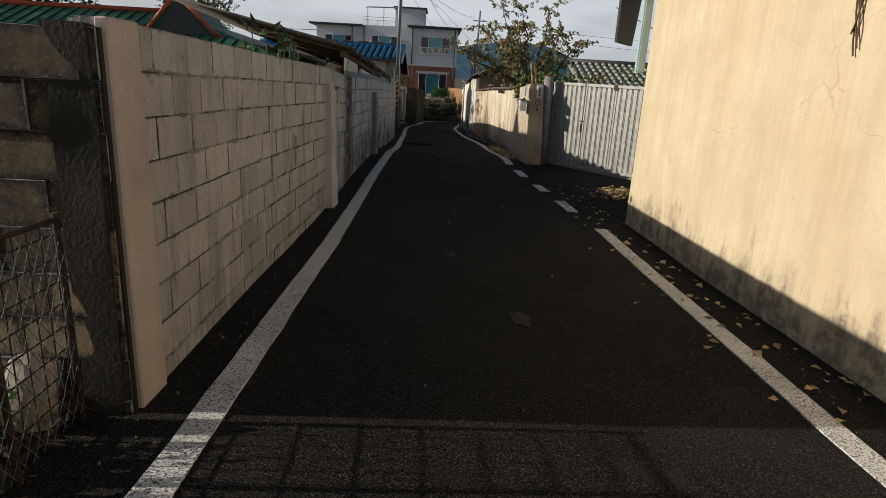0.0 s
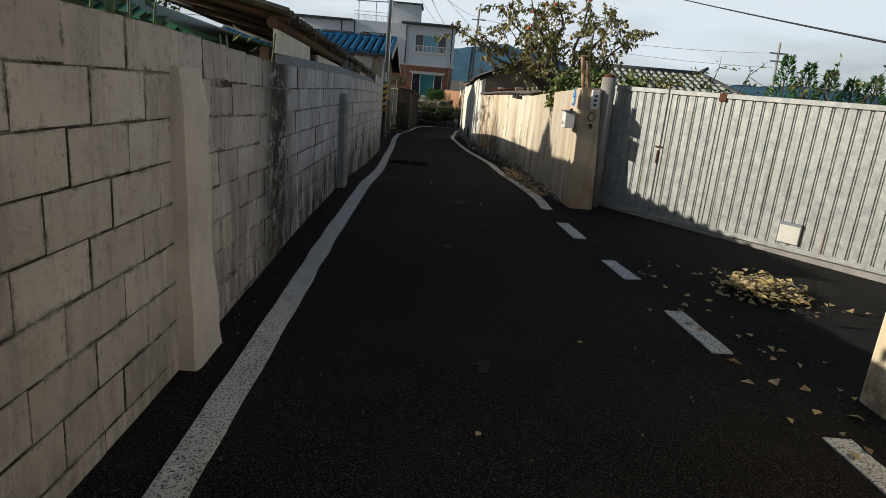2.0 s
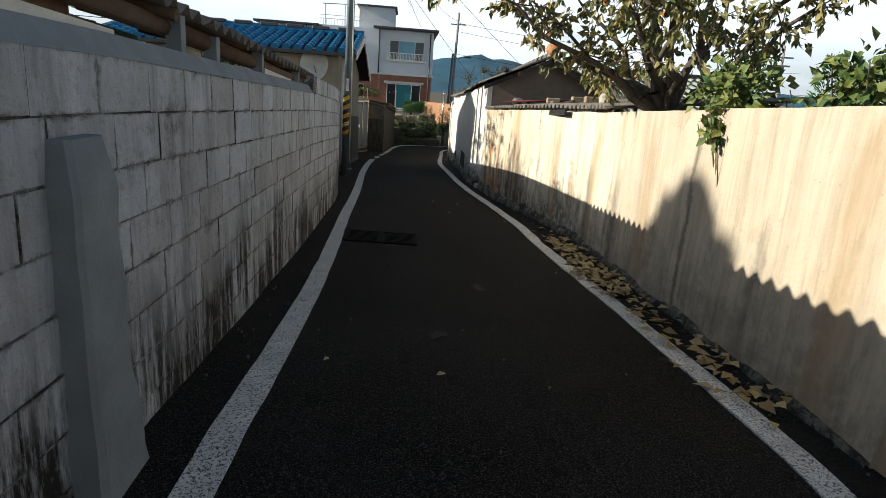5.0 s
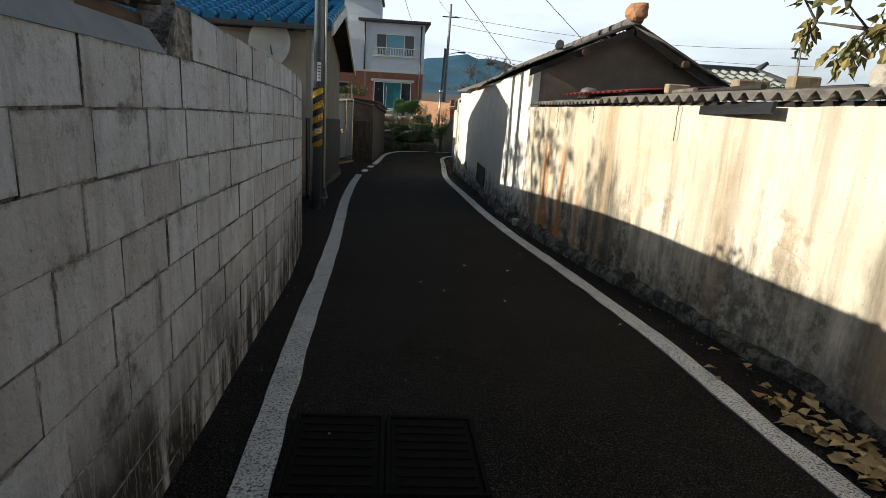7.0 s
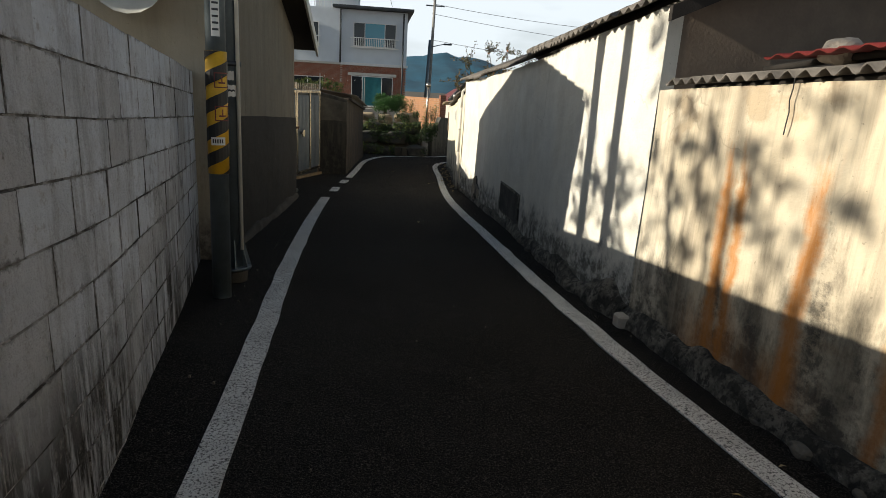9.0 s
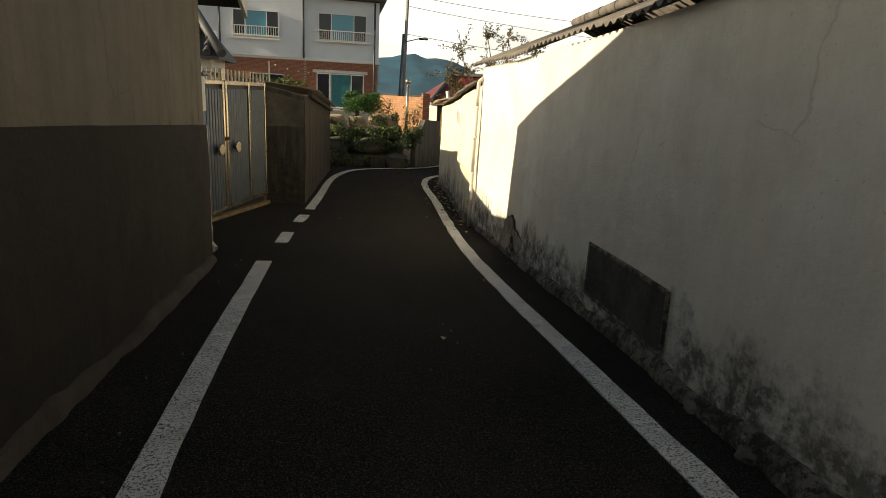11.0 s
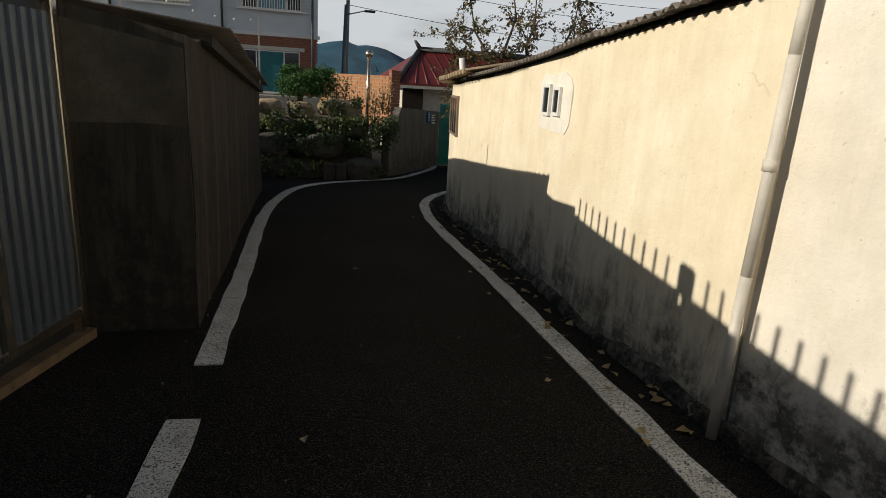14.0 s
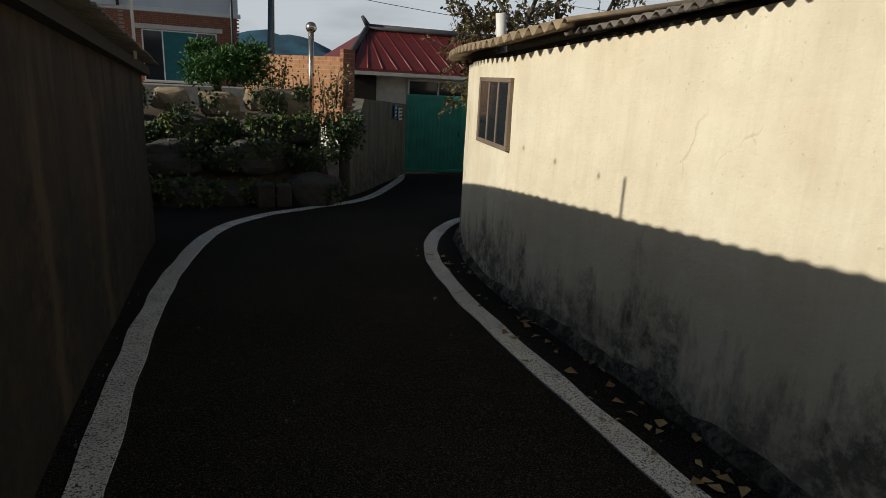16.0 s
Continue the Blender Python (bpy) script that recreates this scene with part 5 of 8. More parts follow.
for x in (GL / 2 - 0.28, GL / 2 + 0.27):
    bm = bmesh.new()
    c = gm @ Vector((x, 0, 1.03))
    o = (gm.to_3x3() @ Vector((0, -1, 0)))
    cyl(bm, c + o * 0.03, c + o * 0.085, 0.03, 0.03, 14)
    cyl(bm, c + o * 0.085, c + o * 0.11, 0.085, 0.078, 24)
    part("knob", bm, M_STAINLESS, gate, "round brushed steel pull knob")
part("latch", LB(gm, (GL / 2 - 0.04, -0.06, 1.14, GL / 2 + 0.08, -0.03, 1.19)), M_RUST, gate, "brown sliding bolt")
bm = bmesh.new()
prism(bm, [(*(gm @ Vector((-0.05, -0.06, 0)))[:2], ground_z(-2.6, 32.5) - 0.05), (*(gm @ Vector((GL + 0.02, -0.06, 0)))[:2], ground_z(-2, 35.3) - 0.05), (*(gm @ Vector((GL + 0.05, 0.2, 0)))[:2], ground_z(-2, 35.3) - 0.05), (*(gm @ Vector((-0.05, 0.2, 0)))[:2], ground_z(-2.6, 32.5) - 0.05)], (0, 0, 0.11))
structure("threshold", bm, M_SILL, "rough concrete sill under the steel gate", "threshold")
structure("wall_gate_return", wall_mesh(resample([(-2.30, 30.95), (-2.82, 32.24)], 0.3), lambda x, y: 0.76, 0.15, 1, rows=3), M_DARKCONCRETE, "short dark return wall between house and steel gate", "wall")
# added strip blocks stray sunlight under the gate leaves
part("kick_plate", group(lambda b: prism(b, [gm @ Vector((0.0, 0.028, 0.0)), gm @ Vector((GL, 0.028, -0.12)), gm @ Vector((GL, 0.028, 0.26)), gm @ Vector((0.0, 0.028, 0.26))], gm.to_3x3() @ Vector((0, 0.006, 0)))), M_DARKMETAL, gate, "dark strip added to stop light leaking over the sill")
part("meeting_post", LB(gm, (GL / 2 - 0.05, -0.03, H, GL / 2 + 0.07, 0.03, H + 0.17), bev=0.006), M_STAINLESS, gate, "taller middle post")
part("end_post", B((-2.06, 35.25, -1.6, -1.96, 35.43, 0.80), bev=0.008), M_STAINLESS, gate, "steel end post against the annex")
mb = thing("mailbox", "grey and blue box mounted on the house corner beside the gate", "mailbox", at=(-2.2, 31.1, 0.2))
part("box", B((-2.32, 31.05, 0.44, -2.10, 31.28, 0.80), bev=0.01), M_PLATE, mb)
part("lid", B((-2.34, 31.03, 0.805, -2.06, 31.31, 0.84), bev=0.006), M_STEEL, mb)
part("lower_box", B((-2.28, 31.08, 0.18, -2.11, 31.24, 0.435), bev=0.006), M_BLUE, mb, "blue lower box")

# ---- wall with a tiled top after the gate ----
W2 = [(-1.30, 35.42), (-1.24, 37.0), (-1.16, 39.0), (-1.05, 41.2), (-0.98, 42.6)]
W2_TOP = between([(35.4, 0.60), (36.15, 0.58), (36.2, 0.64), (38, 0.55), (43, 0.2)])
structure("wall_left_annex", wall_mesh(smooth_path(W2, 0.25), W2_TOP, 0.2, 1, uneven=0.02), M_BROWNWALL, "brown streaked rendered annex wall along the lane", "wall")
structure("wall_left_annex_front", wall_mesh(resample([(-2.25, 35.4), (-1.3, 35.4)], 0.2), lambda x, y: float(np.interp(x, [-2.25, -1.3], [0.80, 0.60])), 0.2, 1, rows=4, uneven=0.01), M_ENDWALL, "dark cement end wall beside the steel gate", "wall")
structure("wall_left_annex_coat", group(lambda b: prism(b, [(-2.2, 35.392, 0.07), (-1.9, 35.392, 0.055), (-1.6, 35.392, 0.065), (-1.31, 35.392, 0.05), (-1.31, 35.392, 0.52), (-2.2, 35.392, 0.70)], (0, 0.03, 0))), M_ENDCOAT, "smoother cement coat on the upper end wall", "wall")
structure("wall_left_annex_back", B((-6.0, 42.5, -2.2, -1.0, 42.7, 0.15)), M_DARKCONCRETE, "dark cement rear wall of the annex", "wall")
annex = thing("annex_roof", "thin slate lean-to roof capping the annex wall", "roof", at=(-2.0, 39, 0.6))
part("sheet", corrugated((-1.07, 36.1, 0.70), (-0.82, 42.9, 0.22), (-3.4, 36.1, 0.98), (-3.4, 42.9, 0.62), 54, 0.006, jag=0.012), M_SLATE, annex)
part("batten", group(lambda b: prism(b, [(-1.29, 36.12, 0.645), (-1.0, 42.7, 0.19), (-1.0, 42.7, 0.10), (-1.29, 36.12, 0.565)], (0.09, 0, 0))), M_DARKTIMBER, annex)
string_posts = thing("light_string", "string of small round bulbs between two slim posts", "lights", at=(-1.5, 39, 0.7))
for x, y in ((-2.2, 38.2), (-0.95, 41.5)):
    part("post", B((x - 0.012, y - 0.012, 0.25, x + 0.012, y + 0.012, 1.25)), M_OFFWHITE, string_posts)
for k in range(6):
    t = (k + 0.5) / 6
    bm = bmesh.new()
    bmesh.ops.create_icosphere(bm, subdivisions=2, radius=0.015, matrix=Matrix.Translation((-2.2 + 1.25 * t, 38.2 + 3.3 * t, 1.22 - 0.5 * t * (1 - t))))
    part("bulb", bm, M_PLATE, string_posts)

# ---- rock garden at the bend ----
r = random.Random(11)
bm = bmesh.new()
gv = [[bm.verts.new((-3.5 + 0.5 * i, 44.6 + 0.55 * j + 0.12 * r.random(), ground_z(0, 45) - 0.25 + min(1.45, 0.42 * j) + 0.1 * r.random())) for j in range(8)] for i in range(11)]
for i in range(10):
    for j in range(7):
        bm.faces.new((gv[i][j], gv[i + 1][j], gv[i + 1][j + 1], gv[i][j + 1]))
structure("bank", bm, M_SOIL, "dark earth bank of the rock garden", "bank")
rock_spots = []
for row, (y, z, n, s) in enumerate(((45.05, -1.62, 8, 0.32), (45.4, -1.15, 8, 0.32), (45.85, -0.72, 8, 0.33), (46.3, -0.32, 8, 0.25))):
    for k in range(n - 1):
        rock_spots.append((-2.6 + k * 0.62 + r.uniform(-0.15, 0.15), y + r.uniform(-0.12, 0.12), z + r.uniform(-0.08, 0.08), s * r.uniform(0.75, 1.25)))
# top row coloured lighter as sunlit, the rest darker as shaded
for k, (x, y, z, s) in enumerate(rock_spots):
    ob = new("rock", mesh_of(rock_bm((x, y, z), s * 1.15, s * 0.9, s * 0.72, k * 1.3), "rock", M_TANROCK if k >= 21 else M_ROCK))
    tagged(ob, "weathered rounded boulder in the garden bank", "rock", "boulders of the rock garden")
for k in range(96):
    x, y, z, s = r.choice(rock_spots[:24] if k > 40 else rock_spots)
    c = (min(2.0, x + r.uniform(-0.3, 0.3)), y - 0.22, z + s * r.uniform(-0.1, 0.6))
    sh = thing("shrub", "small dark green shrub growing between boulders", "shrub", "rock garden shrubs", at=c)
    bm = bmesh.new()
    clump(bm, r, c, r.uniform(0.2, 0.36), 170, 0.065, 0.8, shell=0.2)
    part("foliage", bm, M_DARKLEAF if k % 3 else M_LEAF, sh)
pine = thing("pine_bush", "rounded bright green clipped pine above the boulders", "pine", at=(-0.05, 46.9, -0.35))
bm = bmesh.new()
for k in range(4):
    cyl(bm, (-0.05, 46.9, -0.5), (-0.05 + r.uniform(-0.5, 0.5), 46.9 + r.uniform(-0.2, 0.2), 0.5), 0.05, 0.02, 6)
part("trunk", bm, M_BARK, pine)
bm = bmesh.new()
for k in range(16):
    a = k * 2.4
    clump(bm, r, (0.02 + 0.56 * math.cos(a) * (0.5 + 0.5 * (k % 3) / 2), 46.85 + 0.35 * math.sin(a), 0.14 + 0.34 * ((k * 7) % 4) / 3), 0.37, 620, 0.075, 0.7, 0.20, 0.25)
part("needles", bm, M_PINE, pine)
for k, c in enumerate(((1.15, 46.6, -0.1), (1.7, 46.4, -0.35), (2.0, 47.2, 0.1), (0.9, 47.3, 0.3))):
    sh = thing("rose_bush", "straggly garden bush with small leaves by the brick wall", "shrub", "straggly bushes", at=(c[0], c[1], -0.8))
    bm = bmesh.new()
    tips = [Vector(c) + Vector((r.gauss(0, 0.22), r.gauss(0, 0.22), r.uniform(-0.05, 0.30))) for _ in range(9)]
    for tp in tips:
        cyl(bm, (tp.x * 0.6 + c[0] * 0.4, tp.y, c[2] - 0.5), tp, 0.012, 0.004, 4, caps=False)
    part("stem", bm, M_BARK, sh)
    bm = bmesh.new()
    for tp in tips:
        for j in range(34):
            q = Vector((tp.x * 0.6 + c[0] * 0.4, tp.y, c[2] - 0.5)).lerp(tp, r.uniform(0.2, 1.0)) + rvec(r) * 0.11
            leaf(bm, q, rvec(r), rvec(r), 0.06 * r.uniform(0.6, 1.2), 0.4)
    part("foliage", bm, M_LEAF if k % 2 else M_PERSIMMON, sh)
for k in range(6):
    c = (1.50 + 0.10 * k + r.uniform(-0.08, 0.08), 45.35 + 0.06 * k, (-1.0, -0.75, -0.6)[k % 3] + r.uniform(-0.1, 0.1))
    sh = thing("shrub", "small dark green shrub beside the corner wall", "shrub", "rock garden shrubs", at=c)
    bm = bmesh.new()
    clump(bm, r, c, r.uniform(0.26, 0.36), 230, 0.065, 0.85, shell=0.2)
    part("foliage", bm, M_DARKLEAF, sh)
pot = thing("planter", "square concrete planter standing before the boulders", "planter", at=(0.55, 44.75, ground_z(0.5, 44.7)))
gz0 = ground_z(0.5, 44.7)
part("body", B((0.3, 44.6, gz0, 0.55, 44.85, gz0 + 0.36), (0.57, 44.6, gz0, 0.8, 44.85, gz0 + 0.34), bev=0.02), M_DARKCONCRETE, pot)

# ---- far corner: retaining wall, green gate, brick wall, red roof ----
structure("wall_corner", wall_mesh(resample([(1.95, 45.7), (2.35, 46.3), (4.12, 49.15)], 0.3), lambda x, y: float(np.interp(y, [45.7, 46.05, 46.1, 49.2], [-0.6, -0.6, -0.16, -0.36])), 0.2, 1, uneven=0.015), M_CORNER, "stained grey concrete garden wall at the bend", "wall")
gg = thing("green_gate", "closed green painted sheet metal gate", "gate", at=(4.9, 49.15, -1.95))
m2 = frame_m((4.14, 49.2), (5.9, 49.0), -1.93)
part("sheet", LB(m2, (0.03, 0.0, 0.05, 1.74, 0.02, 1.74)), M_GREENGATE, gg)
for k in range(17):
    part("rib", LB(m2, (0.08 + k * 0.098, -0.014, 0.08, 0.11 + k * 0.098, 0.0, 1.72)), M_GREENGATE, gg)
for b in ((0, -0.03, 0.0, 0.06, 0.03, 1.8), (1.70, -0.03, 0.0, 1.77, 0.03, 1.8), (0.06, -0.03, 1.72, 1.70, 0.03, 1.8), (0.06, -0.03, 0.0, 1.70, 0.03, 0.06)):
    part("frame_bar", LB(m2, b, bev=0.005), M_GREENGATE, gg)
bm = bmesh.new()
cyl(bm, m2 @ Vector((1.3, -0.05, 0.85)), m2 @ Vector((1.3, -0.05, 1.0)), 0.012, 0.012, 6)
part("handle", bm, M_DARKMETAL, gg)
structure("wall_corner_return", B((5.9, 48.95, -2.2, 9.5, 49.15, -0.2)), M_DARKCONCRETE, "grey concrete wall beyond the green gate", "wall")
structure("wall_yard_right", B((3.6, 43.55, -2.2, 9.5, 43.75, 0.1)), M_YELLOWRENDER, "rendered yard wall of the outhouse", "wall")
mw = frame_m((2.35, 46.3), (4.12, 49.15))
for x0, mm, lab, w, h, z in ((2.05, M_BLUE, "blue enamel address plate, its lettering drawn as bars", 0.2, 0.28, -0.62), (2.45, M_PLATE, "white notice board with dark bars", 0.32, 0.26, -0.68)):
    pl = thing("wall_plate_sign", lab, "sign", "plates on the corner wall", at=tuple(mw @ Vector((x0, 0, z))))
    part("plate", LB(mw, (x0, -0.05, z, x0 + w, -0.028, z + h), bev=0.004), mm, pl)
    for k in range(3):
        part("text_bar", LB(mw, (x0 + 0.04, -0.056, z + 0.05 + k * 0.075, x0 + w - 0.04, -0.0505, z + 0.08 + k * 0.075)), M_PLATE if mm is M_BLUE else M_RUST, pl)

def brick_run(parent, m, length, height, rows, bl, mtl, joint, depth=0.1, slope=0.0):
    """A brick wall: a recessed mortar core and bricks laid in stretcher bond as parts."""
    part("mortar", LB(m, (0.006, 0.006, 0, length - 0.006, depth, height - 0.01)), joint, parent)
    bh = height / rows
    me = {}
    for j in range(rows):
        x = -bl / 2 if j % 2 else 0.0
        while x < length - 0.01:
            a, b = max(0, x + 0.005), min(length, x + bl - 0.005)
            if b - a > 0.03:
                key = round(b - a, 3)
                if key not in me:
                    me[key] = mesh_of(B((0, 0, 0, b - a, depth + 0.004, bh - 0.012)), "brick", mtl)
                ob = new("brick", me[key])
                ob.parent = parent
                ob.matrix_basis = Matrix.Translation(-parent.location) @ m @ Matrix.Translation((a, 0, j * bh))
            x += bl

bwall = thing("brick_wall", "tan brick garden wall in the sun behind the rock garden", "wall", at=(2.2, 48.8, -1.0))
brick_run(bwall, frame_m((0.75, 51.5), (2.55, 48.8), -0.9), 3.24, 1.5, 16, 0.24, M_TANBRICK, M_BRICKJOINT)
brick_run(bwall, frame_m((2.55, 48.8), (2.85, 49.0), -0.9), 0.36, 1.66, 18, 0.2, M_BRICK, M_BRICKJOINT)
pp = thing("vent_pipe", "stainless steel vent pipe with a ball cowl", "pipe", at=(2.0, 50.0, -0.4))
bm = bmesh.new()
cyl(bm, (2.0, 49.6, -0.9), (2.02, 49.6, 1.12), 0.06, 0.06, 12)
part("pipe", bm, M_STAINLESS, pp)
bm = bmesh.new()
bmesh.ops.create_icosphere(bm, subdivisions=3, radius=0.12, matrix=Matrix.Translation((2.02, 49.6, 1.18)))
for f in bm.faces:
    f.smooth = True
part("cowl", bm, M_STAINLESS, pp)
rh = thing("house", "small white house with a red metal roof and curled ridge ends", "house", at=(6.0, 55, -2.2))
part("wall", B((3.2, 53.4, -2.6, 10, 58, 0.42)), M_OFFWHITE, rh)
# dark slab set on the wall as the shade under the porch
part("porch_shade", B((3.15, 53.3, -1.2, 3.9, 53.42, 0.3)), M_DARKTIMBER, rh, "dark slab standing in for the porch's shade")
bm = bmesh.new()
prism(bm, [(2.7, 52.6, 0.36), (10.5, 52.6, 0.36), (10.5, 55.5, 1.6), (4.2, 55.5, 1.6)], (0, 0, 0.07))
part("roof", bm, M_REDTILE, rh, "red metal roof slope")
bm = bmesh.new()
prism(bm, [(2.7, 52.6, 0.36), (4.2, 55.5, 1.6), (2.7, 58.4, 0.36)], (0, 0, 0.07))
part("roof", bm, M_REDTILE, rh)
for k in range(17):
    bm = bmesh.new()
    x = 3.0 + k * 0.44
    cyl(bm, (x, 52.58, 0.43), (max(x, 4.2), 55.5, 1.66), 0.035, 0.03, 6)
    part("roof_rib", bm, M_REDTILE, rh)
bm = bmesh.new()
cyl(bm, (4.2, 55.5, 1.74), (10.5, 55.5, 1.74), 0.11, 0.11, 8)
cyl(bm, (4.25, 55.5, 1.74), (4.0, 55.4, 2.05), 0.10, 0.05, 8)
cyl(bm, (2.75, 52.6, 0.5), (4.2, 55.5, 1.72), 0.09, 0.09, 8)
part("ridge", bm, M_DARKTILE, rh, "dark ridge tiles with curled ends")
part("gutter", B((2.7, 52.5, 0.26, 10.5, 52.6, 0.36)), M_OFFWHITE, rh)
window(rh, frame_m((4.9, 53.4), (7.4, 53.4), -0.75), 2.0, 0.95, "two", M_DARKPANE)
for ob in [rh] + list(rh.children):
    if ob.data:
        ob.data.transform(Matrix.Translation((0.7, 0, 0)))
    for sub_ob in ob.children:
        if ob is not rh:
            sub_ob.data.transform(Matrix.Translation((0.7, 0, 0)))

# ---- white and brick house across the bend ----
wh = thing("apartment_house", "tall pale rendered house with a red brick ground floor", "house", at=(-5.5, 66, -2.8))
ZB, ZW, ZT = -2.9, 2.55, 6.35
part("wall", B((-13.2, 66.0, ZW, -8.3, 76, 6.1)), M_HOUSEWHITE, wh, "pale blue-white rendered wing")
part("wall", B((-8.3, 65.7, ZW, -3.1, 76, ZT - 0.1)), M_HOUSEWHITE, wh, "pale blue-white rendered middle bay")
part("wall", B((-3.1, 66.0, ZW, 1.75, 76, 6.25)), M_HOUSEWHITE, wh, "pale blue-white rendered end bay")
brickwall = part("ground_floor", B((-13.2, 66.04, ZB, 1.7, 76, ZW - 0.12)), M_BRICKJOINT, wh, "red brick ground floor")
me_b = mesh_of(B((0, 0, 0, 0.235, 0.03, 0.066)), "brick", M_BRICK)
for j in range(16):
    for k in range(19):
        ob = new("brick", me_b)
        ob.parent = brickwall
        ob.matrix_basis = Matrix.Translation((-2.9 + k * 0.247 - (0.12 if j % 2 else 0), 66.015, ZW - 0.22 - j * 0.079))
bm = bmesh.new()
for j in range(64):
    for k in range(60):
        x, z = -13.2 + k * 0.247 + (0.12 if j % 2 else 0), ZW - 0.22 - j * 0.079
        if z > ZB and not (j < 16 and x > -3.15):
            box(bm, x, 66.018, z, x + 0.235, 66.05, z + 0.066)
tagged(part("brickwork", bm, M_BRICK, wh, "red brick courses"), kind="stuff")
part("string_course", B((-13.3, 65.9, ZW - 0.12, 1.85, 66.1, ZW + 0.06), bev=0.01), M_WHITEPAINT, wh, "white band between the storeys")
part("roof_edge", B((-13.9, 65.4, 6.1, -8.3, 76, 6.28), bev=0.02), M_DARKMETAL, wh, "dark metal roof edge")
part("roof_edge", B((-3.6, 65.3, 6.28, 2.15, 76, 6.46), bev=0.02), M_DARKMETAL, wh, "dark metal roof edge")
part("penthouse", B((-5.2, 70, 6.2, -1.9, 75, 8.5)), M_HOUSEWHITE, wh, "rooftop stair house")
part("penthouse_roof", B((-5.4, 69.6, 8.5, -1.7, 75.2, 8.64)), M_DARKMETAL, wh)
part("awning", group(lambda b: prism(b, [(-8.1, 66.2, 8.0), (-4.4, 66.2, 8.1), (-4.4, 69.6, 8.5), (-8.1, 69.6, 8.4)], (0, 0, 0.06))), M_STEEL, wh, "grey terrace awning")
for x in (-7.9, -6.2, -4.6):
    part("awning_post", B((x, 66.3, 6.2, x + 0.07, 66.37, 8.02)), M_WHITEPAINT, wh)
for zz in (6.75, 7.05):
    part("rail", B((-8.25, 65.8, zz, -3.1, 65.84, zz + 0.045)), M_WHITEPAINT, wh)
for k in range(22):
    part("baluster", B((-8.2 + k * 0.235, 65.8, 6.25, -8.17 + k * 0.235, 65.83, 6.76)), M_WHITEPAINT, wh)
for x in (1.45, -8.15, -9.4, -3.05):
    bm = bmesh.new()
    cyl(bm, (x, 65.63, 6.15), (x, 65.63, ZB if x > 0 else ZW), 0.06, 0.06, 8)
    part("downpipe", bm, M_DARKMETAL, wh, "dark metal downpipe")
def balcony_window(x, z, w, h):
    fr = window(wh, frame_m((x, 65.98), (x + 1, 65.98), z), w, h, "three", M_PANE, depth=0.12)
    for k in range(int(w / 0.13) + 2):
        part("baluster", B((x - 0.15 + k * 0.13, 65.55, z - 0.05, x - 0.12 + k * 0.13, 65.58, z + 0.55)), M_WHITEPAINT, fr)
    part("balcony_rail", B((x - 0.2, 65.53, z + 0.55, x + w + 0.2, 65.6, z + 0.6), (x - 0.2, 65.53, z - 0.1, x + w + 0.2, 65.6, z - 0.05), (x - 0.2, 65.6, z + 0.55, x - 0.15, 65.98, z + 0.6), (x + w + 0.15, 65.6, z + 0.55, x + w + 0.2, 65.98, z + 0.6)), M_WHITEPAINT, fr)
balcony_window(-2.15, 3.75, 3.1, 1.65)
for x in (-7.35,):
    window(wh, frame_m((x, 65.66), (x + 1, 65.66), 3.75), 2.8, 1.5, "three", M_PANE, depth=0.12)
    for k in range(20):
        part("baluster", B((x + k * 0.145, 65.28, 3.6, x + 0.03 + k * 0.145, 65.31, 4.25)), M_WHITEPAINT, wh)
    part("balcony_rail", B((x - 0.1, 65.26, 4.25, x + 2.9, 65.33, 4.3), (x - 0.1, 65.26, 3.52, x + 2.9, 65.33, 3.6), (x - 0.1, 65.33, 4.25, x - 0.05, 65.68, 4.3), (x + 2.85, 65.33, 4.25, x + 2.9, 65.68, 4.3)), M_WHITEPAINT, wh)
window(wh, frame_m((-12.3, 65.97), (-11, 65.97), 3.8), 2.9, 1.35, "three", M_PANE, depth=0.1)
window(wh, frame_m((-2.25, 66.0), (-1, 66.0), -0.45), 3.05, 2.15, "three", M_TEALDOOR, depth=0.12, name="terrace_door")
part("lintel", B((-2.5, 65.85, 1.72, 1.05, 66.05, 1.92), bev=0.02), M_OFFWHITE, wh, "pale stone lintel")
window(wh, frame_m((-6.5, 66.0), (-5, 66.0), 0.0), 2.2, 1.5, "two", M_DARKPANE, depth=0.1)
part("terrace", B((-6.0, 63.4, ZB, 1.9, 66.0, -0.55)), M_CONCRETE, wh, "concrete terrace")
hg = thing("hedge", "leafy green hedge on the house terrace", "hedge", at=(-4.5, 62.8, -0.6))
bm = bmesh.new()
for k in range(10):
    clump(bm, r, (-6.8 + k * 0.42, 62.6, 0.9 + 0.15 * math.sin(k * 2)), 0.5, 150, 0.13, 0.8)
part("foliage", bm, M_LEAF, hg)
th = thing("house", "house with a dark grey tiled hip roof beyond the steel gate", "house", at=(-8, 43.4, -1.7))
part("wall", B((-13, 42.3, -2.0, -4.2, 44.5, 1.4)), M_OFFWHITE, th)
part("roof", group(lambda b: prism(b, [(-13.5, 41.9, 1.35), (-3.9, 41.9, 1.35), (-4.9, 43.4, 2.75), (-13.5, 43.4, 2.75)], (0, 0, 0.08))), M_DARKTILE, th)
part("roof", group(lambda b: prism(b, [(-13.5, 44.8, 1.35), (-3.9, 44.8, 1.35), (-4.9, 43.4, 2.75), (-13.5, 43.4, 2.75)], (0, 0, 0.08))), M_DARKTILE, th)
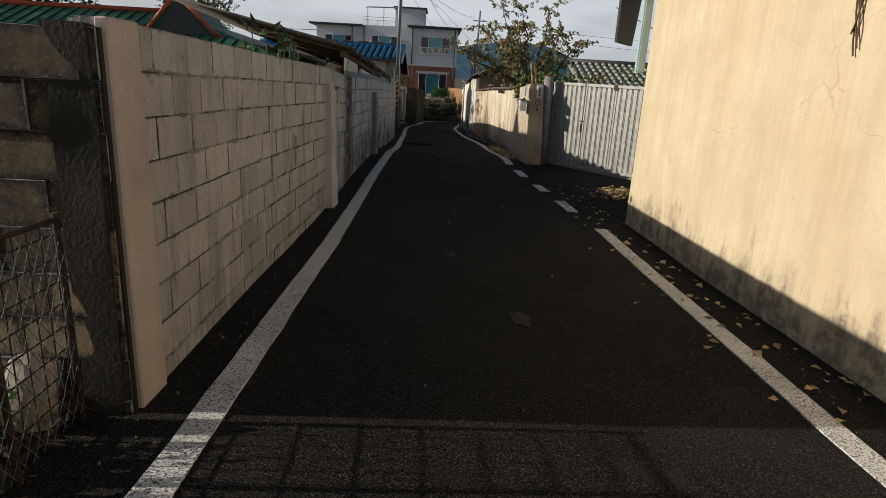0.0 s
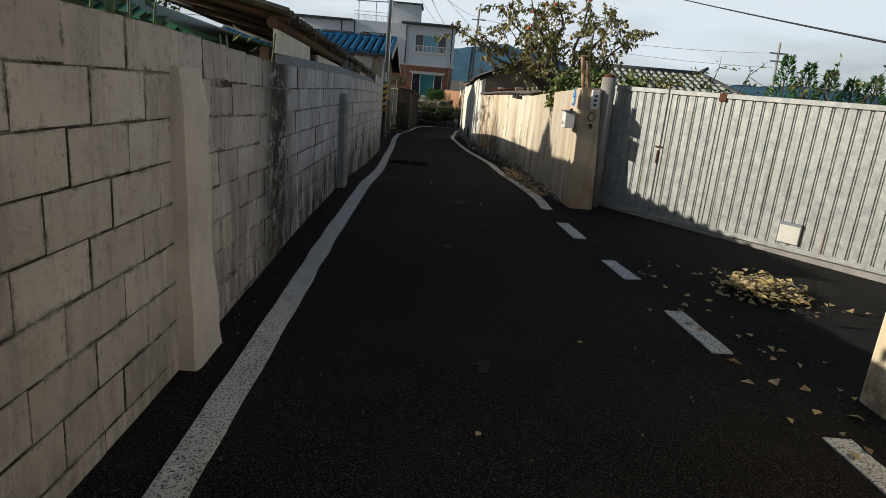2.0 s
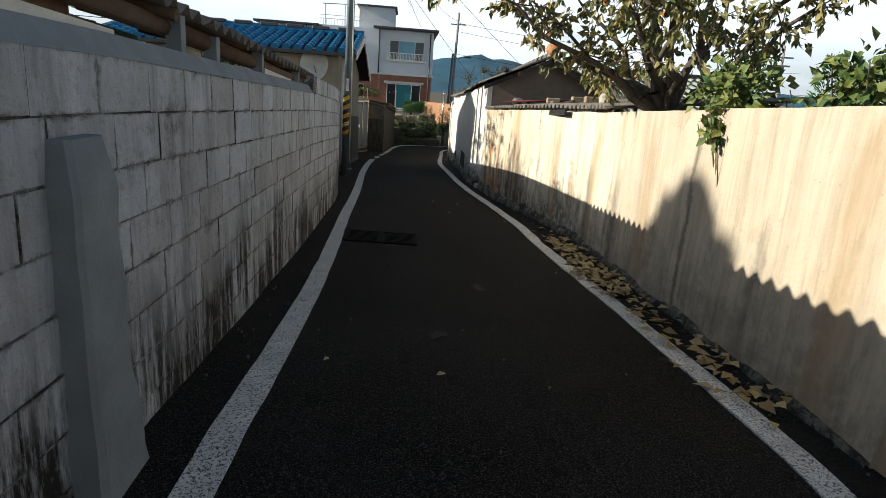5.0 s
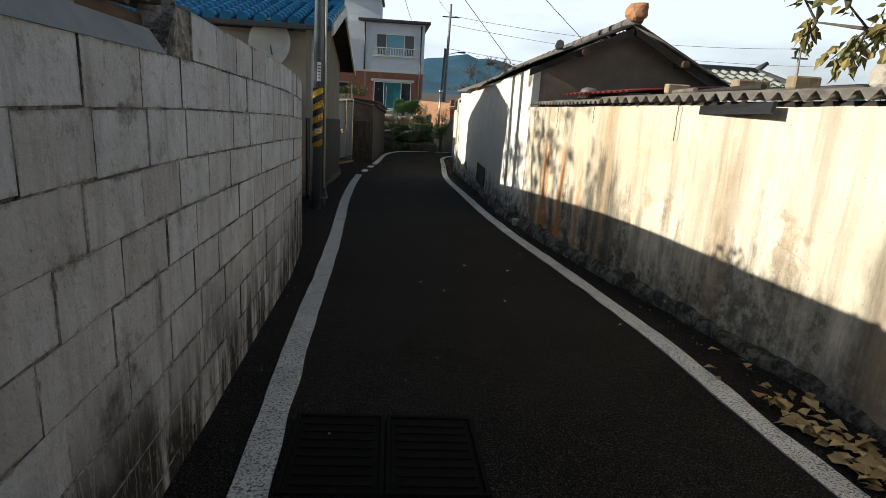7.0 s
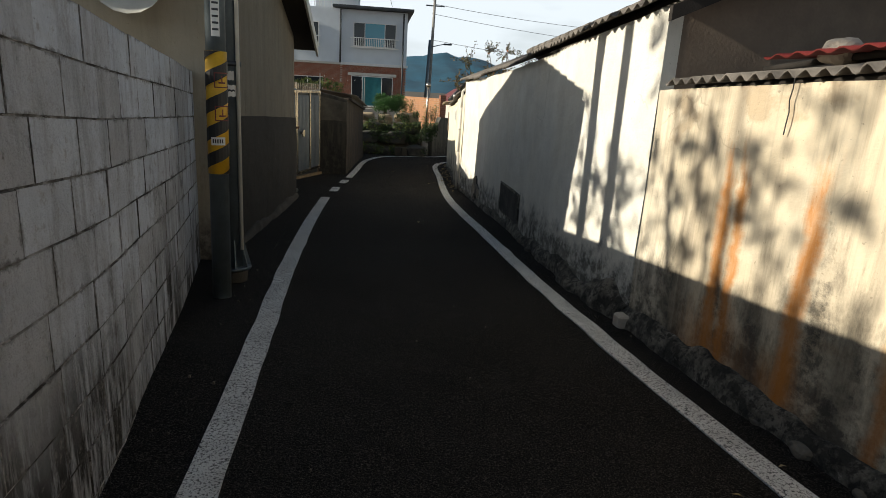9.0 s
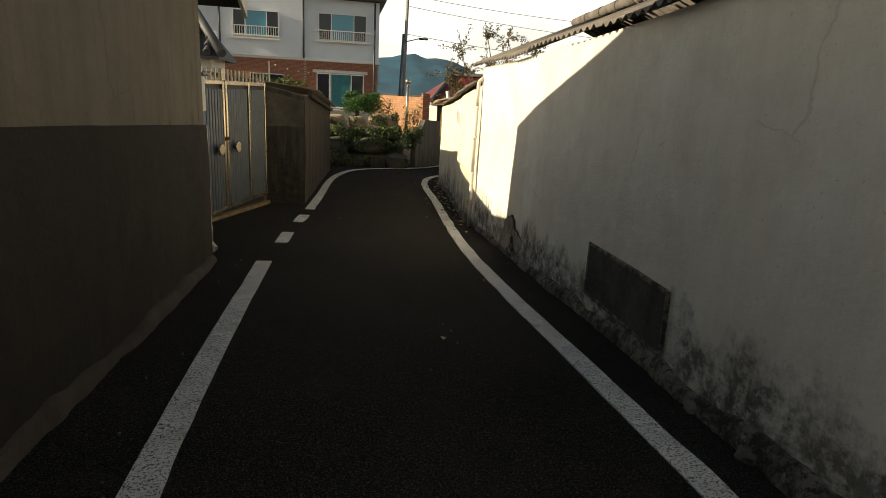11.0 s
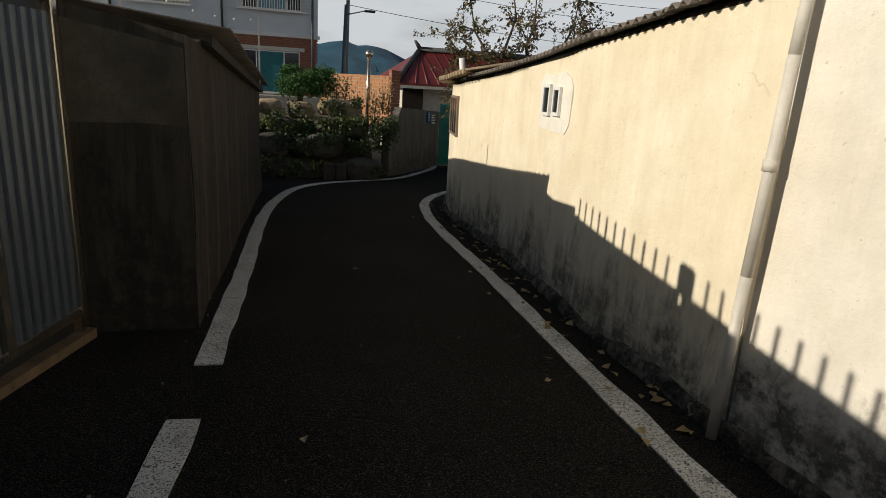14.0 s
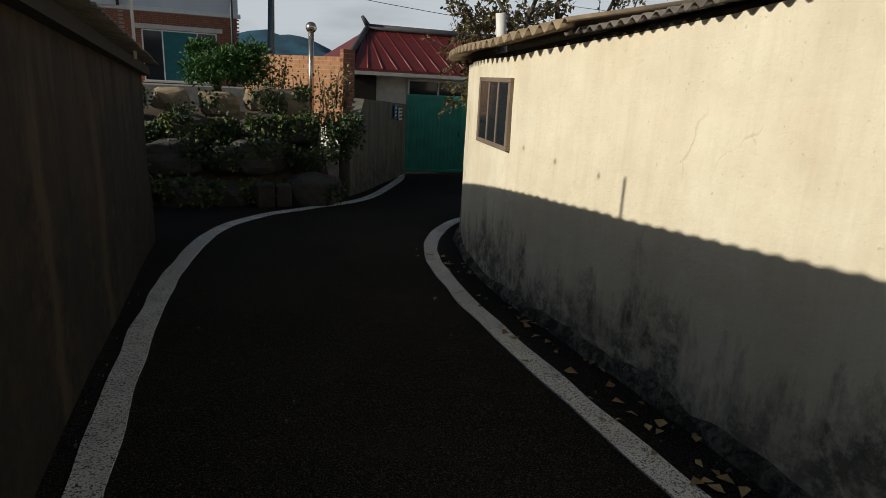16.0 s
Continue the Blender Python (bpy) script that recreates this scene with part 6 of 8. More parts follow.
part("roof", group(lambda b: prism(b, [(-3.9, 41.9, 1.35), (-3.9, 44.8, 1.35), (-4.9, 43.4, 2.75)], (0, 0, 0.08))), M_DARKTILE, th)
for k in range(26):
    x = -13.2 + k * 0.36
    t1 = 1.0 if x < -4.9 else max(0.05, -3.9 - x)
    bm = bmesh.new()
    for j in range(8):
        if j / 8 < t1:
            cyl(bm, (x, 41.9 + 1.5 * j / 8 - 0.03, 1.47 + 1.4 * j / 8 + 0.03), (x, 41.9 + 1.5 * (j + 1) / 8, 1.47 + 1.4 * (j + 1) / 8), 0.11, 0.09, 6)
    part("tile_strip", bm, M_DARKTILE, th)
bm = bmesh.new()
cyl(bm, (-3.8, 41.8, 1.5), (-4.9, 43.4, 2.9), 0.13, 0.13, 8)
part("hip_cap", bm, M_DARKTILE, th)
bm = bmesh.new()
cyl(bm, (-13.5, 43.4, 2.9), (-4.85, 43.4, 2.9), 0.12, 0.12, 8)
part("ridge_cap", bm, M_DARKTILE, th)

# ---- right side: tall house ----
structure("wall_right_tall_end", wall_mesh(resample([(2.5, 6.26), (7.5, 6.7)], 0.5), lambda x, y: 2.75, 0.2, -1, rows=3), M_CREAM, "cream rendered end wall of the tall house", "wall")
eave = thing("eaves", "dark eaves with a pale blue gutter on the tall house", "eaves", at=(2.4, 2, 2.75))
part("soffit", B((2.15, -9, 2.76, 8, 6.6, 2.9)), M_DARKTIMBER, eave)
bm = bmesh.new()
prism(bm, [(2.1, 6.35, 2.10), (2.3, 6.35, 2.06), (2.36, 6.35, 2.76), (2.1, 6.35, 2.76)], (0, 0.10, 0))
part("gutter_end", bm, M_DARKMETAL, eave, "dark bent gutter end")
dp = thing("downpipe", "pale blue painted downpipe cut off at the house corner", "pipe", at=(2.44, 6.30, 1.7))
bm = bmesh.new()
box(bm, 2.37, 6.27, 1.74, 2.475, 6.36, 2.76)
bmesh.ops.bevel(bm, geom=bm.edges[:], offset=0.015, segments=2, affect="EDGES")
part("pipe", bm, M_PALEBLUE, dp)
loops = thing("cable", "slack brown cables hanging down the cream wall", "cable", at=(2.5, 2.4, 2.0))
for k in range(4):
    bm = bmesh.new()
    pts = [Vector((2.535 - 0.004 * k, 2.44 + 0.03 * k - 0.06 * math.sin(j * 0.5 + k), 2.74 - 0.075 * j * (1 - 0.05 * k))) for j in range(13)]
    for a, b in zip(pts, pts[1:]):
        cyl(bm, a, b, 0.006, 0.006, 5, caps=False)
    part("strand", bm, M_TIMBER, loops)

# ---- right gateway ----
RGA, RGB = (2.45, 12.05), (4.98, 8.86)
rg = frame_m(RGA, RGB, -0.20)
RGL = (Vector(RGB) - Vector(RGA)).length
M_GATESTEEL = mat("galvanised_gate_sheet", (0.5, 0.52, 0.5), 0.5, 0.25)
_v = world_coords(M_GATESTEEL)
_vs = world_coords(M_GATESTEEL, (6, 6, 0.4))
_c = blend(M_GATESTEEL, noise_fac(M_GATESTEEL, _v, 9.0, 5, 0.35, 0.65, 0.7), (0.46, 0.455, 0.42), (0.28, 0.295, 0.29))
_c = blend(M_GATESTEEL, calc(M_GATESTEEL, "MULTIPLY", noise_fac(M_GATESTEEL, _vs, 1.6, 5, 0.56, 0.72), 0.7), _c, (0.22, 0.195, 0.16))
_c = blend(M_GATESTEEL, noise_fac(M_GATESTEEL, _vs, 1.2, 6, 0.66, 0.72, 0.6), _c, (0.36, 0.20, 0.10))
put_color(M_GATESTEEL, _c)
bump(M_GATESTEEL, noise_fac(M_GATESTEEL, _v, 40.0, 4, 0.3, 0.7), 0.15, 0.004)
gt = thing("sheet_gate", "wide closed gate of weathered galvanised ribbed sheet, rust at the seams", "gate", at=(3.7, 10.45, -0.2))
GH = 1.78
leaves_x = [(0.0, 0.86), (0.88, 1.6), (1.62, RGL)]
for xa, xb in leaves_x:
    sheet = bmesh.new()
    x, prof = xa + 0.03, []
    while x < xb - 0.05:
        w = 0.125
        prof += [(x, 0.0), (x + w * 0.62, 0.0), (x + w * 0.68, 0.016), (x + w * 0.78, 0.016), (x + w * 0.84, 0.004), (x + w * 0.90, 0.016), (x + w * 0.98, 0.016)]
        x += w
    prof.append((xb - 0.03, 0.0))
    col = [[sheet.verts.new(rg @ Vector((px, py + o, z))) for z in (0.09, GH - 0.05)] for o in (0, 0.003) for px, py in prof]
    n = len(prof)
    for o in (0, n):
        for k in range(n - 1):
            sheet.faces.new((col[o + k][0], col[o + k + 1][0], col[o + k + 1][1], col[o + k][1]))
    bmesh.ops.recalc_face_normals(sheet, faces=sheet.faces[:])
    lf = part("leaf", sheet, M_GATESTEEL, gt, "ribbed galvanised gate leaf")
    for b in ((xa, -0.02, GH - 0.06, xb, 0.035, GH), (xa, -0.02, 0.03, xb, 0.035, 0.09), (xa, -0.012, 0.09, xa + 0.035, 0.035, GH - 0.06), (xb - 0.035, -0.012, 0.09, xb, 0.035, GH - 0.06)):
        part("frame_bar", LB(rg, b, bev=0.004), M_GATESTEEL, lf)
part("track", LB(rg, (0, -0.05, -0.05, RGL, 0.05, 0.02)), M_CONCRETE, gt, "concrete sill strip")
part("hasp", LB(rg, (0.80, -0.03, 1.0, 0.90, -0.012, 1.02), (0.845, -0.035, 0.78, 0.865, -0.012, 0.96)), M_RUST, gt, "rusty hasp and bolt")
part("rust_plate", LB(rg, (1.57, -0.026, GH - 0.10, 1.66, -0.021, GH - 0.002)), M_RUST, gt, "rust-brown seam at the leaf joint")
part("letter_slot", LB(rg, (2.62, -0.03, 0.12, 2.86, 0.0, 0.34), bev=0.008), M_OFFWHITE, gt, "small boxed flap")
part("slot_lid", LB(rg, (2.62, -0.036, 0.342, 2.86, 0.0, 0.37)), M_BLUEGREY, gt)
post = thing("gate_post", "round grey cement gate post beside the wall end", "post", at=(2.30, 11.9, -0.2))
bm = bmesh.new()
cyl(bm, (2.31, 11.92, -0.3), (2.29, 11.90, 1.68), 0.10, 0.10, 16)
part("shaft", bm, M_CONCRETE, post)
bm = bmesh.new()
bmesh.ops.create_icosphere(bm, subdivisions=2, radius=0.085, matrix=Matrix.Translation((2.29, 11.9, 1.69)) @ Matrix.Diagonal((1, 1, 0.5, 1)))
part("cap", bm, M_RUST, post, "rust-stained rounded cap")
bm = bmesh.new()
lo = [bm.verts.new(q) for q in ((1.90, 11.54, -0.35), (2.24, 11.57, -0.35), (2.24, 12.02, -0.35), (1.86, 11.99, -0.35))]
mid_ = [bm.verts.new(q) for q in ((1.885, 11.64, 0.45), (2.215, 11.67, 0.45), (2.22, 12.01, 0.45), (1.85, 11.99, 0.45))]
hi = [bm.verts.new(q) for q in ((1.875, 11.76, 1.50), (2.18, 11.79, 1.52), (2.19, 12.00, 1.52), (1.84, 11.99, 1.50))]
for a, b in ((lo, mid_), (mid_, hi)):
    for k in range(4):
        bm.faces.new((a[k], a[(k + 1) % 4], b[(k + 1) % 4], b[k]))
bm.faces.new(hi)
bm.faces.new(lo[::-1])
bmesh.ops.bevel(bm, geom=[e for e in bm.edges if abs(e.verts[0].co.z - e.verts[1].co.z) > 0.3 or min(v.co.z for v in e.verts) > 1.4], offset=0.025, segments=2, affect="EDGES")
bmesh.ops.recalc_face_normals(bm, faces=bm.faces[:])
_uv = bm.loops.layers.uv.new("UVMap")
for f in bm.faces:
    for lp in f.loops:
        lp[_uv].uv = (0.6 + lp.vert.co.x * 1.3 - lp.vert.co.y + 11.5, lp.vert.co.z + 0.2)
structure("gate_pier", bm, M_PIER, "square plastered pier ending the garden wall", "pier")

# plates and boxes on the wall end
wx = frame_m((1.87, 12.36), (1.82, 11.5)) @ Matrix.Translation((0.12, 0, 0.16)) @ Matrix.Diagonal((0.88, 1, 0.92, 1))
pl = thing("address_plate", "blue enamel house-shaped plate, its lettering drawn as bars", "sign", at=(1.8, 11.85, 1.2))
wp = wx @ Matrix.Translation((0.75, 0, 1.32)) @ Matrix.Diagonal((0.80, 1, 0.82, 1)) @ Matrix.Translation((-0.75, 0, -1.32))
def plate_shape(b, s, off):
    prism(b, [wp @ Vector((x, off, z)) for x, z in ((0.42 + s, 1.15 + s), (0.74 - s, 1.15 + s), (0.74 - s, 1.38), (0.58, 1.50 - s * 1.3), (0.42 + s, 1.38))], wx.to_3x3() @ Vector((0, 0.008, 0)))
bm = bmesh.new()
plate_shape(bm, 0.0, -0.05)
part("rim", bm, M_PLATE, pl, "white plate rim")
bm = bmesh.new()
plate_shape(bm, 0.012, -0.056)
part("face", bm, M_BLUE, pl)
for b in ((0.52, 1.40, 0.64, 1.425), (0.46, 1.365, 0.70, 1.378), (0.435, 1.338, 0.725, 1.344), (0.50, 1.20, 0.565, 1.31), (0.60, 1.20, 0.665, 1.31)):
    part("text_bar", LB(wp, (b[0], -0.062, b[1], b[2], -0.0565, b[3])), M_PLATE, pl)
wq = wx @ Matrix.Translation((0.76, 0, 1.0)) @ Matrix.Diagonal((0.80, 0.78, 0.85, 1)) @ Matrix.Translation((-0.74, 0, -1.0))
mb = thing("mailbox", "white sheet metal letter box with a lifted lid and slots", "mailbox", at=(1.75, 11.85, 0.9))
part("body", LB(wq, (0.30, -0.20, 0.83, 0.72, -0.028, 1.11), bev=0.008), M_PLATE, mb)
part("lid", LB(wq, (0.27, -0.225, 1.115, 0.75, -0.02, 1.13)), M_STEEL, mb, "thin dark-edged lid")
for k in range(3):
    for x0 in (0.34, 0.60):
        part("slot", LB(wq, (x0, -0.204, 0.88 + k * 0.025, x0 + 0.06, -0.2005, 0.892 + k * 0.025)), M_TIMBER, mb)
part("emblem", LB(wq, (0.46, -0.204, 0.885, 0.53, -0.2005, 0.93)), M_RUST, mb, "small red emblem")
part("hook", LB(wq, (0.55, -0.12, 1.132, 0.62, -0.06, 1.17), bev=0.01), M_RUST, mb)
nm = thing("name_plate", "white plastic name plate on the pier, lettering as bars", "sign", at=(2.08, 11.73, 1.2))
part("plate", B((2.03, 11.700, 1.22, 2.14, 11.765, 1.49), bev=0.006), M_PLATE, nm)
for k in range(3):
    part("text_bar", B((2.065, 11.694, 1.27 + 0.06 * k, 2.105, 11.6995, 1.305 + 0.06 * k)), M_DARKMETAL, nm)
wc = thing("wire_coil", "rusty coil of wire and padlock hanging on the pier", "wire", at=(2.06, 11.70, 1.0))
for k in range(4):
    bm = bmesh.new()
    pts = [Vector((2.06 + (0.035 + 0.008 * k) * math.cos(j * 0.45), 11.700 - 0.004 * k, 1.12 + (0.045 + 0.008 * k) * math.sin(j * 0.45))) for j in range(15)]
    for a, b in zip(pts, pts[1:]):
        cyl(bm, a, b, 0.0022, 0.0022, 5, caps=False)
    part("loop", bm, M_RUST, wc)
part("padlock", B((2.045, 11.672, 0.96, 2.08, 11.702, 1.02), bev=0.006), M_RUST, wc)
for k, (xa, ya, xb, yb, zt, rad) in enumerate(((2.16, 12.1, 1.90, 12.05, 1.95, 0.026), (2.24, 12.14, 2.0, 12.1, 1.88, 0.022))):
    bp = thing("bamboo_pole", "dry bamboo pole leaning behind the garden wall", "pole", "bamboo poles", at=(xa, ya, ground_z(xa, ya)))
    bm = bmesh.new()
    a, b = Vector((xa + 0.12, ya + 0.1, ground_z(xa, ya))), Vector((xb, yb, zt))
    for j in range(9):
        p, q = a.lerp(b, j / 9), a.lerp(b, (j + 1) / 9)
        cyl(bm, p, p.lerp(q, 0.94), rad, rad, 10)
        cyl(bm, p.lerp(q, 0.93), q, rad * 1.08, rad * 1.08, 10)
    part("cane", bm, M_BAMBOO, bp)

# ---- garden behind the wall ----
foliage_tree("persimmon_tree", "half-bare persimmon tree with curled leaves and orange fruit", (2.6, 16.4, ground_z(2.6, 16.4)),
             [(0.25, 16.0, 2.4), (1.1, 15.4, 2.9), (1.4, 16.9, 2.6), (2.0, 15.2, 3.4), (2.9, 16.2, 3.5), (3.7, 15.6, 2.7), (0.9, 16.3, 2.25), (2.9, 14.4, 2.7), (2.2, 17.2, 3.2), (1.7, 14.7, 2.5), (3.4, 16.8, 3.0), (1.6, 16.2, 3.4), (2.3, 18.9, 1.80), (2.9, 18.8, 1.82)],
             0.055, 4700, 0.105, M_PERSIMMON, 21, droop=0.8, fruit=18, spread=0.25, twigs=5, wide=0.26, fork=1.75)
r = random.Random(31)
for c, rad, n, mm, lab in (((2.15, 14.3, 1.5), 0.42, 420, M_LEAF, "leafy green vine spilling over the wall top"), ((1.98, 14.1, 1.22), 0.17, 110, M_LEAF, "leafy green vine spilling over the wall top"), ((2.5, 13.4, 1.6), 0.42, 380, M_LEAF, "leafy green vine spilling over the wall top"),
                           ((2.7, 15.4, 1.6), 0.5, 420, M_LEAF, "yellowing garden shrub behind the wall"), ((2.9, 12.6, 1.55), 0.35, 260, M_LEAF, "yellowing garden shrub behind the wall"), ((3.6, 13.2, 1.6), 0.4, 200, M_PERSIMMON, "yellowing garden shrub behind the wall")):
    sh = thing("vine" if "vine" in lab else "shrub", lab, "plant", "plants over the garden wall", at=(c[0], c[1], ground_z(c[0], c[1])))
    bm = bmesh.new()
    for k in range(7):
        cyl(bm, (c[0] + 0.25, c[1], ground_z(c[0], c[1])), Vector(c) + rvec(r) * rad * 0.8, 0.014, 0.004, 4, caps=False)
    part("stem", bm, M_BARK, sh)
    bm = bmesh.new()
    clump(bm, r, c, rad, n, 0.085, 0.8, 0.34, 0.15)
    part("foliage", bm, mm, sh)
# sparse twigs above the gate and a dark conifer far off
for base, tips, lv, mm, nm_, lab, sz in (((5.2, 15.0, -0.4), [(4.6, 14.6, 1.9), (5.3, 15.1, 2.1), (6.0, 15.3, 2.0)], 130, M_LEAF, "sapling", "thin sapling behind the sheet gate", 0.1),
                                         ((9.5, 18.0, -0.5), [(8.7, 18, 2.0), (9.6, 18.2, 2.4), (10.4, 17.8, 2.2), (11.2, 18, 1.9)], 420, M_LEAF, "tree", "small garden tree behind the sheet gate", 0.13)):
    foliage_tree(nm_, lab, base, tips, 0.05, lv, sz, mm, 41, droop=0.2, spread=0.25, twigs=4, wide=0.3)
con = thing("conifer", "dense dark green conifers rising beyond the yard", "tree", at=(25, 40, -1.5))
bm = bmesh.new()
for k in range(6):
    cyl(bm, (20.8 + k * 1.4, 40, -1.5), (20.8 + k * 1.4, 40, 3.6), 0.12, 0.03, 6)
part("trunk", bm, M_BARK, con)
bm = bmesh.new()
for k in range(6):
    h = (4.3, 4.0, 3.7, 3.3, 3.6, 3.1)[k]
    for j in range(520):
        t = r.random() ** 0.7
        a = r.uniform(0, 6.283)
        rad = (1 - t) * 1.15 + 0.08
        q = Vector((20.8 + k * 1.4 + rad * math.cos(a) * r.uniform(0.5, 1), 40 + rad * math.sin(a), 0.2 + (h - 0.2) * t))
        leaf(bm, q, Vector((math.cos(a), math.sin(a), 0.8)), rvec(r), 0.34 * r.uniform(0.6, 1.2), 0.14)
part("needles", bm, M_PINE, con)
gr = thing("house", "distant house with a pale grey tiled roof and dark ridge", "house", at=(13.0, 45, -1.8))
part("wall", B((4.9, 22.2, -1.2, 9.3, 27, 1.5)), M_OFFWHITE, gr)
part("roof", group(lambda b: prism(b, [(4.3, 21.0, 1.35), (9.6, 21.0, 1.35), (8.6, 24.4, 2.45), (4.3, 24.4, 2.45)], (0, 0, 0.06))), M_GREYTILE, gr)
part("roof", group(lambda b: prism(b, [(9.6, 21.0, 1.35), (9.6, 28, 1.35), (8.6, 24.4, 2.45)], (0, 0, 0.06))), M_GREYTILE, gr)
for k in range(21):
    x = 4.35 + k * 0.25
    t1 = 1.0 if x < 8.6 else max(0.05, (9.6 - x))
    bm = bmesh.new()
    for j in range(9):
        if j / 9 < t1:
            cyl(bm, (x, 21 + 3.4 * j / 9 - 0.02, 1.46 + 1.1 * j / 9 + 0.02), (x, 21 + 3.4 * (j + 1) / 9, 1.45 + 1.1 * (j + 1) / 9), 0.075, 0.06, 6)
    part("tile_strip", bm, M_GREYTILE, gr)
bm = bmesh.new()
cyl(bm, (4.3, 24.4, 2.58), (8.6, 24.4, 2.58), 0.11, 0.11, 8)
cyl(bm, (8.6, 24.4, 2.58), (9.7, 20.9, 1.5), 0.09, 0.09, 8)
cyl(bm, (8.5, 24.4, 2.58), (8.8, 24.35, 2.82), 0.1, 0.05, 8)
part("ridge", bm, M_DARKTILE, gr, "dark ridge tiles")
for ob in gr.children:
    ob.data.transform(Matrix.Translation((1.0, 3, 0.95)) @ Matrix.Scale(2.0, 4) @ Matrix.Translation((0, -3, -1.5)))


def corr_strip(path, z_of, side, over, depth, rise, pitch=0.12, amp=0.022, thick=0.009, jag=0.02, drop=0.03):
    """Corrugated roof sheets along a wall: waves run along the path, the sheets rise away from the lane."""
    pts, acc = [], 0.0
    p = resample(path, pitch / 6)
    bm = bmesh.new()
    rows = []
    n = len(p)
    for i in range(n):
        d = (p[min(i + 1, n - 1)] - p[max(i - 1, 0)]).normalized()
        nv = Vector((-d.y, d.x)) * side
        if i:
            acc += (p[i] - p[i - 1]).length
        wv = amp * math.sin(2 * math.pi * acc / pitch)
        piece = math.floor(acc / 0.9)
        j = jag * noise.noise(Vector((piece * 1.9, 2.2, depth)))
        lift = 0.5 * jag * noise.noise(Vector((piece * 2.7, 0.4, 1)))
        z = z_of(p[i].x, p[i].y) + drop
        row = []
        for v in (0.0, 0.25, 1.0):
            q = p[i] + nv * (-over + j * (1 - v) + v * (depth + over))
            row.append(Vector((q.x, q.y, z + rise * v * (depth + over) + wv + lift)))
        rows.append(row)
    top = [[bm.verts.new(q) for q in rw] for rw in rows]
    bot = [[bm.verts.new(q - Vector((0, 0, thick))) for q in rw] for rw in rows]
    for i in range(n - 1):
        for k in range(2):
            bm.faces.new((top[i][k], top[i + 1][k], top[i + 1][k + 1], top[i][k + 1])).smooth = True
            bm.faces.new((bot[i][k], bot[i][k + 1], bot[i + 1][k + 1], bot[i + 1][k])).smooth = True
        for k in (0, 2):
            bm.faces.new((top[i][k], bot[i][k], bot[i + 1][k], top[i + 1][k]))
    for i in (0, n - 1):
        bm.faces.new([*top[i], *bot[i][::-1]])
    bmesh.ops.recalc_face_normals(bm, faces=bm.faces[:])
    return bm


# ---- lean-to shed behind the garden wall ----
RBP = smooth_path(RB_PATH, 0.2)
sh2 = thing("shed", "sagging lean-to shed with patched corrugated roof behind the garden wall", "shed", at=(3.0, 20.5, ground_z(3, 20)))
part("roof", corr_strip([p for p in RBP if 17.0 < p.y < 21.4], RB_TOP, -1, 0.09, 2.3, 0.10, 0.17, 0.032, drop=0.07), M_SLATE, sh2, "deeply corrugated grey fibre cement sheets")
part("roof", corr_strip([p for p in RBP if 21.2 < p.y < 23.98], RB_TOP, -1, 0.07, 2.3, 0.12, 0.12, 0.02, drop=0.05), M_SLATE, sh2, "older corrugated sheets")
for p, q in zip(RBP[28::4], RBP[32::4]):
    bm = bmesh.new()
    cyl(bm, (p.x + 0.05, p.y, RB_TOP(0, p.y) + 0.005), (q.x + 0.05, q.y, RB_TOP(0, q.y) + 0.005), 0.03, 0.03, 6)
    part("wall_plate", bm, M_DARKTIMBER, sh2)
part("tarpaulin", group(lambda b: prism(b, [(1.99, 18.7, 1.16), (2.0, 19.8, 1.11), (2.0, 19.8, 1.18), (2.0, 18.7, 1.24)], (-0.03, 0, 0))), M_BLACK, sh2, "black tarpaulin tucked under the eaves")
for k in range(7):
    y = 17.3 + k * 0.95
    bm = bmesh.new()
    cyl(bm, (4.35, y, ground_z(4.3, y)), (4.3, y, RB_TOP(0, y) + 0.25), 0.04, 0.04, 6)
    part("post", bm, M_DARKTIMBER, sh2)
for x, y, sx, sy, mm, nm_, lab in ((2.5, 19.2, 0.22, 0.12, M_TANROCK, "brick", "loose weathered brick holding down the shed roof"), (2.45, 18.3, 0.2, 0.16, M_PALEROCK, "rock", "pale stone holding down the shed roof"), (2.55, 20.0, 0.3, 0.14, M_TANROCK, "brick", "loose weathered brick holding down the shed roof"),
                                  (2.0, 22.9, 0.2, 0.14, M_PALEROCK, "rock", "pale stone holding down the shed roof"), (2.75, 17.8, 0.16, 0.12, M_ROCK, "rock", "pale stone holding down the shed roof"), (2.3, 20.9, 0.24, 0.10, M_TANROCK, "brick", "loose weathered brick holding down the shed roof")):
    z = RB_TOP(0, y) + 0.07 + 0.10 * (x - float(np.interp(y, [17, 18, 19.5, 21.1, 22.8, 24], [2.1, 2.15, 2.0, 1.75, 1.55, 1.47]))) + 0.03
    if nm_ == "rock":
        bm = rock_bm((x, y, z + 0.06), sx * 0.55, sy * 0.6, 0.08, x * 3)
    else:
        bm = B((x - sx / 2, y - sy / 2, z, x + sx / 2, y + sy / 2, z + 0.10), bev=0.012)
    tagged(new("loose_" + nm_, mesh_of(bm, nm_, mm)), lab, nm_, "weights on the shed roof")
rs = new("metal_sheet", mesh_of(corrugated((1.85, 21.0, 1.31), (1.72, 23.2, 1.24), (2.9, 21.0, 1.40), (2.9, 23.2, 1.34), 14, 0.012), "metal_sheet", M_REDTILE))
tagged(rs, "faded red corrugated metal sheet lying on the shed roof", "roof sheet")
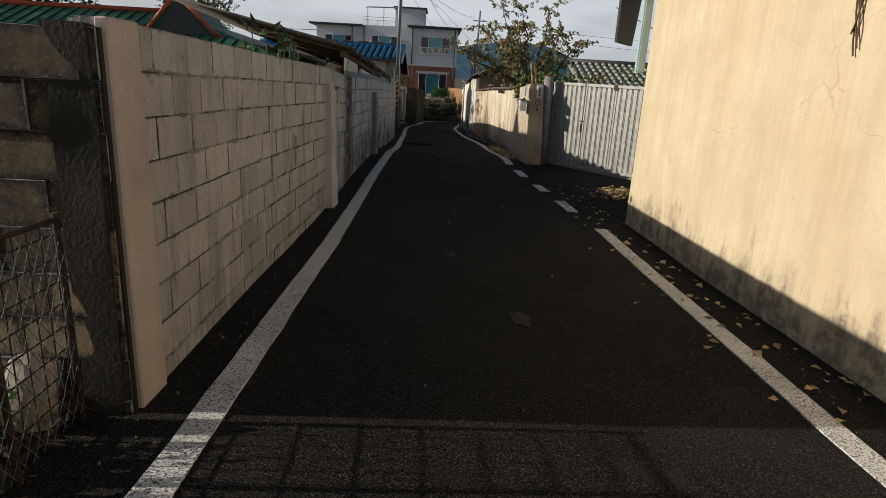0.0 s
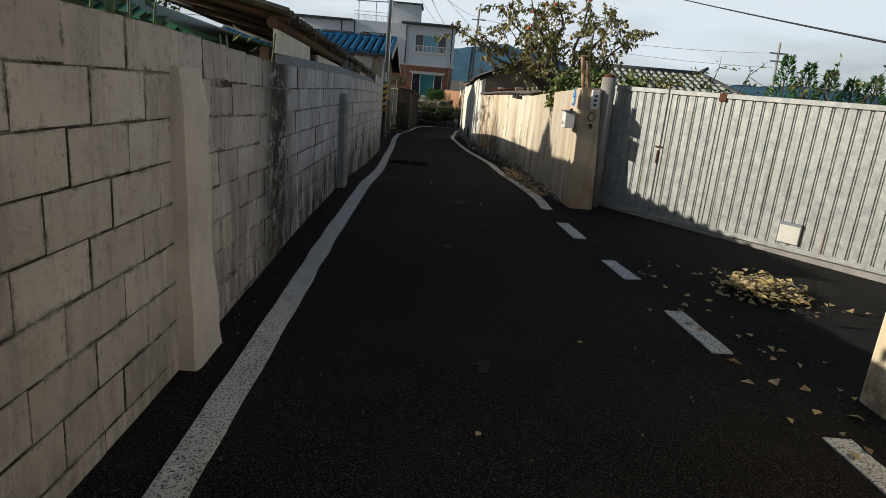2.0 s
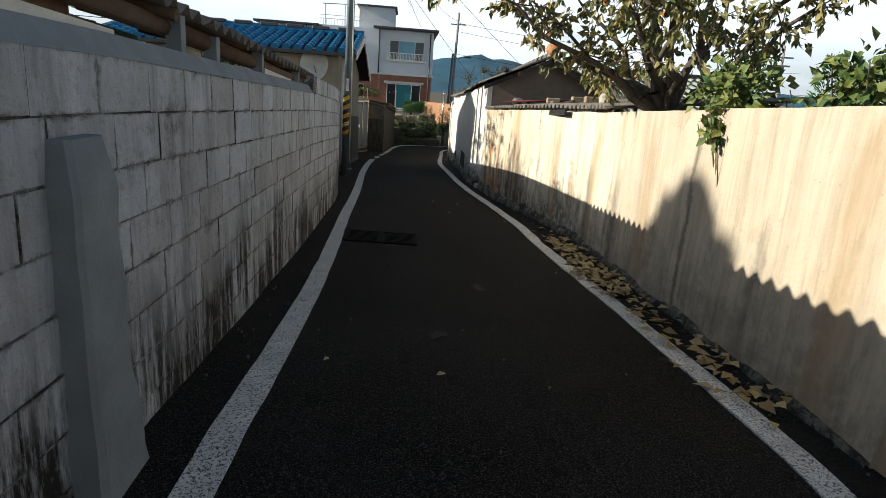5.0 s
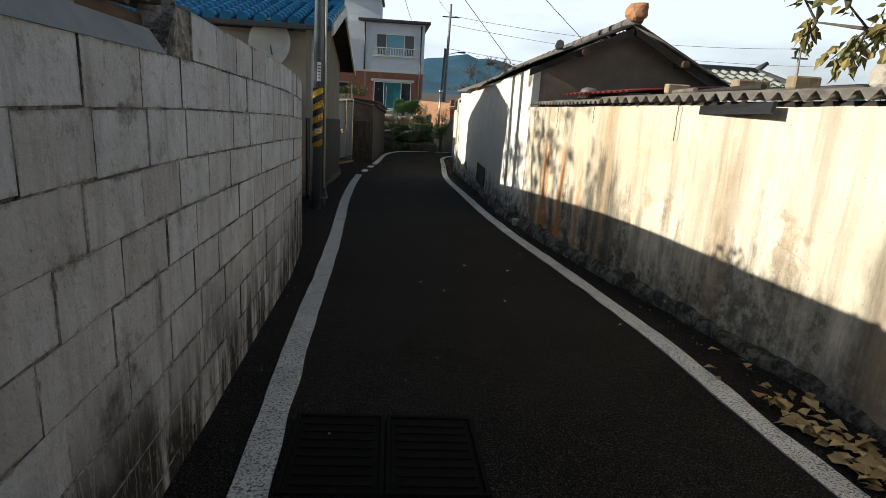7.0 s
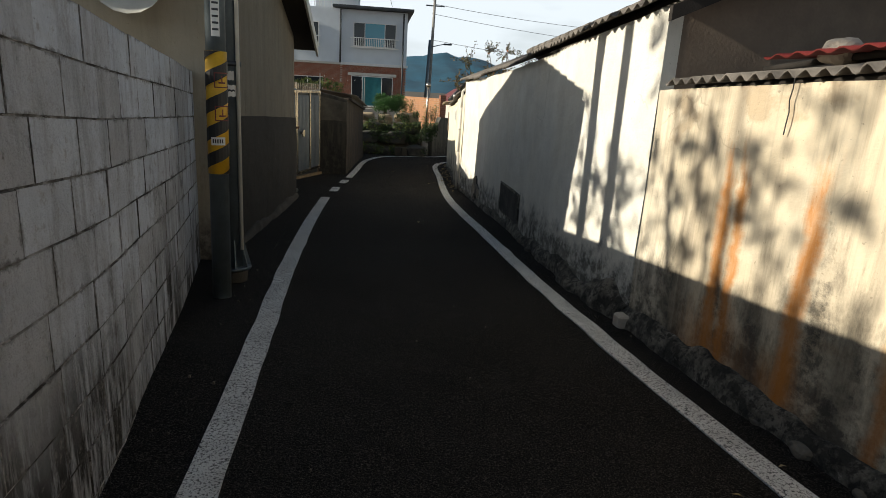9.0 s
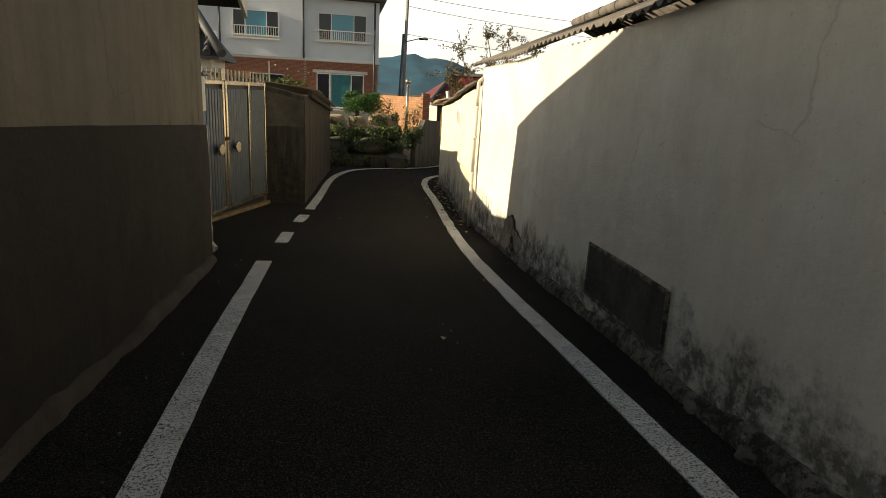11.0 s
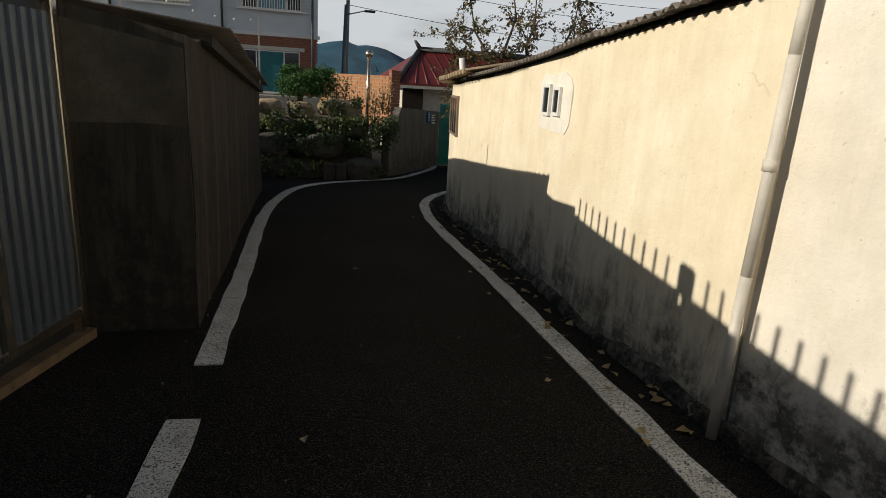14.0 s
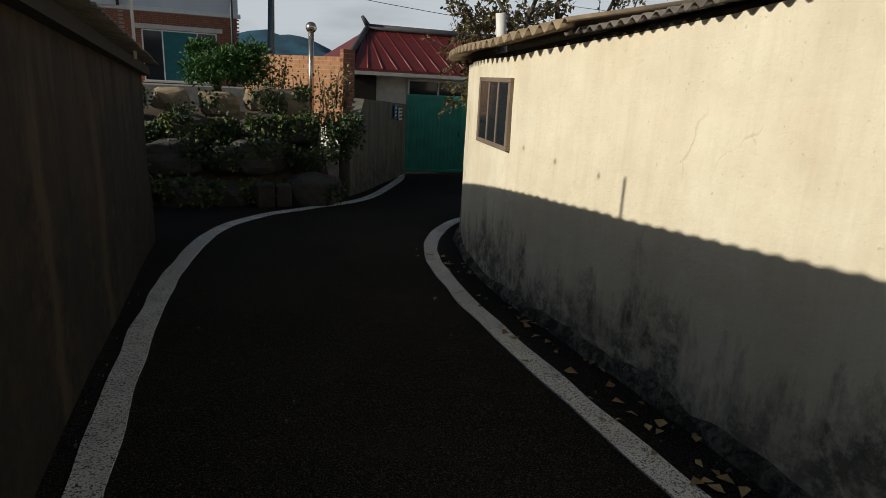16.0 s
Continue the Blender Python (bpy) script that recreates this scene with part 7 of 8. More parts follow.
for k, (y0, mm) in enumerate(((19.3, M_DARKTIMBER), (20.2, M_SLATE), (21.6, M_TIMBER), (22.3, M_DARKTIMBER))):
    bm = bmesh.new()
    cyl(bm, (2.25 - 0.1 * k, y0, 1.36 - 0.035 * k), (2.5 - 0.12 * k, y0 + 1.5, 1.33 - 0.04 * k), 0.025, 0.02, 7)
    tagged(new("timber_pole", mesh_of(bm, "timber_pole", mm)), "rough old timber lying along the shed roof", "timber", "timbers on the shed roof")

for y, ln in ((19.95, 0.34), (21.55, 0.22), (22.62, 0.3)):
    x = float(np.interp(y, [18, 19.5, 21.1, 22.8], [2.15, 2.0, 1.75, 1.55])) - 0.035
    bm = bmesh.new()
    prev = Vector((x, y, RB_TOP(0, y) + 0.03))
    for k in range(5):
        q = Vector((x - 0.004 * (k % 2), y + 0.006 * math.sin(k * 1.9), RB_TOP(0, y) + 0.03 - ln * (k + 1) / 5))
        cyl(bm, prev, q, 0.0035, 0.0035, 5, caps=False)
        prev = q
    tagged(new("wire", mesh_of(bm, "wire", M_ROPE)), "short black wire hanging from the shed eaves", "wire", "wires under the eaves")

# ---- old house on the right ----
oh = thing("house", "old cement house with a sooty gable and thin dark slate roof", "house", at=(3.0, 28, -0.9))
part("gable", wall_mesh(resample([(1.52, 24.03), (4.5, 24.03)], 0.25), lambda x, y: float(np.interp(x, [1.5, 2.9, 4.5], [1.62, 2.24, 1.42])), 0.2, 1, rows=6), M_GABLE, oh, "brown cement gable wall")
part("wall", B((4.3, 24.05, -1.2, 4.5, 33.4, 1.4), (1.65, 33.2, -1.5, 4.5, 33.42, 1.2)), M_GABLE, oh)
RCP = smooth_path(RC_PATH, 0.2)
ext = [Vector((1.49, 23.72))] + RCP + [Vector((1.42, 33.75))]
def roof_z(x, y):
    return RC_TOP(x, max(24.0, y))
part("roof", corr_strip(ext, roof_z, -1, 0.13, 1.45, 0.42, 0.13, 0.018, jag=0.05, drop=0.045), M_SLATE, oh, "thin dark corrugated slate slope over the lane")
part("roof", corrugated((2.88, 23.7, 2.31), (2.88, 33.7, 1.86), (4.75, 23.7, 1.36), (4.75, 33.7, 1.1), 60, 0.018, jag=0.05), M_SLATE, oh)
for k in range(20):
    bm = bmesh.new()
    y = 23.7 + k * 0.5
    cyl(bm, (2.88, y, 2.36 - 0.045 * k * 0.5), (2.88, y + 0.52, 2.36 - 0.045 * (k + 1) * 0.5), 0.08, 0.07, 8)
    part("ridge_tile", bm, M_SLATE, oh)
part("ridge_end", rock_bm((2.86, 23.72, 2.46), 0.16, 0.13, 0.13, 3.3), M_TANBRICK, oh, "crumbling ridge end lump")
bm = bmesh.new()
prism(bm, [(1.36, 23.75, 1.58), (2.86, 23.75, 2.24), (2.86, 23.75, 2.16), (1.36, 23.75, 1.48)], (0, 0.05, 0))
prism(bm, [(2.9, 23.75, 2.24), (4.6, 23.75, 1.38), (4.6, 23.75, 1.26), (2.9, 23.75, 2.14)], (0, 0.05, 0))
part("verge_timber", bm, M_DARKTIMBER, oh, "blackened verge timber")
for x in (2.15, 3.7):
    bm = bmesh.new()
    z = float(np.interp(x, [1.5, 2.9, 4.5], [1.62, 2.24, 1.42])) - 0.05
    cyl(bm, (x, 23.68, z), (x, 24.1, z), 0.055, 0.055, 10)
    part("purlin_end", bm, M_TIMBER, oh)
bm = bmesh.new()
cyl(bm, (1.75, 23.7, 1.95), (1.95, 24.5, 1.98), 0.06, 0.07, 8)
part("hip_tile", bm, M_DARKTILE, oh)
vent = thing("wall_vent", "dark recessed vent opening low in the house wall", "vent", at=(1.42, 28.3, -0.8))
vm = frame_m((1.452, 29.05), (1.427, 27.7))
# flat panel without depth; its dark colour stands for the shaded opening
part("recess", LB(vm, (0.03, -0.020, -0.84, 1.32, 0.01, -0.44)), M_VENTSHADE, vent, "flat panel, stained grey and coloured dark as a shaded recess")
for b in ((0, -0.025, -0.87, 1.35, 0.02, -0.84), (0, -0.025, -0.44, 1.35, 0.02, -0.41), (0, -0.025, -0.84, 0.03, 0.02, -0.44), (1.32, -0.025, -0.84, 1.35, 0.02, -0.44)):
    part("surround", LB(vm, b, bev=0.006), M_HAUNCH, vent)
hm = frame_m((1.47, 31.5), (1.47, 30.5))
bh = thing("broken_patch", "crumbled hole in the render with rubble showing", "damage", at=(1.45, 31.1, -1.0))
# flat black shape paints the shade inside the hole
part("hollow", group(lambda b: [b.faces.new([b.verts.new(hm @ Vector((0.17 + 0.065 * math.cos(a) * (1 + 0.3 * math.sin(3 * a)), -0.044, -1.01 + 0.11 * math.sin(a)))) for a in [k * 0.4189 for k in range(15)]])]), M_BLACK, bh)
for k in range(5):
    part("rubble", rock_bm(hm @ Vector((0.11 + 0.035 * k, -0.05, -1.09 + 0.03 * (k % 3))), 0.035, 0.03, 0.03, k * 2.2), M_PALEROCK if k % 2 else M_RUBBLE, bh)
def patch_outline(grow):
    pts = []
    for j in range(72):
        a = j * 2 * math.pi / 72
        q = 0.92 + 0.30 * noise.noise(Vector((math.cos(a) * 1.5, math.sin(a) * 1.5, 2.0))) + 0.16 * noise.noise(Vector((math.cos(a) * 5, math.sin(a) * 5, 5.0)))
        pts.append((0.06 + (0.44 * q + grow) * math.cos(a), -1.05 + (0.33 * q + grow) * math.sin(a)))
    return [(x, max(z, -1.30)) for x, z in pts]
bmk = bmesh.new()
prism(bmk, [hm @ Vector((x, -0.032, z)) for x, z in patch_outline(0.0045)], hm.to_3x3() @ Vector((0, 0.05, 0)))
part("crack", bmk, M_BLACK, bh, "dark crack round the patch")
bmk = bmesh.new()
prism(bmk, [hm @ Vector((x, -0.037, z)) for x, z in patch_outline(0.0)], hm.to_3x3() @ Vector((0, 0.05, 0)))
part("patch", bmk, M_PATCH, bh, "brownish cement patch")
pipe = thing("downpipe", "white plastic downpipe down the joint of the two walls", "pipe", at=(1.38, 33.45, -1.3))
bm = bmesh.new()
pts = [(1.44, 33.46, 1.02), (1.36, 33.45, 0.95), (1.355, 33.46, 0.6), (1.35, 33.48, -0.4), (1.345, 33.5, ground_z(1.35, 33.5))]
for a, b in zip(pts, pts[1:]):
    cyl(bm, a, b, 0.028, 0.028, 12)
part("pipe", bm, M_OFFWHITE, pipe)
bm = bmesh.new()
cyl(bm, (1.352, 33.47, 0.1), (1.351, 33.472, 0.15), 0.034, 0.034, 12)
part("socket", bm, M_OFFWHITE, pipe)
r = random.Random(77)
for k in range(16):
    y = r.uniform(21.5, 28.5)
    x = float(np.interp(y, [21.1, 22.8, 24.0, 25.2, 26.5, 28.8], [1.75, 1.55, 1.47, 1.38, 1.4, 1.45])) - r.uniform(0.0, 0.1)
    s = r.uniform(0.018, 0.05)
    tagged(new("rubble", mesh_of(rock_bm((x, y, ground_z(x, y) + s * 0.4), s * 1.1, s * 1.3, s * 0.8, k * 1.7), "rubble", M_RUBBLE)), "lump of broken mortar at the wall foot", "rubble", "rubble at the wall foot")
tagged(new("stone_block", mesh_of(B((1.33, 23.85, ground_z(1.4, 23.9) - 0.02, 1.43, 23.98, ground_z(1.4, 23.9) + 0.10), bev=0.015), "stone_block", M_PALEROCK)), "small squared white stone by the wall foot", "stone")
bm = bmesh.new()
cyl(bm, (1.88, 20.35, ground_z(1.9, 20.3) + 0.14), (1.80, 20.3, ground_z(1.8, 20.3) + 0.13), 0.06, 0.06, 12)
tagged(new("drain_pipe", mesh_of(bm, "drain_pipe", M_DARKCONCRETE)), "short drain pipe poking out of the garden wall", "pipe")

def footing(name, path, size, seed, side, label, mtl=M_HAUNCH):
    """A crumbling mortar foot along a wall: height and depth vary from place to place; size(y) scales it."""
    p = resample(path, 0.07)
    bm = bmesh.new()
    rows, n = [], len(p)
    for i in range(n):
        d = (p[min(i + 1, n - 1)] - p[max(i - 1, 0)]).normalized()
        out_v = Vector((d.y, -d.x)) * side
        k = size(p[i].y)
        y = p[i].y
        h = max(0.02, k * (0.16 + 0.14 * noise.noise(Vector((y * 1.3, seed, 0))) + 0.06 * noise.noise(Vector((y * 4.5, seed, 3)))))
        w = max(0.012, k * (0.075 + 0.06 * noise.noise(Vector((y * 1.7, seed, 7))) + 0.03 * noise.noise(Vector((y * 6.0, seed, 9)))))
        g = ground_z(p[i].x, y)
        row = []
        for j, (a, b) in enumerate(((1.08, -0.12), (1.0, 0.10), (0.95, 0.38), (0.72, 0.66), (0.42, 0.86), (0.12, 1.0), (-0.5, 1.02))):
            e = 0.012 * noise.noise(Vector((y * 7, j * 1.9, seed)))
            q = p[i] + out_v * (w * a + e + (0.016 if j < 6 else -0.02))
            row.append(bm.verts.new((q.x, q.y, g + h * b + (e if j else 0))))
        rows.append(row)
    for r0, r1 in zip(rows, rows[1:]):
        for j in range(6):
            bm.faces.new((r0[j], r0[j + 1], r1[j + 1], r1[j])).smooth = True
    bmesh.ops.recalc_face_normals(bm, faces=bm.faces[:])
    return structure(name, bm, mtl, label, "wall foot")


footing("wall_foot_garden", RBP, lambda y: float(np.interp(y, [12, 17, 20, 24], [0.25, 0.5, 0.8, 1.0])), 1.0, -1, "crumbling mottled mortar foot of the garden wall")
footing("wall_foot_house", RCP, lambda y: float(np.interp(y, [24, 24.3, 25.4, 25.7, 28, 33.5], [0.9, 1.25, 1.3, 0.8, 0.7, 0.4])), 2.0, -1, "bulging mottled mortar foot of the old house wall")
footing("wall_foot_outhouse", smooth_path(RE_PATH, 0.2), lambda y: 0.5, 3.0, -1, "thin crumbling mortar foot of the outhouse wall")
footing("wall_foot_left", smooth_path([(-2.145, 25.62), (-2.035, 28.5), (-2.005, 30.79)], 0.2), lambda y: 0.5, 4.0, 1, "dark crumbling foot of the roughcast plinth", M_DARKCONCRETE)

# ---- outhouse ----
REP = smooth_path(RE_PATH, 0.2)
out = thing("outhouse_roof", "corrugated slate roof of the outhouse with a wavy edge", "roof", at=(2.6, 38, 0.6))
part("roof", corr_strip([p for p in REP if p.y < 39.2], RE_TOP, -1, 0.12, 2.4, 0.16, 0.10, 0.016, jag=0.03, drop=0.05), M_SLATE, out)
part("roof", corr_strip([p for p in REP if p.y >= 38.8], RE_TOP, -1, 0.24, 2.0, 0.2, 0.15, 0.03, jag=0.03, drop=0.085), M_TANSHEET, out, "newer tan corrugated end sheets")
part("wall_plate", group(lambda b: [cyl(b, (p.x + 0.02, p.y, RE_TOP(0, p.y) + 0.012), (q.x + 0.02, q.y, RE_TOP(0, q.y) + 0.012), 0.025, 0.025, 6) for p, q in zip(REP[0:40:4], REP[4:44:4])]), M_DARKTIMBER, out)
bm = bmesh.new()
cyl(bm, (2.22, 40.9, 0.45), (2.16, 40.88, 0.84), 0.05, 0.048, 10)
tagged(new("flue_pipe", mesh_of(bm, "flue_pipe", M_WHITEPAINT)), "short white flue pipe on the outhouse roof", "pipe")


def wall_point(path, y):
    ys = [p.y for p in path]
    return float(np.interp(y, ys, [p.x for p in path]))


M_DAUB = simple("limewash_daub", (0.84, 0.81, 0.72), 0.9, vary=0.18, scale=5, grain=40, relief=0.4)
sw = thing("window", "small white-framed window of two unequal dark panes", "window", at=(1.65, 36.3, 0.2))
wm = frame_m((wall_point(REP, 36.62), 36.62), (wall_point(REP, 35.95), 35.95))
part("surround", group(lambda b: prism(b, [wm @ Vector((0.30 + (0.42 + 0.035 * noise.noise(Vector((math.cos(a) * 2, math.sin(a) * 2, 4)))) * math.copysign(abs(math.cos(a)) ** 0.4, math.cos(a)), -0.007, 0.30 + (0.25 + 0.03 * noise.noise(Vector((math.cos(a) * 3, math.sin(a) * 3, 9)))) * math.copysign(abs(math.sin(a)) ** 0.4, math.sin(a)))) for a in [j * 0.1309 for j in range(48)]], wm.to_3x3() @ Vector((0, 0.06, 0)))), M_DAUB, sw, "roughly daubed white paint round the window")
for x0, x1, z0, z1 in ((0.06, 0.20, 0.21, 0.43), (0.34, 0.46, 0.22, 0.41)):
    fr = part("frame", LB(wm, (x0 - 0.03, -0.034, z0 - 0.03, x1 + 0.03, -0.01, z0), (x0 - 0.03, -0.034, z1, x1 + 0.03, -0.01, z1 + 0.03), (x0 - 0.03, -0.034, z0, x0, -0.01, z1), (x1, -0.034, z0, x1 + 0.03, -0.01, z1)), M_WHITEPAINT, sw)
    part("pane", LB(wm, (x0, -0.024, z0, x1, -0.018, z1)), M_DARKPANE, fr)
bw = thing("window", "dark wooden shuttered window near the wall corner", "window", at=(2.0, 40.5, -0.3))
ym0, ym1 = 41.02, 40.05
wm = frame_m((wall_point(REP, ym0) - 0.0, ym0), (wall_point(REP, ym1), ym1))
wl_ = math.hypot(ym0 - ym1, wall_point(REP, ym0) - wall_point(REP, ym1))
for b in ((0.02, -0.035, -0.34, wl_ - 0.02, 0.06, -0.30), (0.02, -0.035, 0.22, wl_ - 0.02, 0.06, 0.26), (0.02, -0.035, -0.30, 0.07, 0.06, 0.22), (wl_ - 0.07, -0.035, -0.30, wl_ - 0.02, 0.06, 0.22)):
    part("frame", LB(wm, b, bev=0.005), M_GABLE, bw)
for k in range(3):
    w3 = (wl_ - 0.14) / 3
    part("pane", LB(wm, (0.07 + k * w3 + 0.02, -0.026, -0.30, 0.07 + (k + 1) * w3 - 0.02, 0.06, 0.22)), M_DARKPANE, bw)
    if k:
        part("mullion", LB(wm, (0.07 + k * w3 - 0.02, -0.032, -0.30, 0.07 + k * w3 + 0.02, 0.06, 0.22)), M_GABLE, bw)
M_DULLLEAF = leaf_mat("dull_autumn_leaf", (0.035, 0.05, 0.014), (0.15, 0.095, 0.03))
foliage_tree("bare_tree", "twiggy persimmon tree losing its leaves behind the outhouse", (4.0, 43.0, -1.6),
             [(2.4, 42.6, 1.3), (2.9, 43.0, 2.1), (3.6, 42.7, 2.5), (4.4, 43.3, 2.5), (5.2, 43.0, 2.2), (3.2, 43.4, 0.9), (5.6, 43.2, 1.6), (2.7, 42.8, 0.5)],
             0.09, 9000, 0.07, M_DULLLEAF, 51, droop=0.3, fruit=9, spread=0.30, twigs=12, wide=0.3)

# ---- far poles, cables, mountains ----
for x, y, h, lab in ((4.25, 75.0, 9.2, "tall concrete utility pole behind the bend"), (3.7, 72.0, 5.0, "slim steel street lamp pole behind the bend")):
    p = thing("utility_pole", lab, "pole", at=(x, y, -3))
    bm = bmesh.new()
    cyl(bm, (x, y, -3), (x + 0.25, y, h), 0.17, 0.11, 10)
    part("shaft", bm, M_CONCRETE if h > 6 else M_STEEL, p)
    if h > 6:
        part("cross_arm", B((x - 0.5, y - 0.05, h - 1.2, x + 1.1, y + 0.05, h - 1.1)), M_DARKMETAL, p)
    else:
        bm = bmesh.new()
        cyl(bm, (x + 0.2, y, 4.4), (x + 1.5, y, 4.75), 0.04, 0.03, 8)
        part("arm", bm, M_STEEL, p)
        part("lamp_head", B((x + 1.4, y - 0.12, 4.66, x + 2.1, y + 0.12, 4.8), bev=0.04), M_DARKMETAL, p)
lat = thing("utility_pole", "distant thin utility pole with cross arms", "pole", at=(36.8, 70, -3))
bm = bmesh.new()
cyl(bm, (37, 70, -3), (36.5, 70, 8), 0.16, 0.12, 8)
part("shaft", bm, M_CONCRETE, lat)
part("cross_arm", B((35.6, 69.9, 6.8, 37.6, 70.1, 6.95), (35.8, 69.9, 6.0, 37.4, 70.1, 6.15)), M_CONCRETE, lat)
cable("cable", [(4.4, 75, 8.2), (36.5, 70, 6.9)], 0.018, 0.8)
cable("cable", [(4.3, 75, 7.4), (40, 72, 5.6)], 0.018, 0.8)
cable("cable", [(4.2, 72, 5.0), (40, 66, 3.4)], 0.018, 0.8)
cable("cable", [(-1.7, 24.4, 5.4), (4.4, 75, 8.4)], 0.012, 0.5)
cable("cable", [(-1.7, 24.4, 5.0), (1.15, 24.2, 1.66)], 0.005, 0.05)
cable("cable", [(-1.7, 24.4, 5.6), (2.2, 24.2, 2.1)], 0.005, 0.05)
cable("cable", [(-0.4, 66, 8.3), (-1.7, 24.8, 6.2)], 0.015, 0.3)
cable("cable", [(0.6, 66, 6.6), (-1.7, 24.8, 6.4)], 0.015, 0.3)
cable("cable", [(6.0, 21.0, 4.2), (4.2, 8.0, 1.95)], 0.012, 0.02)
cable("cable", [(-13, 66, 5.5), (-60, 60, 6.5)], 0.03, 0.6)


def mountain(name, y, knots, color_mat, seed, label):
    bm = bmesh.new()
    xs = np.linspace(knots[0][0], knots[-1][0], 220)
    prev = None
    for x in xs:
        h = float(np.interp(x, [k[0] for k in knots], [k[1] for k in knots]))
        row = []
        for j in range(9):
            t = j / 8
            rough_h = 16 * noise.noise(Vector((x * 0.016, j * 0.7, seed))) * (0.25 + math.sin(math.pi * t)) + 5.0 * noise.noise(Vector((x * 0.05, j * 1.3, seed)))
            row.append(bm.verts.new((x + 14 * noise.noise(Vector((x * 0.02, j, seed + 5))), y - 700 * (1 - t), -20 + (h + 20) * t ** 1.2 + (rough_h if j else 0))))
        if prev:
            for j in range(8):
                bm.faces.new((prev[j], row[j], row[j + 1], prev[j + 1])).smooth = True
        prev = row
    ob = new(name, mesh_of(bm, name, color_mat))
    return tagged(ob, label, "mountain", kind="structure")


# distance haze is put into the hill's blue base colour
M_HILL = simple("haze_tinted_forest_hill", (0.02, 0.10, 0.165), 1.0, vary=0.45, scale=0.012, grain=0.08, relief=0.0)
mountain("backdrop_mountain", 2000, [(-2600, 40), (-1500, 90), (-800, 60), (-300, 95), (0, 85), (90, 96), (150, 104), (218, 122), (255, 108), (310, 114), (372, 98), (411, 80), (480, 35), (560, 20), (800, 40), (1200, 70), (1800, 50), (2600, 90)], M_HILL, 2.0, "wooded mountain ridge tinted with blue distance haze behind the village")

# ---- road things: drain covers, fallen leaves, grit ----
for k, x0 in enumerate((-1.08, -0.62)):
    dc = thing("drain_cover", "dark cast iron drain cover set in the asphalt", "drain cover", "drain covers", at=(x0 + 0.22, 17.13, ground_z(x0, 17.1)))
    sl = (ground_z(0, 17.5) - ground_z(0, 16.8)) / 0.7
    dm = Matrix.Translation((x0, 16.79, ground_z(x0, 16.79) + 0.006)) @ Matrix(((1, 0, 0, 0), (0, 1, 0, 0), (-0.0175, sl, 1, 0), (0, 0, 0, 1)))
    for b in ((0, 0, -0.02, 0.45, 0.02, 0.012), (0, 0.67, -0.02, 0.45, 0.69, 0.012), (0, 0.02, -0.02, 0.02, 0.67, 0.012), (0.43, 0.02, -0.02, 0.45, 0.67, 0.012)):
        part("rim", LB(dm, b), M_IRON, dc)
    part("lid", LB(dm, (0.024, 0.024, -0.02, 0.426, 0.666, 0.004)), M_IRON, dc)
    for j in range(8):
        part("tread_bar", LB(dm, (0.05, 0.06 + j * 0.075, 0.0045, 0.40, 0.09 + j * 0.075, 0.010)), M_IRON, dc)


def flat_leaf(bm, r, x, y, size, lift=0.0):
    a = r.uniform(0, 6.283)
    z = ground_z(x, y) + 0.014 + lift
    d = Vector((math.cos(a), math.sin(a), r.uniform(-0.05, 0.25)))
    leaf(bm, Vector((x, y, z)), d, Vector((r.uniform(-0.5, 0.5), r.uniform(-0.5, 0.5), 1)), size, r.uniform(0.28, 0.42))


def litter(name, label, mm, seed, count, where, size, lift=0.0):
    r = random.Random(seed)
    bm = bmesh.new()
    for k in range(count):
        x, y = where(r)
        flat_leaf(bm, r, x, y, size * r.uniform(0.6, 1.3), r.uniform(0, lift))
    return tagged(new(name, mesh_of(bm, name, mm)), label, "leaves", kind="stuff")


def along_wall(r):
    y = r.choice((r.gauss(17.3, 0.55), r.gauss(16.4, 0.6), r.gauss(15.6, 0.5), r.uniform(12.3, 16.0)))
    return float(np.interp(y, [11, 14, 17, 18.5, 20], [1.62, 1.68, 1.78, 1.72, 1.55])) + r.gauss(0, 0.10), y


litter("leaf_litter", "drift of curled brown leaves along the painted line", M_DRYLEAF, 3, 400, along_wall, 0.10, 0.05)
litter("leaf_litter", "pale yellow leaves mixed through the drift", M_YELLOWLEAF, 4, 90, along_wall, 0.09, 0.06)
litter("leaf_pile", "swept heap of pale dry leaves before the sheet gate", M_YELLOWLEAF, 5, 420, lambda r: (r.gauss(3.0, 0.17), r.gauss(8.32, 0.13)), 0.066, 0.12)
litter("leaf_pile", "brown leaves at the edge of the swept heap", M_DRYLEAF, 6, 120, lambda r: (r.gauss(3.05, 0.3), r.gauss(8.25, 0.25)), 0.08, 0.03)
litter("fallen_leaves", "scattered yellow fallen leaves on the asphalt", M_YELLOWLEAF, 7, 70, lambda r: (lambda y: (2.2 + r.gauss(0.02, 0.26), y))(r.uniform(0.0, 8.2)), 0.075)
litter("fallen_leaves", "scattered brown fallen leaves on the asphalt", M_DRYLEAF, 8, 60, lambda r: (lambda y: (2.15 + r.gauss(0.05, 0.25), y))(r.uniform(0.2, 9.0)), 0.075)
litter("fallen_leaves", "scattered pale fallen leaves along the lower line", M_DRYLEAF, 9, 140, lambda r: (lambda y: (float(np.interp(y, [30, 34, 38, 41], [1.05, 1.25, 1.5, 1.8])) + r.gauss(0.05, 0.16), y))(r.uniform(33.5, 41.5)), 0.07)
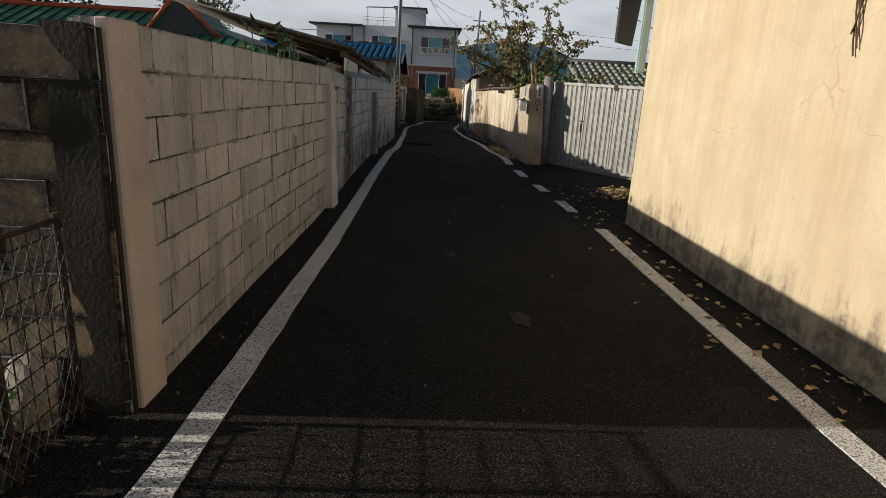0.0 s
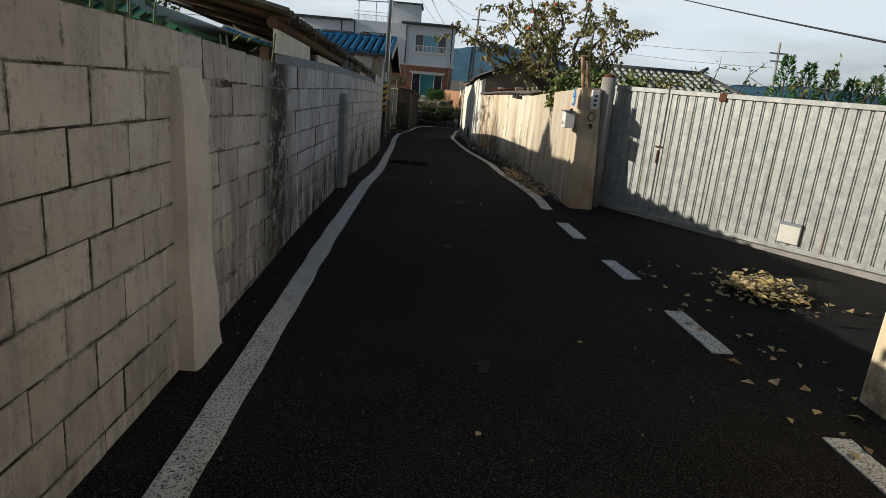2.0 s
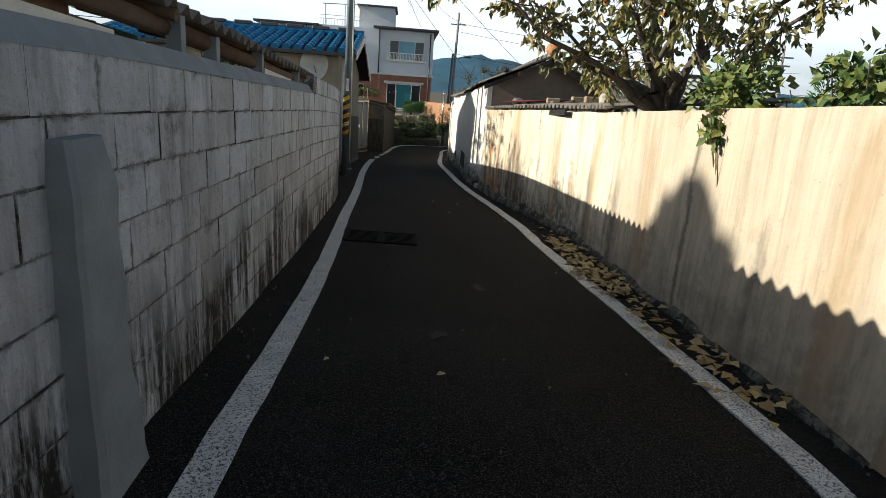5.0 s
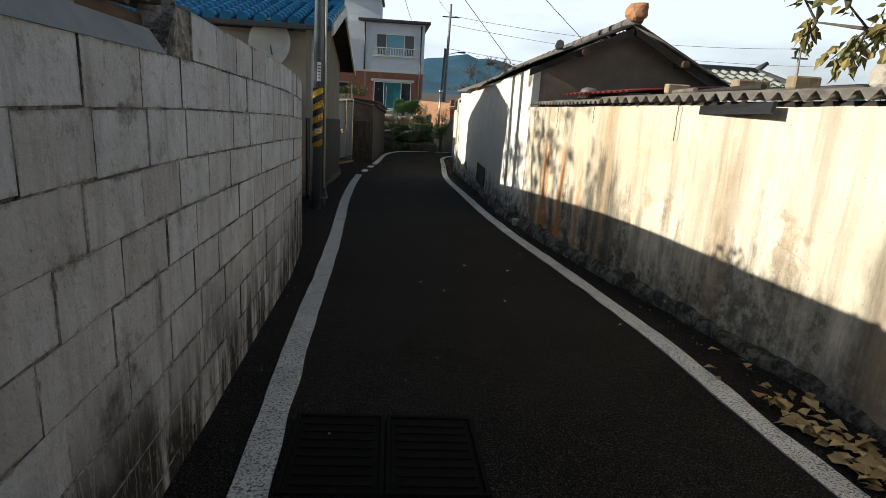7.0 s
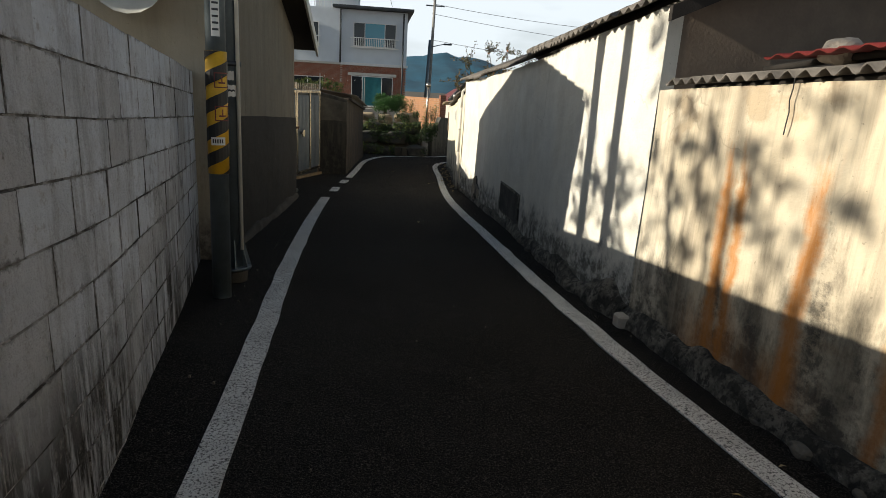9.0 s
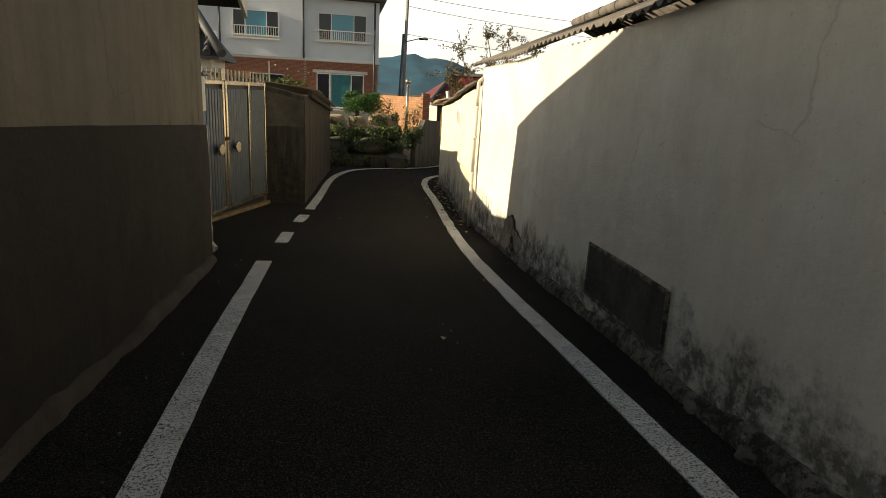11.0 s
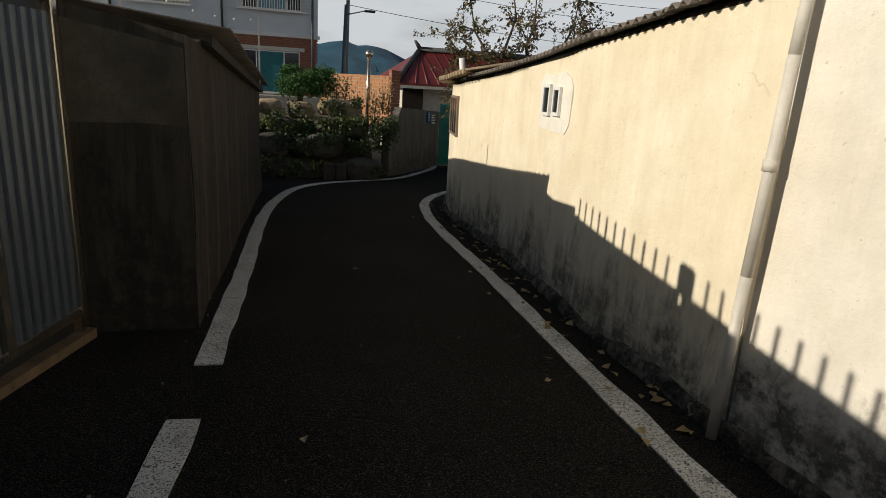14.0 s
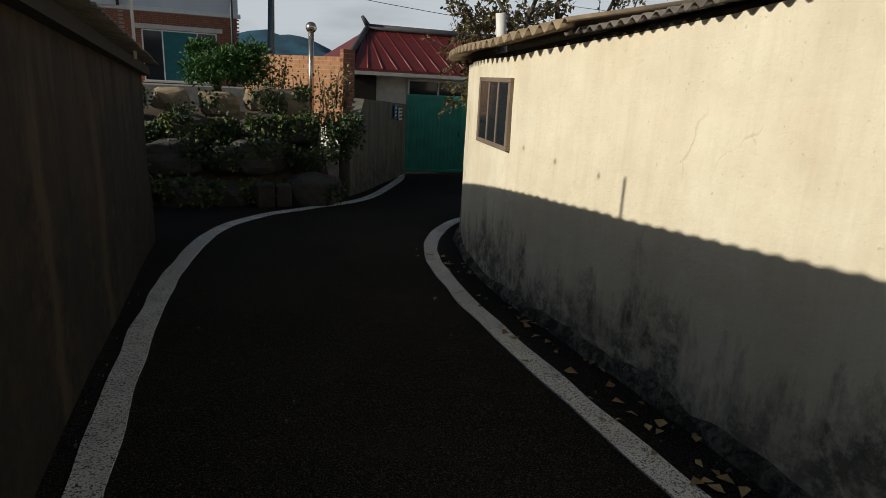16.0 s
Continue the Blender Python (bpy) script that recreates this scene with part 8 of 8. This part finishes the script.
litter("fallen_leaves", "a few pale leaves lying about the lane", M_YELLOWLEAF, 10, 26, lambda r: (r.uniform(-0.9, 1.4), r.uniform(3, 42)), 0.05)
r = random.Random(15)
bm = bmesh.new()
for k in range(500):
    y = r.uniform(0, 42)
    x = r.choice((float(np.interp(y, [0, 16, 24, 30, 40], [-1.4, -1.42, -1.75, -1.8, -1.1])) + abs(r.gauss(0, 0.12)), float(np.interp(y, [0, 6, 7, 11, 17, 24, 33, 40], [2.45, 2.4, 2.4, 1.8, 2.05, 1.42, 1.4, 1.85])) - abs(r.gauss(0, 0.12)), r.uniform(-1, 1.4)))
    s = r.uniform(0.004, 0.012)
    box(bm, x, y, ground_z(x, y) + 0.001, x + s, y + s * 1.3, ground_z(x, y) + 0.004 + s)
tagged(new("grit", mesh_of(bm, "grit", M_RUBBLE)), "fine grit and crumbs along the edges of the lane", "grit", kind="stuff")
M_SCUFF2 = simple("scuffed_tar", (0.022, 0.019, 0.017), 0.9, vary=0.6, scale=30, grain=130, relief=0.5)
for k, (x, y, s) in enumerate(((0.12, 4.2, 0.07), (0.58, 2.5, 0.08), (0.2, 6.3, 0.05), (0.05, 8.9, 0.06), (0.3, 11.2, 0.08), (-0.1, 13.5, 0.06), (0.35, 14.9, 0.06))):
    bm = bmesh.new()
    ring = []
    for j in range(26):
        a = j * 2 * math.pi / 26
        q = s * (1 + 0.9 * noise.noise(Vector((math.cos(a) * 1.8, math.sin(a) * 1.8, k * 3.1))))
        px, py = x + q * math.cos(a), y + 1.5 * q * math.sin(a)
        ring.append(bm.verts.new((px, py, ground_z(px, py) + 0.009)))
    bm.faces.new(ring)
    structure(f"road_patch_{k + 1}", bm, M_SCUFF2, "faint scuffed mark on the asphalt", "road patch")

# ---- weeds and wire fence at the start ----
fence = thing("wire_fence", "rusty fence of welded mesh and chain link beside the lane", "fence", at=(-1.58, -0.6, 0.0))
FA, FB = Vector((-1.635, 0.86, 0.0)), Vector((-1.44, -3.1, 0.0))
fm = frame_m(FA.xy, FB.xy, 0.0)
FL = (FB - FA).length
def fence_top(x):
    return 0.93 + 0.026 * x + 0.015 * math.sin(x * 5.0)
for x in (0.0, 0.47, 1.35, 2.2, 3.05, FL):
    bm = bmesh.new()
    lean_x = 0.03 * math.sin(x * 7)
    cyl(bm, fm @ Vector((x + lean_x, 0.01, -0.1)), fm @ Vector((x, 0.0, fence_top(x) + 0.03)), 0.017, 0.015, 8)
    part("post", bm, M_OLDRUST, fence)
for z in (0.08, 0.0):
    for x0, x1 in ((0.0, 0.47), (0.47, 1.35), (1.35, 2.2), (2.2, 3.05), (3.05, FL)):
        bm = bmesh.new()
        za, zb = (fence_top(x0), fence_top(x1)) if z == 0.0 else (z + 0.03 * x0, z + 0.03 * x1)
        cyl(bm, fm @ Vector((x0, 0, za)), fm @ Vector((x1, 0, zb)), 0.012, 0.012, 8)
        part("rail", bm, M_OLDRUST, fence)
bm = bmesh.new()
for k in range(9):
    t = (k + 0.6) / 9.2
    cyl(bm, fm @ Vector((0, -0.012, t * fence_top(0))), fm @ Vector((FL, -0.012, 0.09 * (1 - t) + t * fence_top(FL))), 0.0045, 0.0045, 5, caps=False)
for k in range(46):
    x = k * FL / 45
    cyl(bm, fm @ Vector((x, -0.018, 0.04 + 0.03 * x)), fm @ Vector((x, -0.018, fence_top(x))), 0.0034, 0.0034, 5, caps=False)
part("mesh", bm, M_OLDRUST, fence, "welded rusty mesh")
bm = bmesh.new()
for k in range(-20, 24):
    for sgn in (1, -1):
        pts = []
        for j in range(18):
            x, z = k * 0.07 + sgn * j * 0.035 + (0.0 if sgn == 1 else 0.035), 0.05 + j * 0.05
            if 0 <= x <= 1.3 and z < fence_top(x):
                pts.append(fm @ Vector((x, 0.02 + 0.004 * (j % 2), z)))
        for a, b in zip(pts, pts[1:]):
            cyl(bm, a, b, 0.0018, 0.0018, 3, caps=False)
part("chain_link", bm, M_STEEL, fence, "grey chain link wire")
tagged(new("rock", mesh_of(rock_bm((-1.80, 0.78, 0.12), 0.10, 0.06, 0.21, 9.1), "rock", M_PALEROCK)), "pale upright stone at the foot of the fence", "rock")
r = random.Random(61)
for k in range(46):
    c = (r.uniform(-2.5, -1.70), r.uniform(-0.2, 0.88), 0.03)
    wd = thing("weed", "bright green leafy weed on the verge", "weed", "weeds at the fence", at=c)
    bm = bmesh.new()
    for j in range(5):
        e = Vector(c) + Vector((r.uniform(-0.1, 0.1), r.uniform(-0.1, 0.1), r.uniform(0.10, 0.32)))
        cyl(bm, c, e, 0.004, 0.002, 4, caps=False)
        for i in range(14):
            leaf(bm, Vector(c).lerp(e, r.uniform(0.2, 1)), rvec(r) + Vector((0, 0, 0.3)), rvec(r), 0.05 * r.uniform(0.6, 1.3), 0.34)
    part("foliage", bm, M_WEED, wd)
# unseen wall behind the start, added to close off the lane
closing = structure("wall_behind", B((-9, -9.6, -0.2, 9, -9.4, 2.4)), M_CONCRETE, "unseen plain cement wall added to close the lane behind", "wall")

# ---- blocks of the left wall and of the mossy front wall ----
BL, BH = 0.415, 0.205


def block_mesh(length, height, depth, mtl, c=0.0022):
    """A block with slightly uneven edges; UVs run over its face from 0 to 1."""
    bm = bmesh.new()
    uv = bm.loops.layers.uv.new("UVMap")
    g = 0.0022
    x0, x1, z0, z1 = g, length - g, g, height - g
    f = [(x0 + (x1 - x0) * k / 3, z0) for k in range(3)] + [(x1, z0), (x1, (z0 + z1) / 2)] + [(x1 - (x1 - x0) * k / 3, z1) for k in range(3)] + [(x0, z1), (x0, (z0 + z1) / 2)]
    wob = [(0.0020 * noise.noise(Vector((k * 1.7, length * 40, 1))), 0.0022 * noise.noise(Vector((k * 2.3, length * 40, 5)))) for k in range(len(f))]
    cx, cz = length / 2, height / 2
    front = [bm.verts.new((x + wx_ + math.copysign(c, cx - x), 0.0, z + wz_ + math.copysign(c, cz - z))) for (x, z), (wx_, wz_) in zip(f, wob)]
    mid = [bm.verts.new((x + wx_, c * 1.3, z + wz_)) for (x, z), (wx_, wz_) in zip(f, wob)]
    back = [bm.verts.new((x, depth, z)) for x, z in f]
    ff = bm.faces.new(front)
    for lp in ff.loops:
        lp[uv].uv = (lp.vert.co.x / length, lp.vert.co.z / height)
    n = len(f)
    for a, b in ((front, mid), (mid, back)):
        for k in range(n):
            bm.faces.new((a[k], a[(k + 1) % n], b[(k + 1) % n], b[k])).material_index = 1
    bmesh.ops.recalc_face_normals(bm, faces=bm.faces[:])
    return bm


def lay_blocks(parent, path, top_of, mtl, seed, single, first=0.0, last=1e9, jitter=0.003, courses=range(11)):
    """Blocks in stretcher bond, courses parallel to the wall top; single(y) says which are objects of their own."""
    r = random.Random(seed)
    arc = [0.0]
    for a, b in zip(path, path[1:]):
        arc.append(arc[-1] + (b - a).length)
    def at(s):
        s = max(0.0, min(arc[-1] - 1e-4, s))
        return Vector((float(np.interp(s, arc, [p.x for p in path])), float(np.interp(s, arc, [p.y for p in path]))))
    shared, rest = {}, bmesh.new()
    # a step in the wall top splits the blocks that would cross it
    tops = [top_of(p.x, p.y) for p in path]
    steps = []
    for k in range(len(path) - 1):
        if tops[k + 1] - tops[k] > 0.1:
            a, b = arc[k], arc[k + 1]
            for _ in range(20):
                h = (a + b) / 2
                q = at(h)
                a, b = (a, h) if top_of(q.x, q.y) > tops[k] + 0.08 else (h, b)
            steps.append(b)
    for row in courses:
        runs, s = [], (-BL / 2 if row % 2 else 0.0)
        while s < arc[-1]:
            step = BL + 0.05 * noise.noise(Vector((s * 3.1, row * 2.7, seed)))
            a, b = max(0.0, s), min(arc[-1], s + step)
            s += step
            cut = [c for c in steps if a < c < b]
            runs += [(a, cut[0]), (cut[0], b)] if cut else [(a, b)]
        for a, b in runs:
            if b - a < 0.03:
                continue
            p, q = at(a + 1e-3), at(b - 1e-3)
            if p.y < first or q.y > last:
                continue
            zt, zq = top_of(p.x, p.y), top_of(q.x, q.y)
            if abs(zt - zq) > 0.1:
                zt = zq = top_of(*at((a + b) / 2))
            z, z2 = zt - (row + 1) * BH, zq - (row + 1) * BH
            if z + BH < ground_z(p.x, p.y) + 0.01:
                continue
            d = (q - p)
            ln = round(d.length + 0.002, 2)
            d = d.normalized()
            sh = (z2 - z) / max(0.05, (q - p).length)
            j = r.uniform(-jitter, jitter)
            m = Matrix(((d.x, -d.y, 0, p.x - d.y * j), (d.y, d.x, 0, p.y + d.x * j), (sh, 0, 1, z), (0, 0, 0, 1)))
            if single(p.y):
                if ln not in shared:
                    shared[ln] = mesh_of(block_mesh(ln, BH, 0.12, mtl), "block", mtl)
                    shared[ln].materials.append(M_JOINT)
                ob = new("block", shared[ln])
                ob.parent = parent
                ob.matrix_basis = Matrix.Translation(-parent.location) @ m
            else:
                bm = block_mesh(ln, BH, 0.12, mtl)
                bmesh.ops.transform(bm, matrix=m, verts=bm.verts[:])
                me = bpy.data.meshes.new("t")
                bm.to_mesh(me)
                bm.free()
                rest.from_mesh(me)
                bpy.data.meshes.remove(me)
    if len(rest.verts):
        ob = part("blockwork", rest, mtl, parent)
        ob.data.materials.append(M_JOINT)
        tagged(ob, kind="stuff")
    else:
        rest.free()


def course_top(x, y):
    return LEFT_TOP(x, y) - (BH if y > 17.195 else 0.0)


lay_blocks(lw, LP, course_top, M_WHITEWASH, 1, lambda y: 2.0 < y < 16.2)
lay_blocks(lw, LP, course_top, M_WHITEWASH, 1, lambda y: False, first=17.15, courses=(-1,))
fw = bpy.data.objects["wall_front"]
lay_blocks(fw, [Vector((-6.5, 0.955)), Vector((-1.45, 0.955))], lambda x, y: 1.70 + 0.006 * x, M_DARKBLOCK, 2, lambda y: True, jitter=0.010)
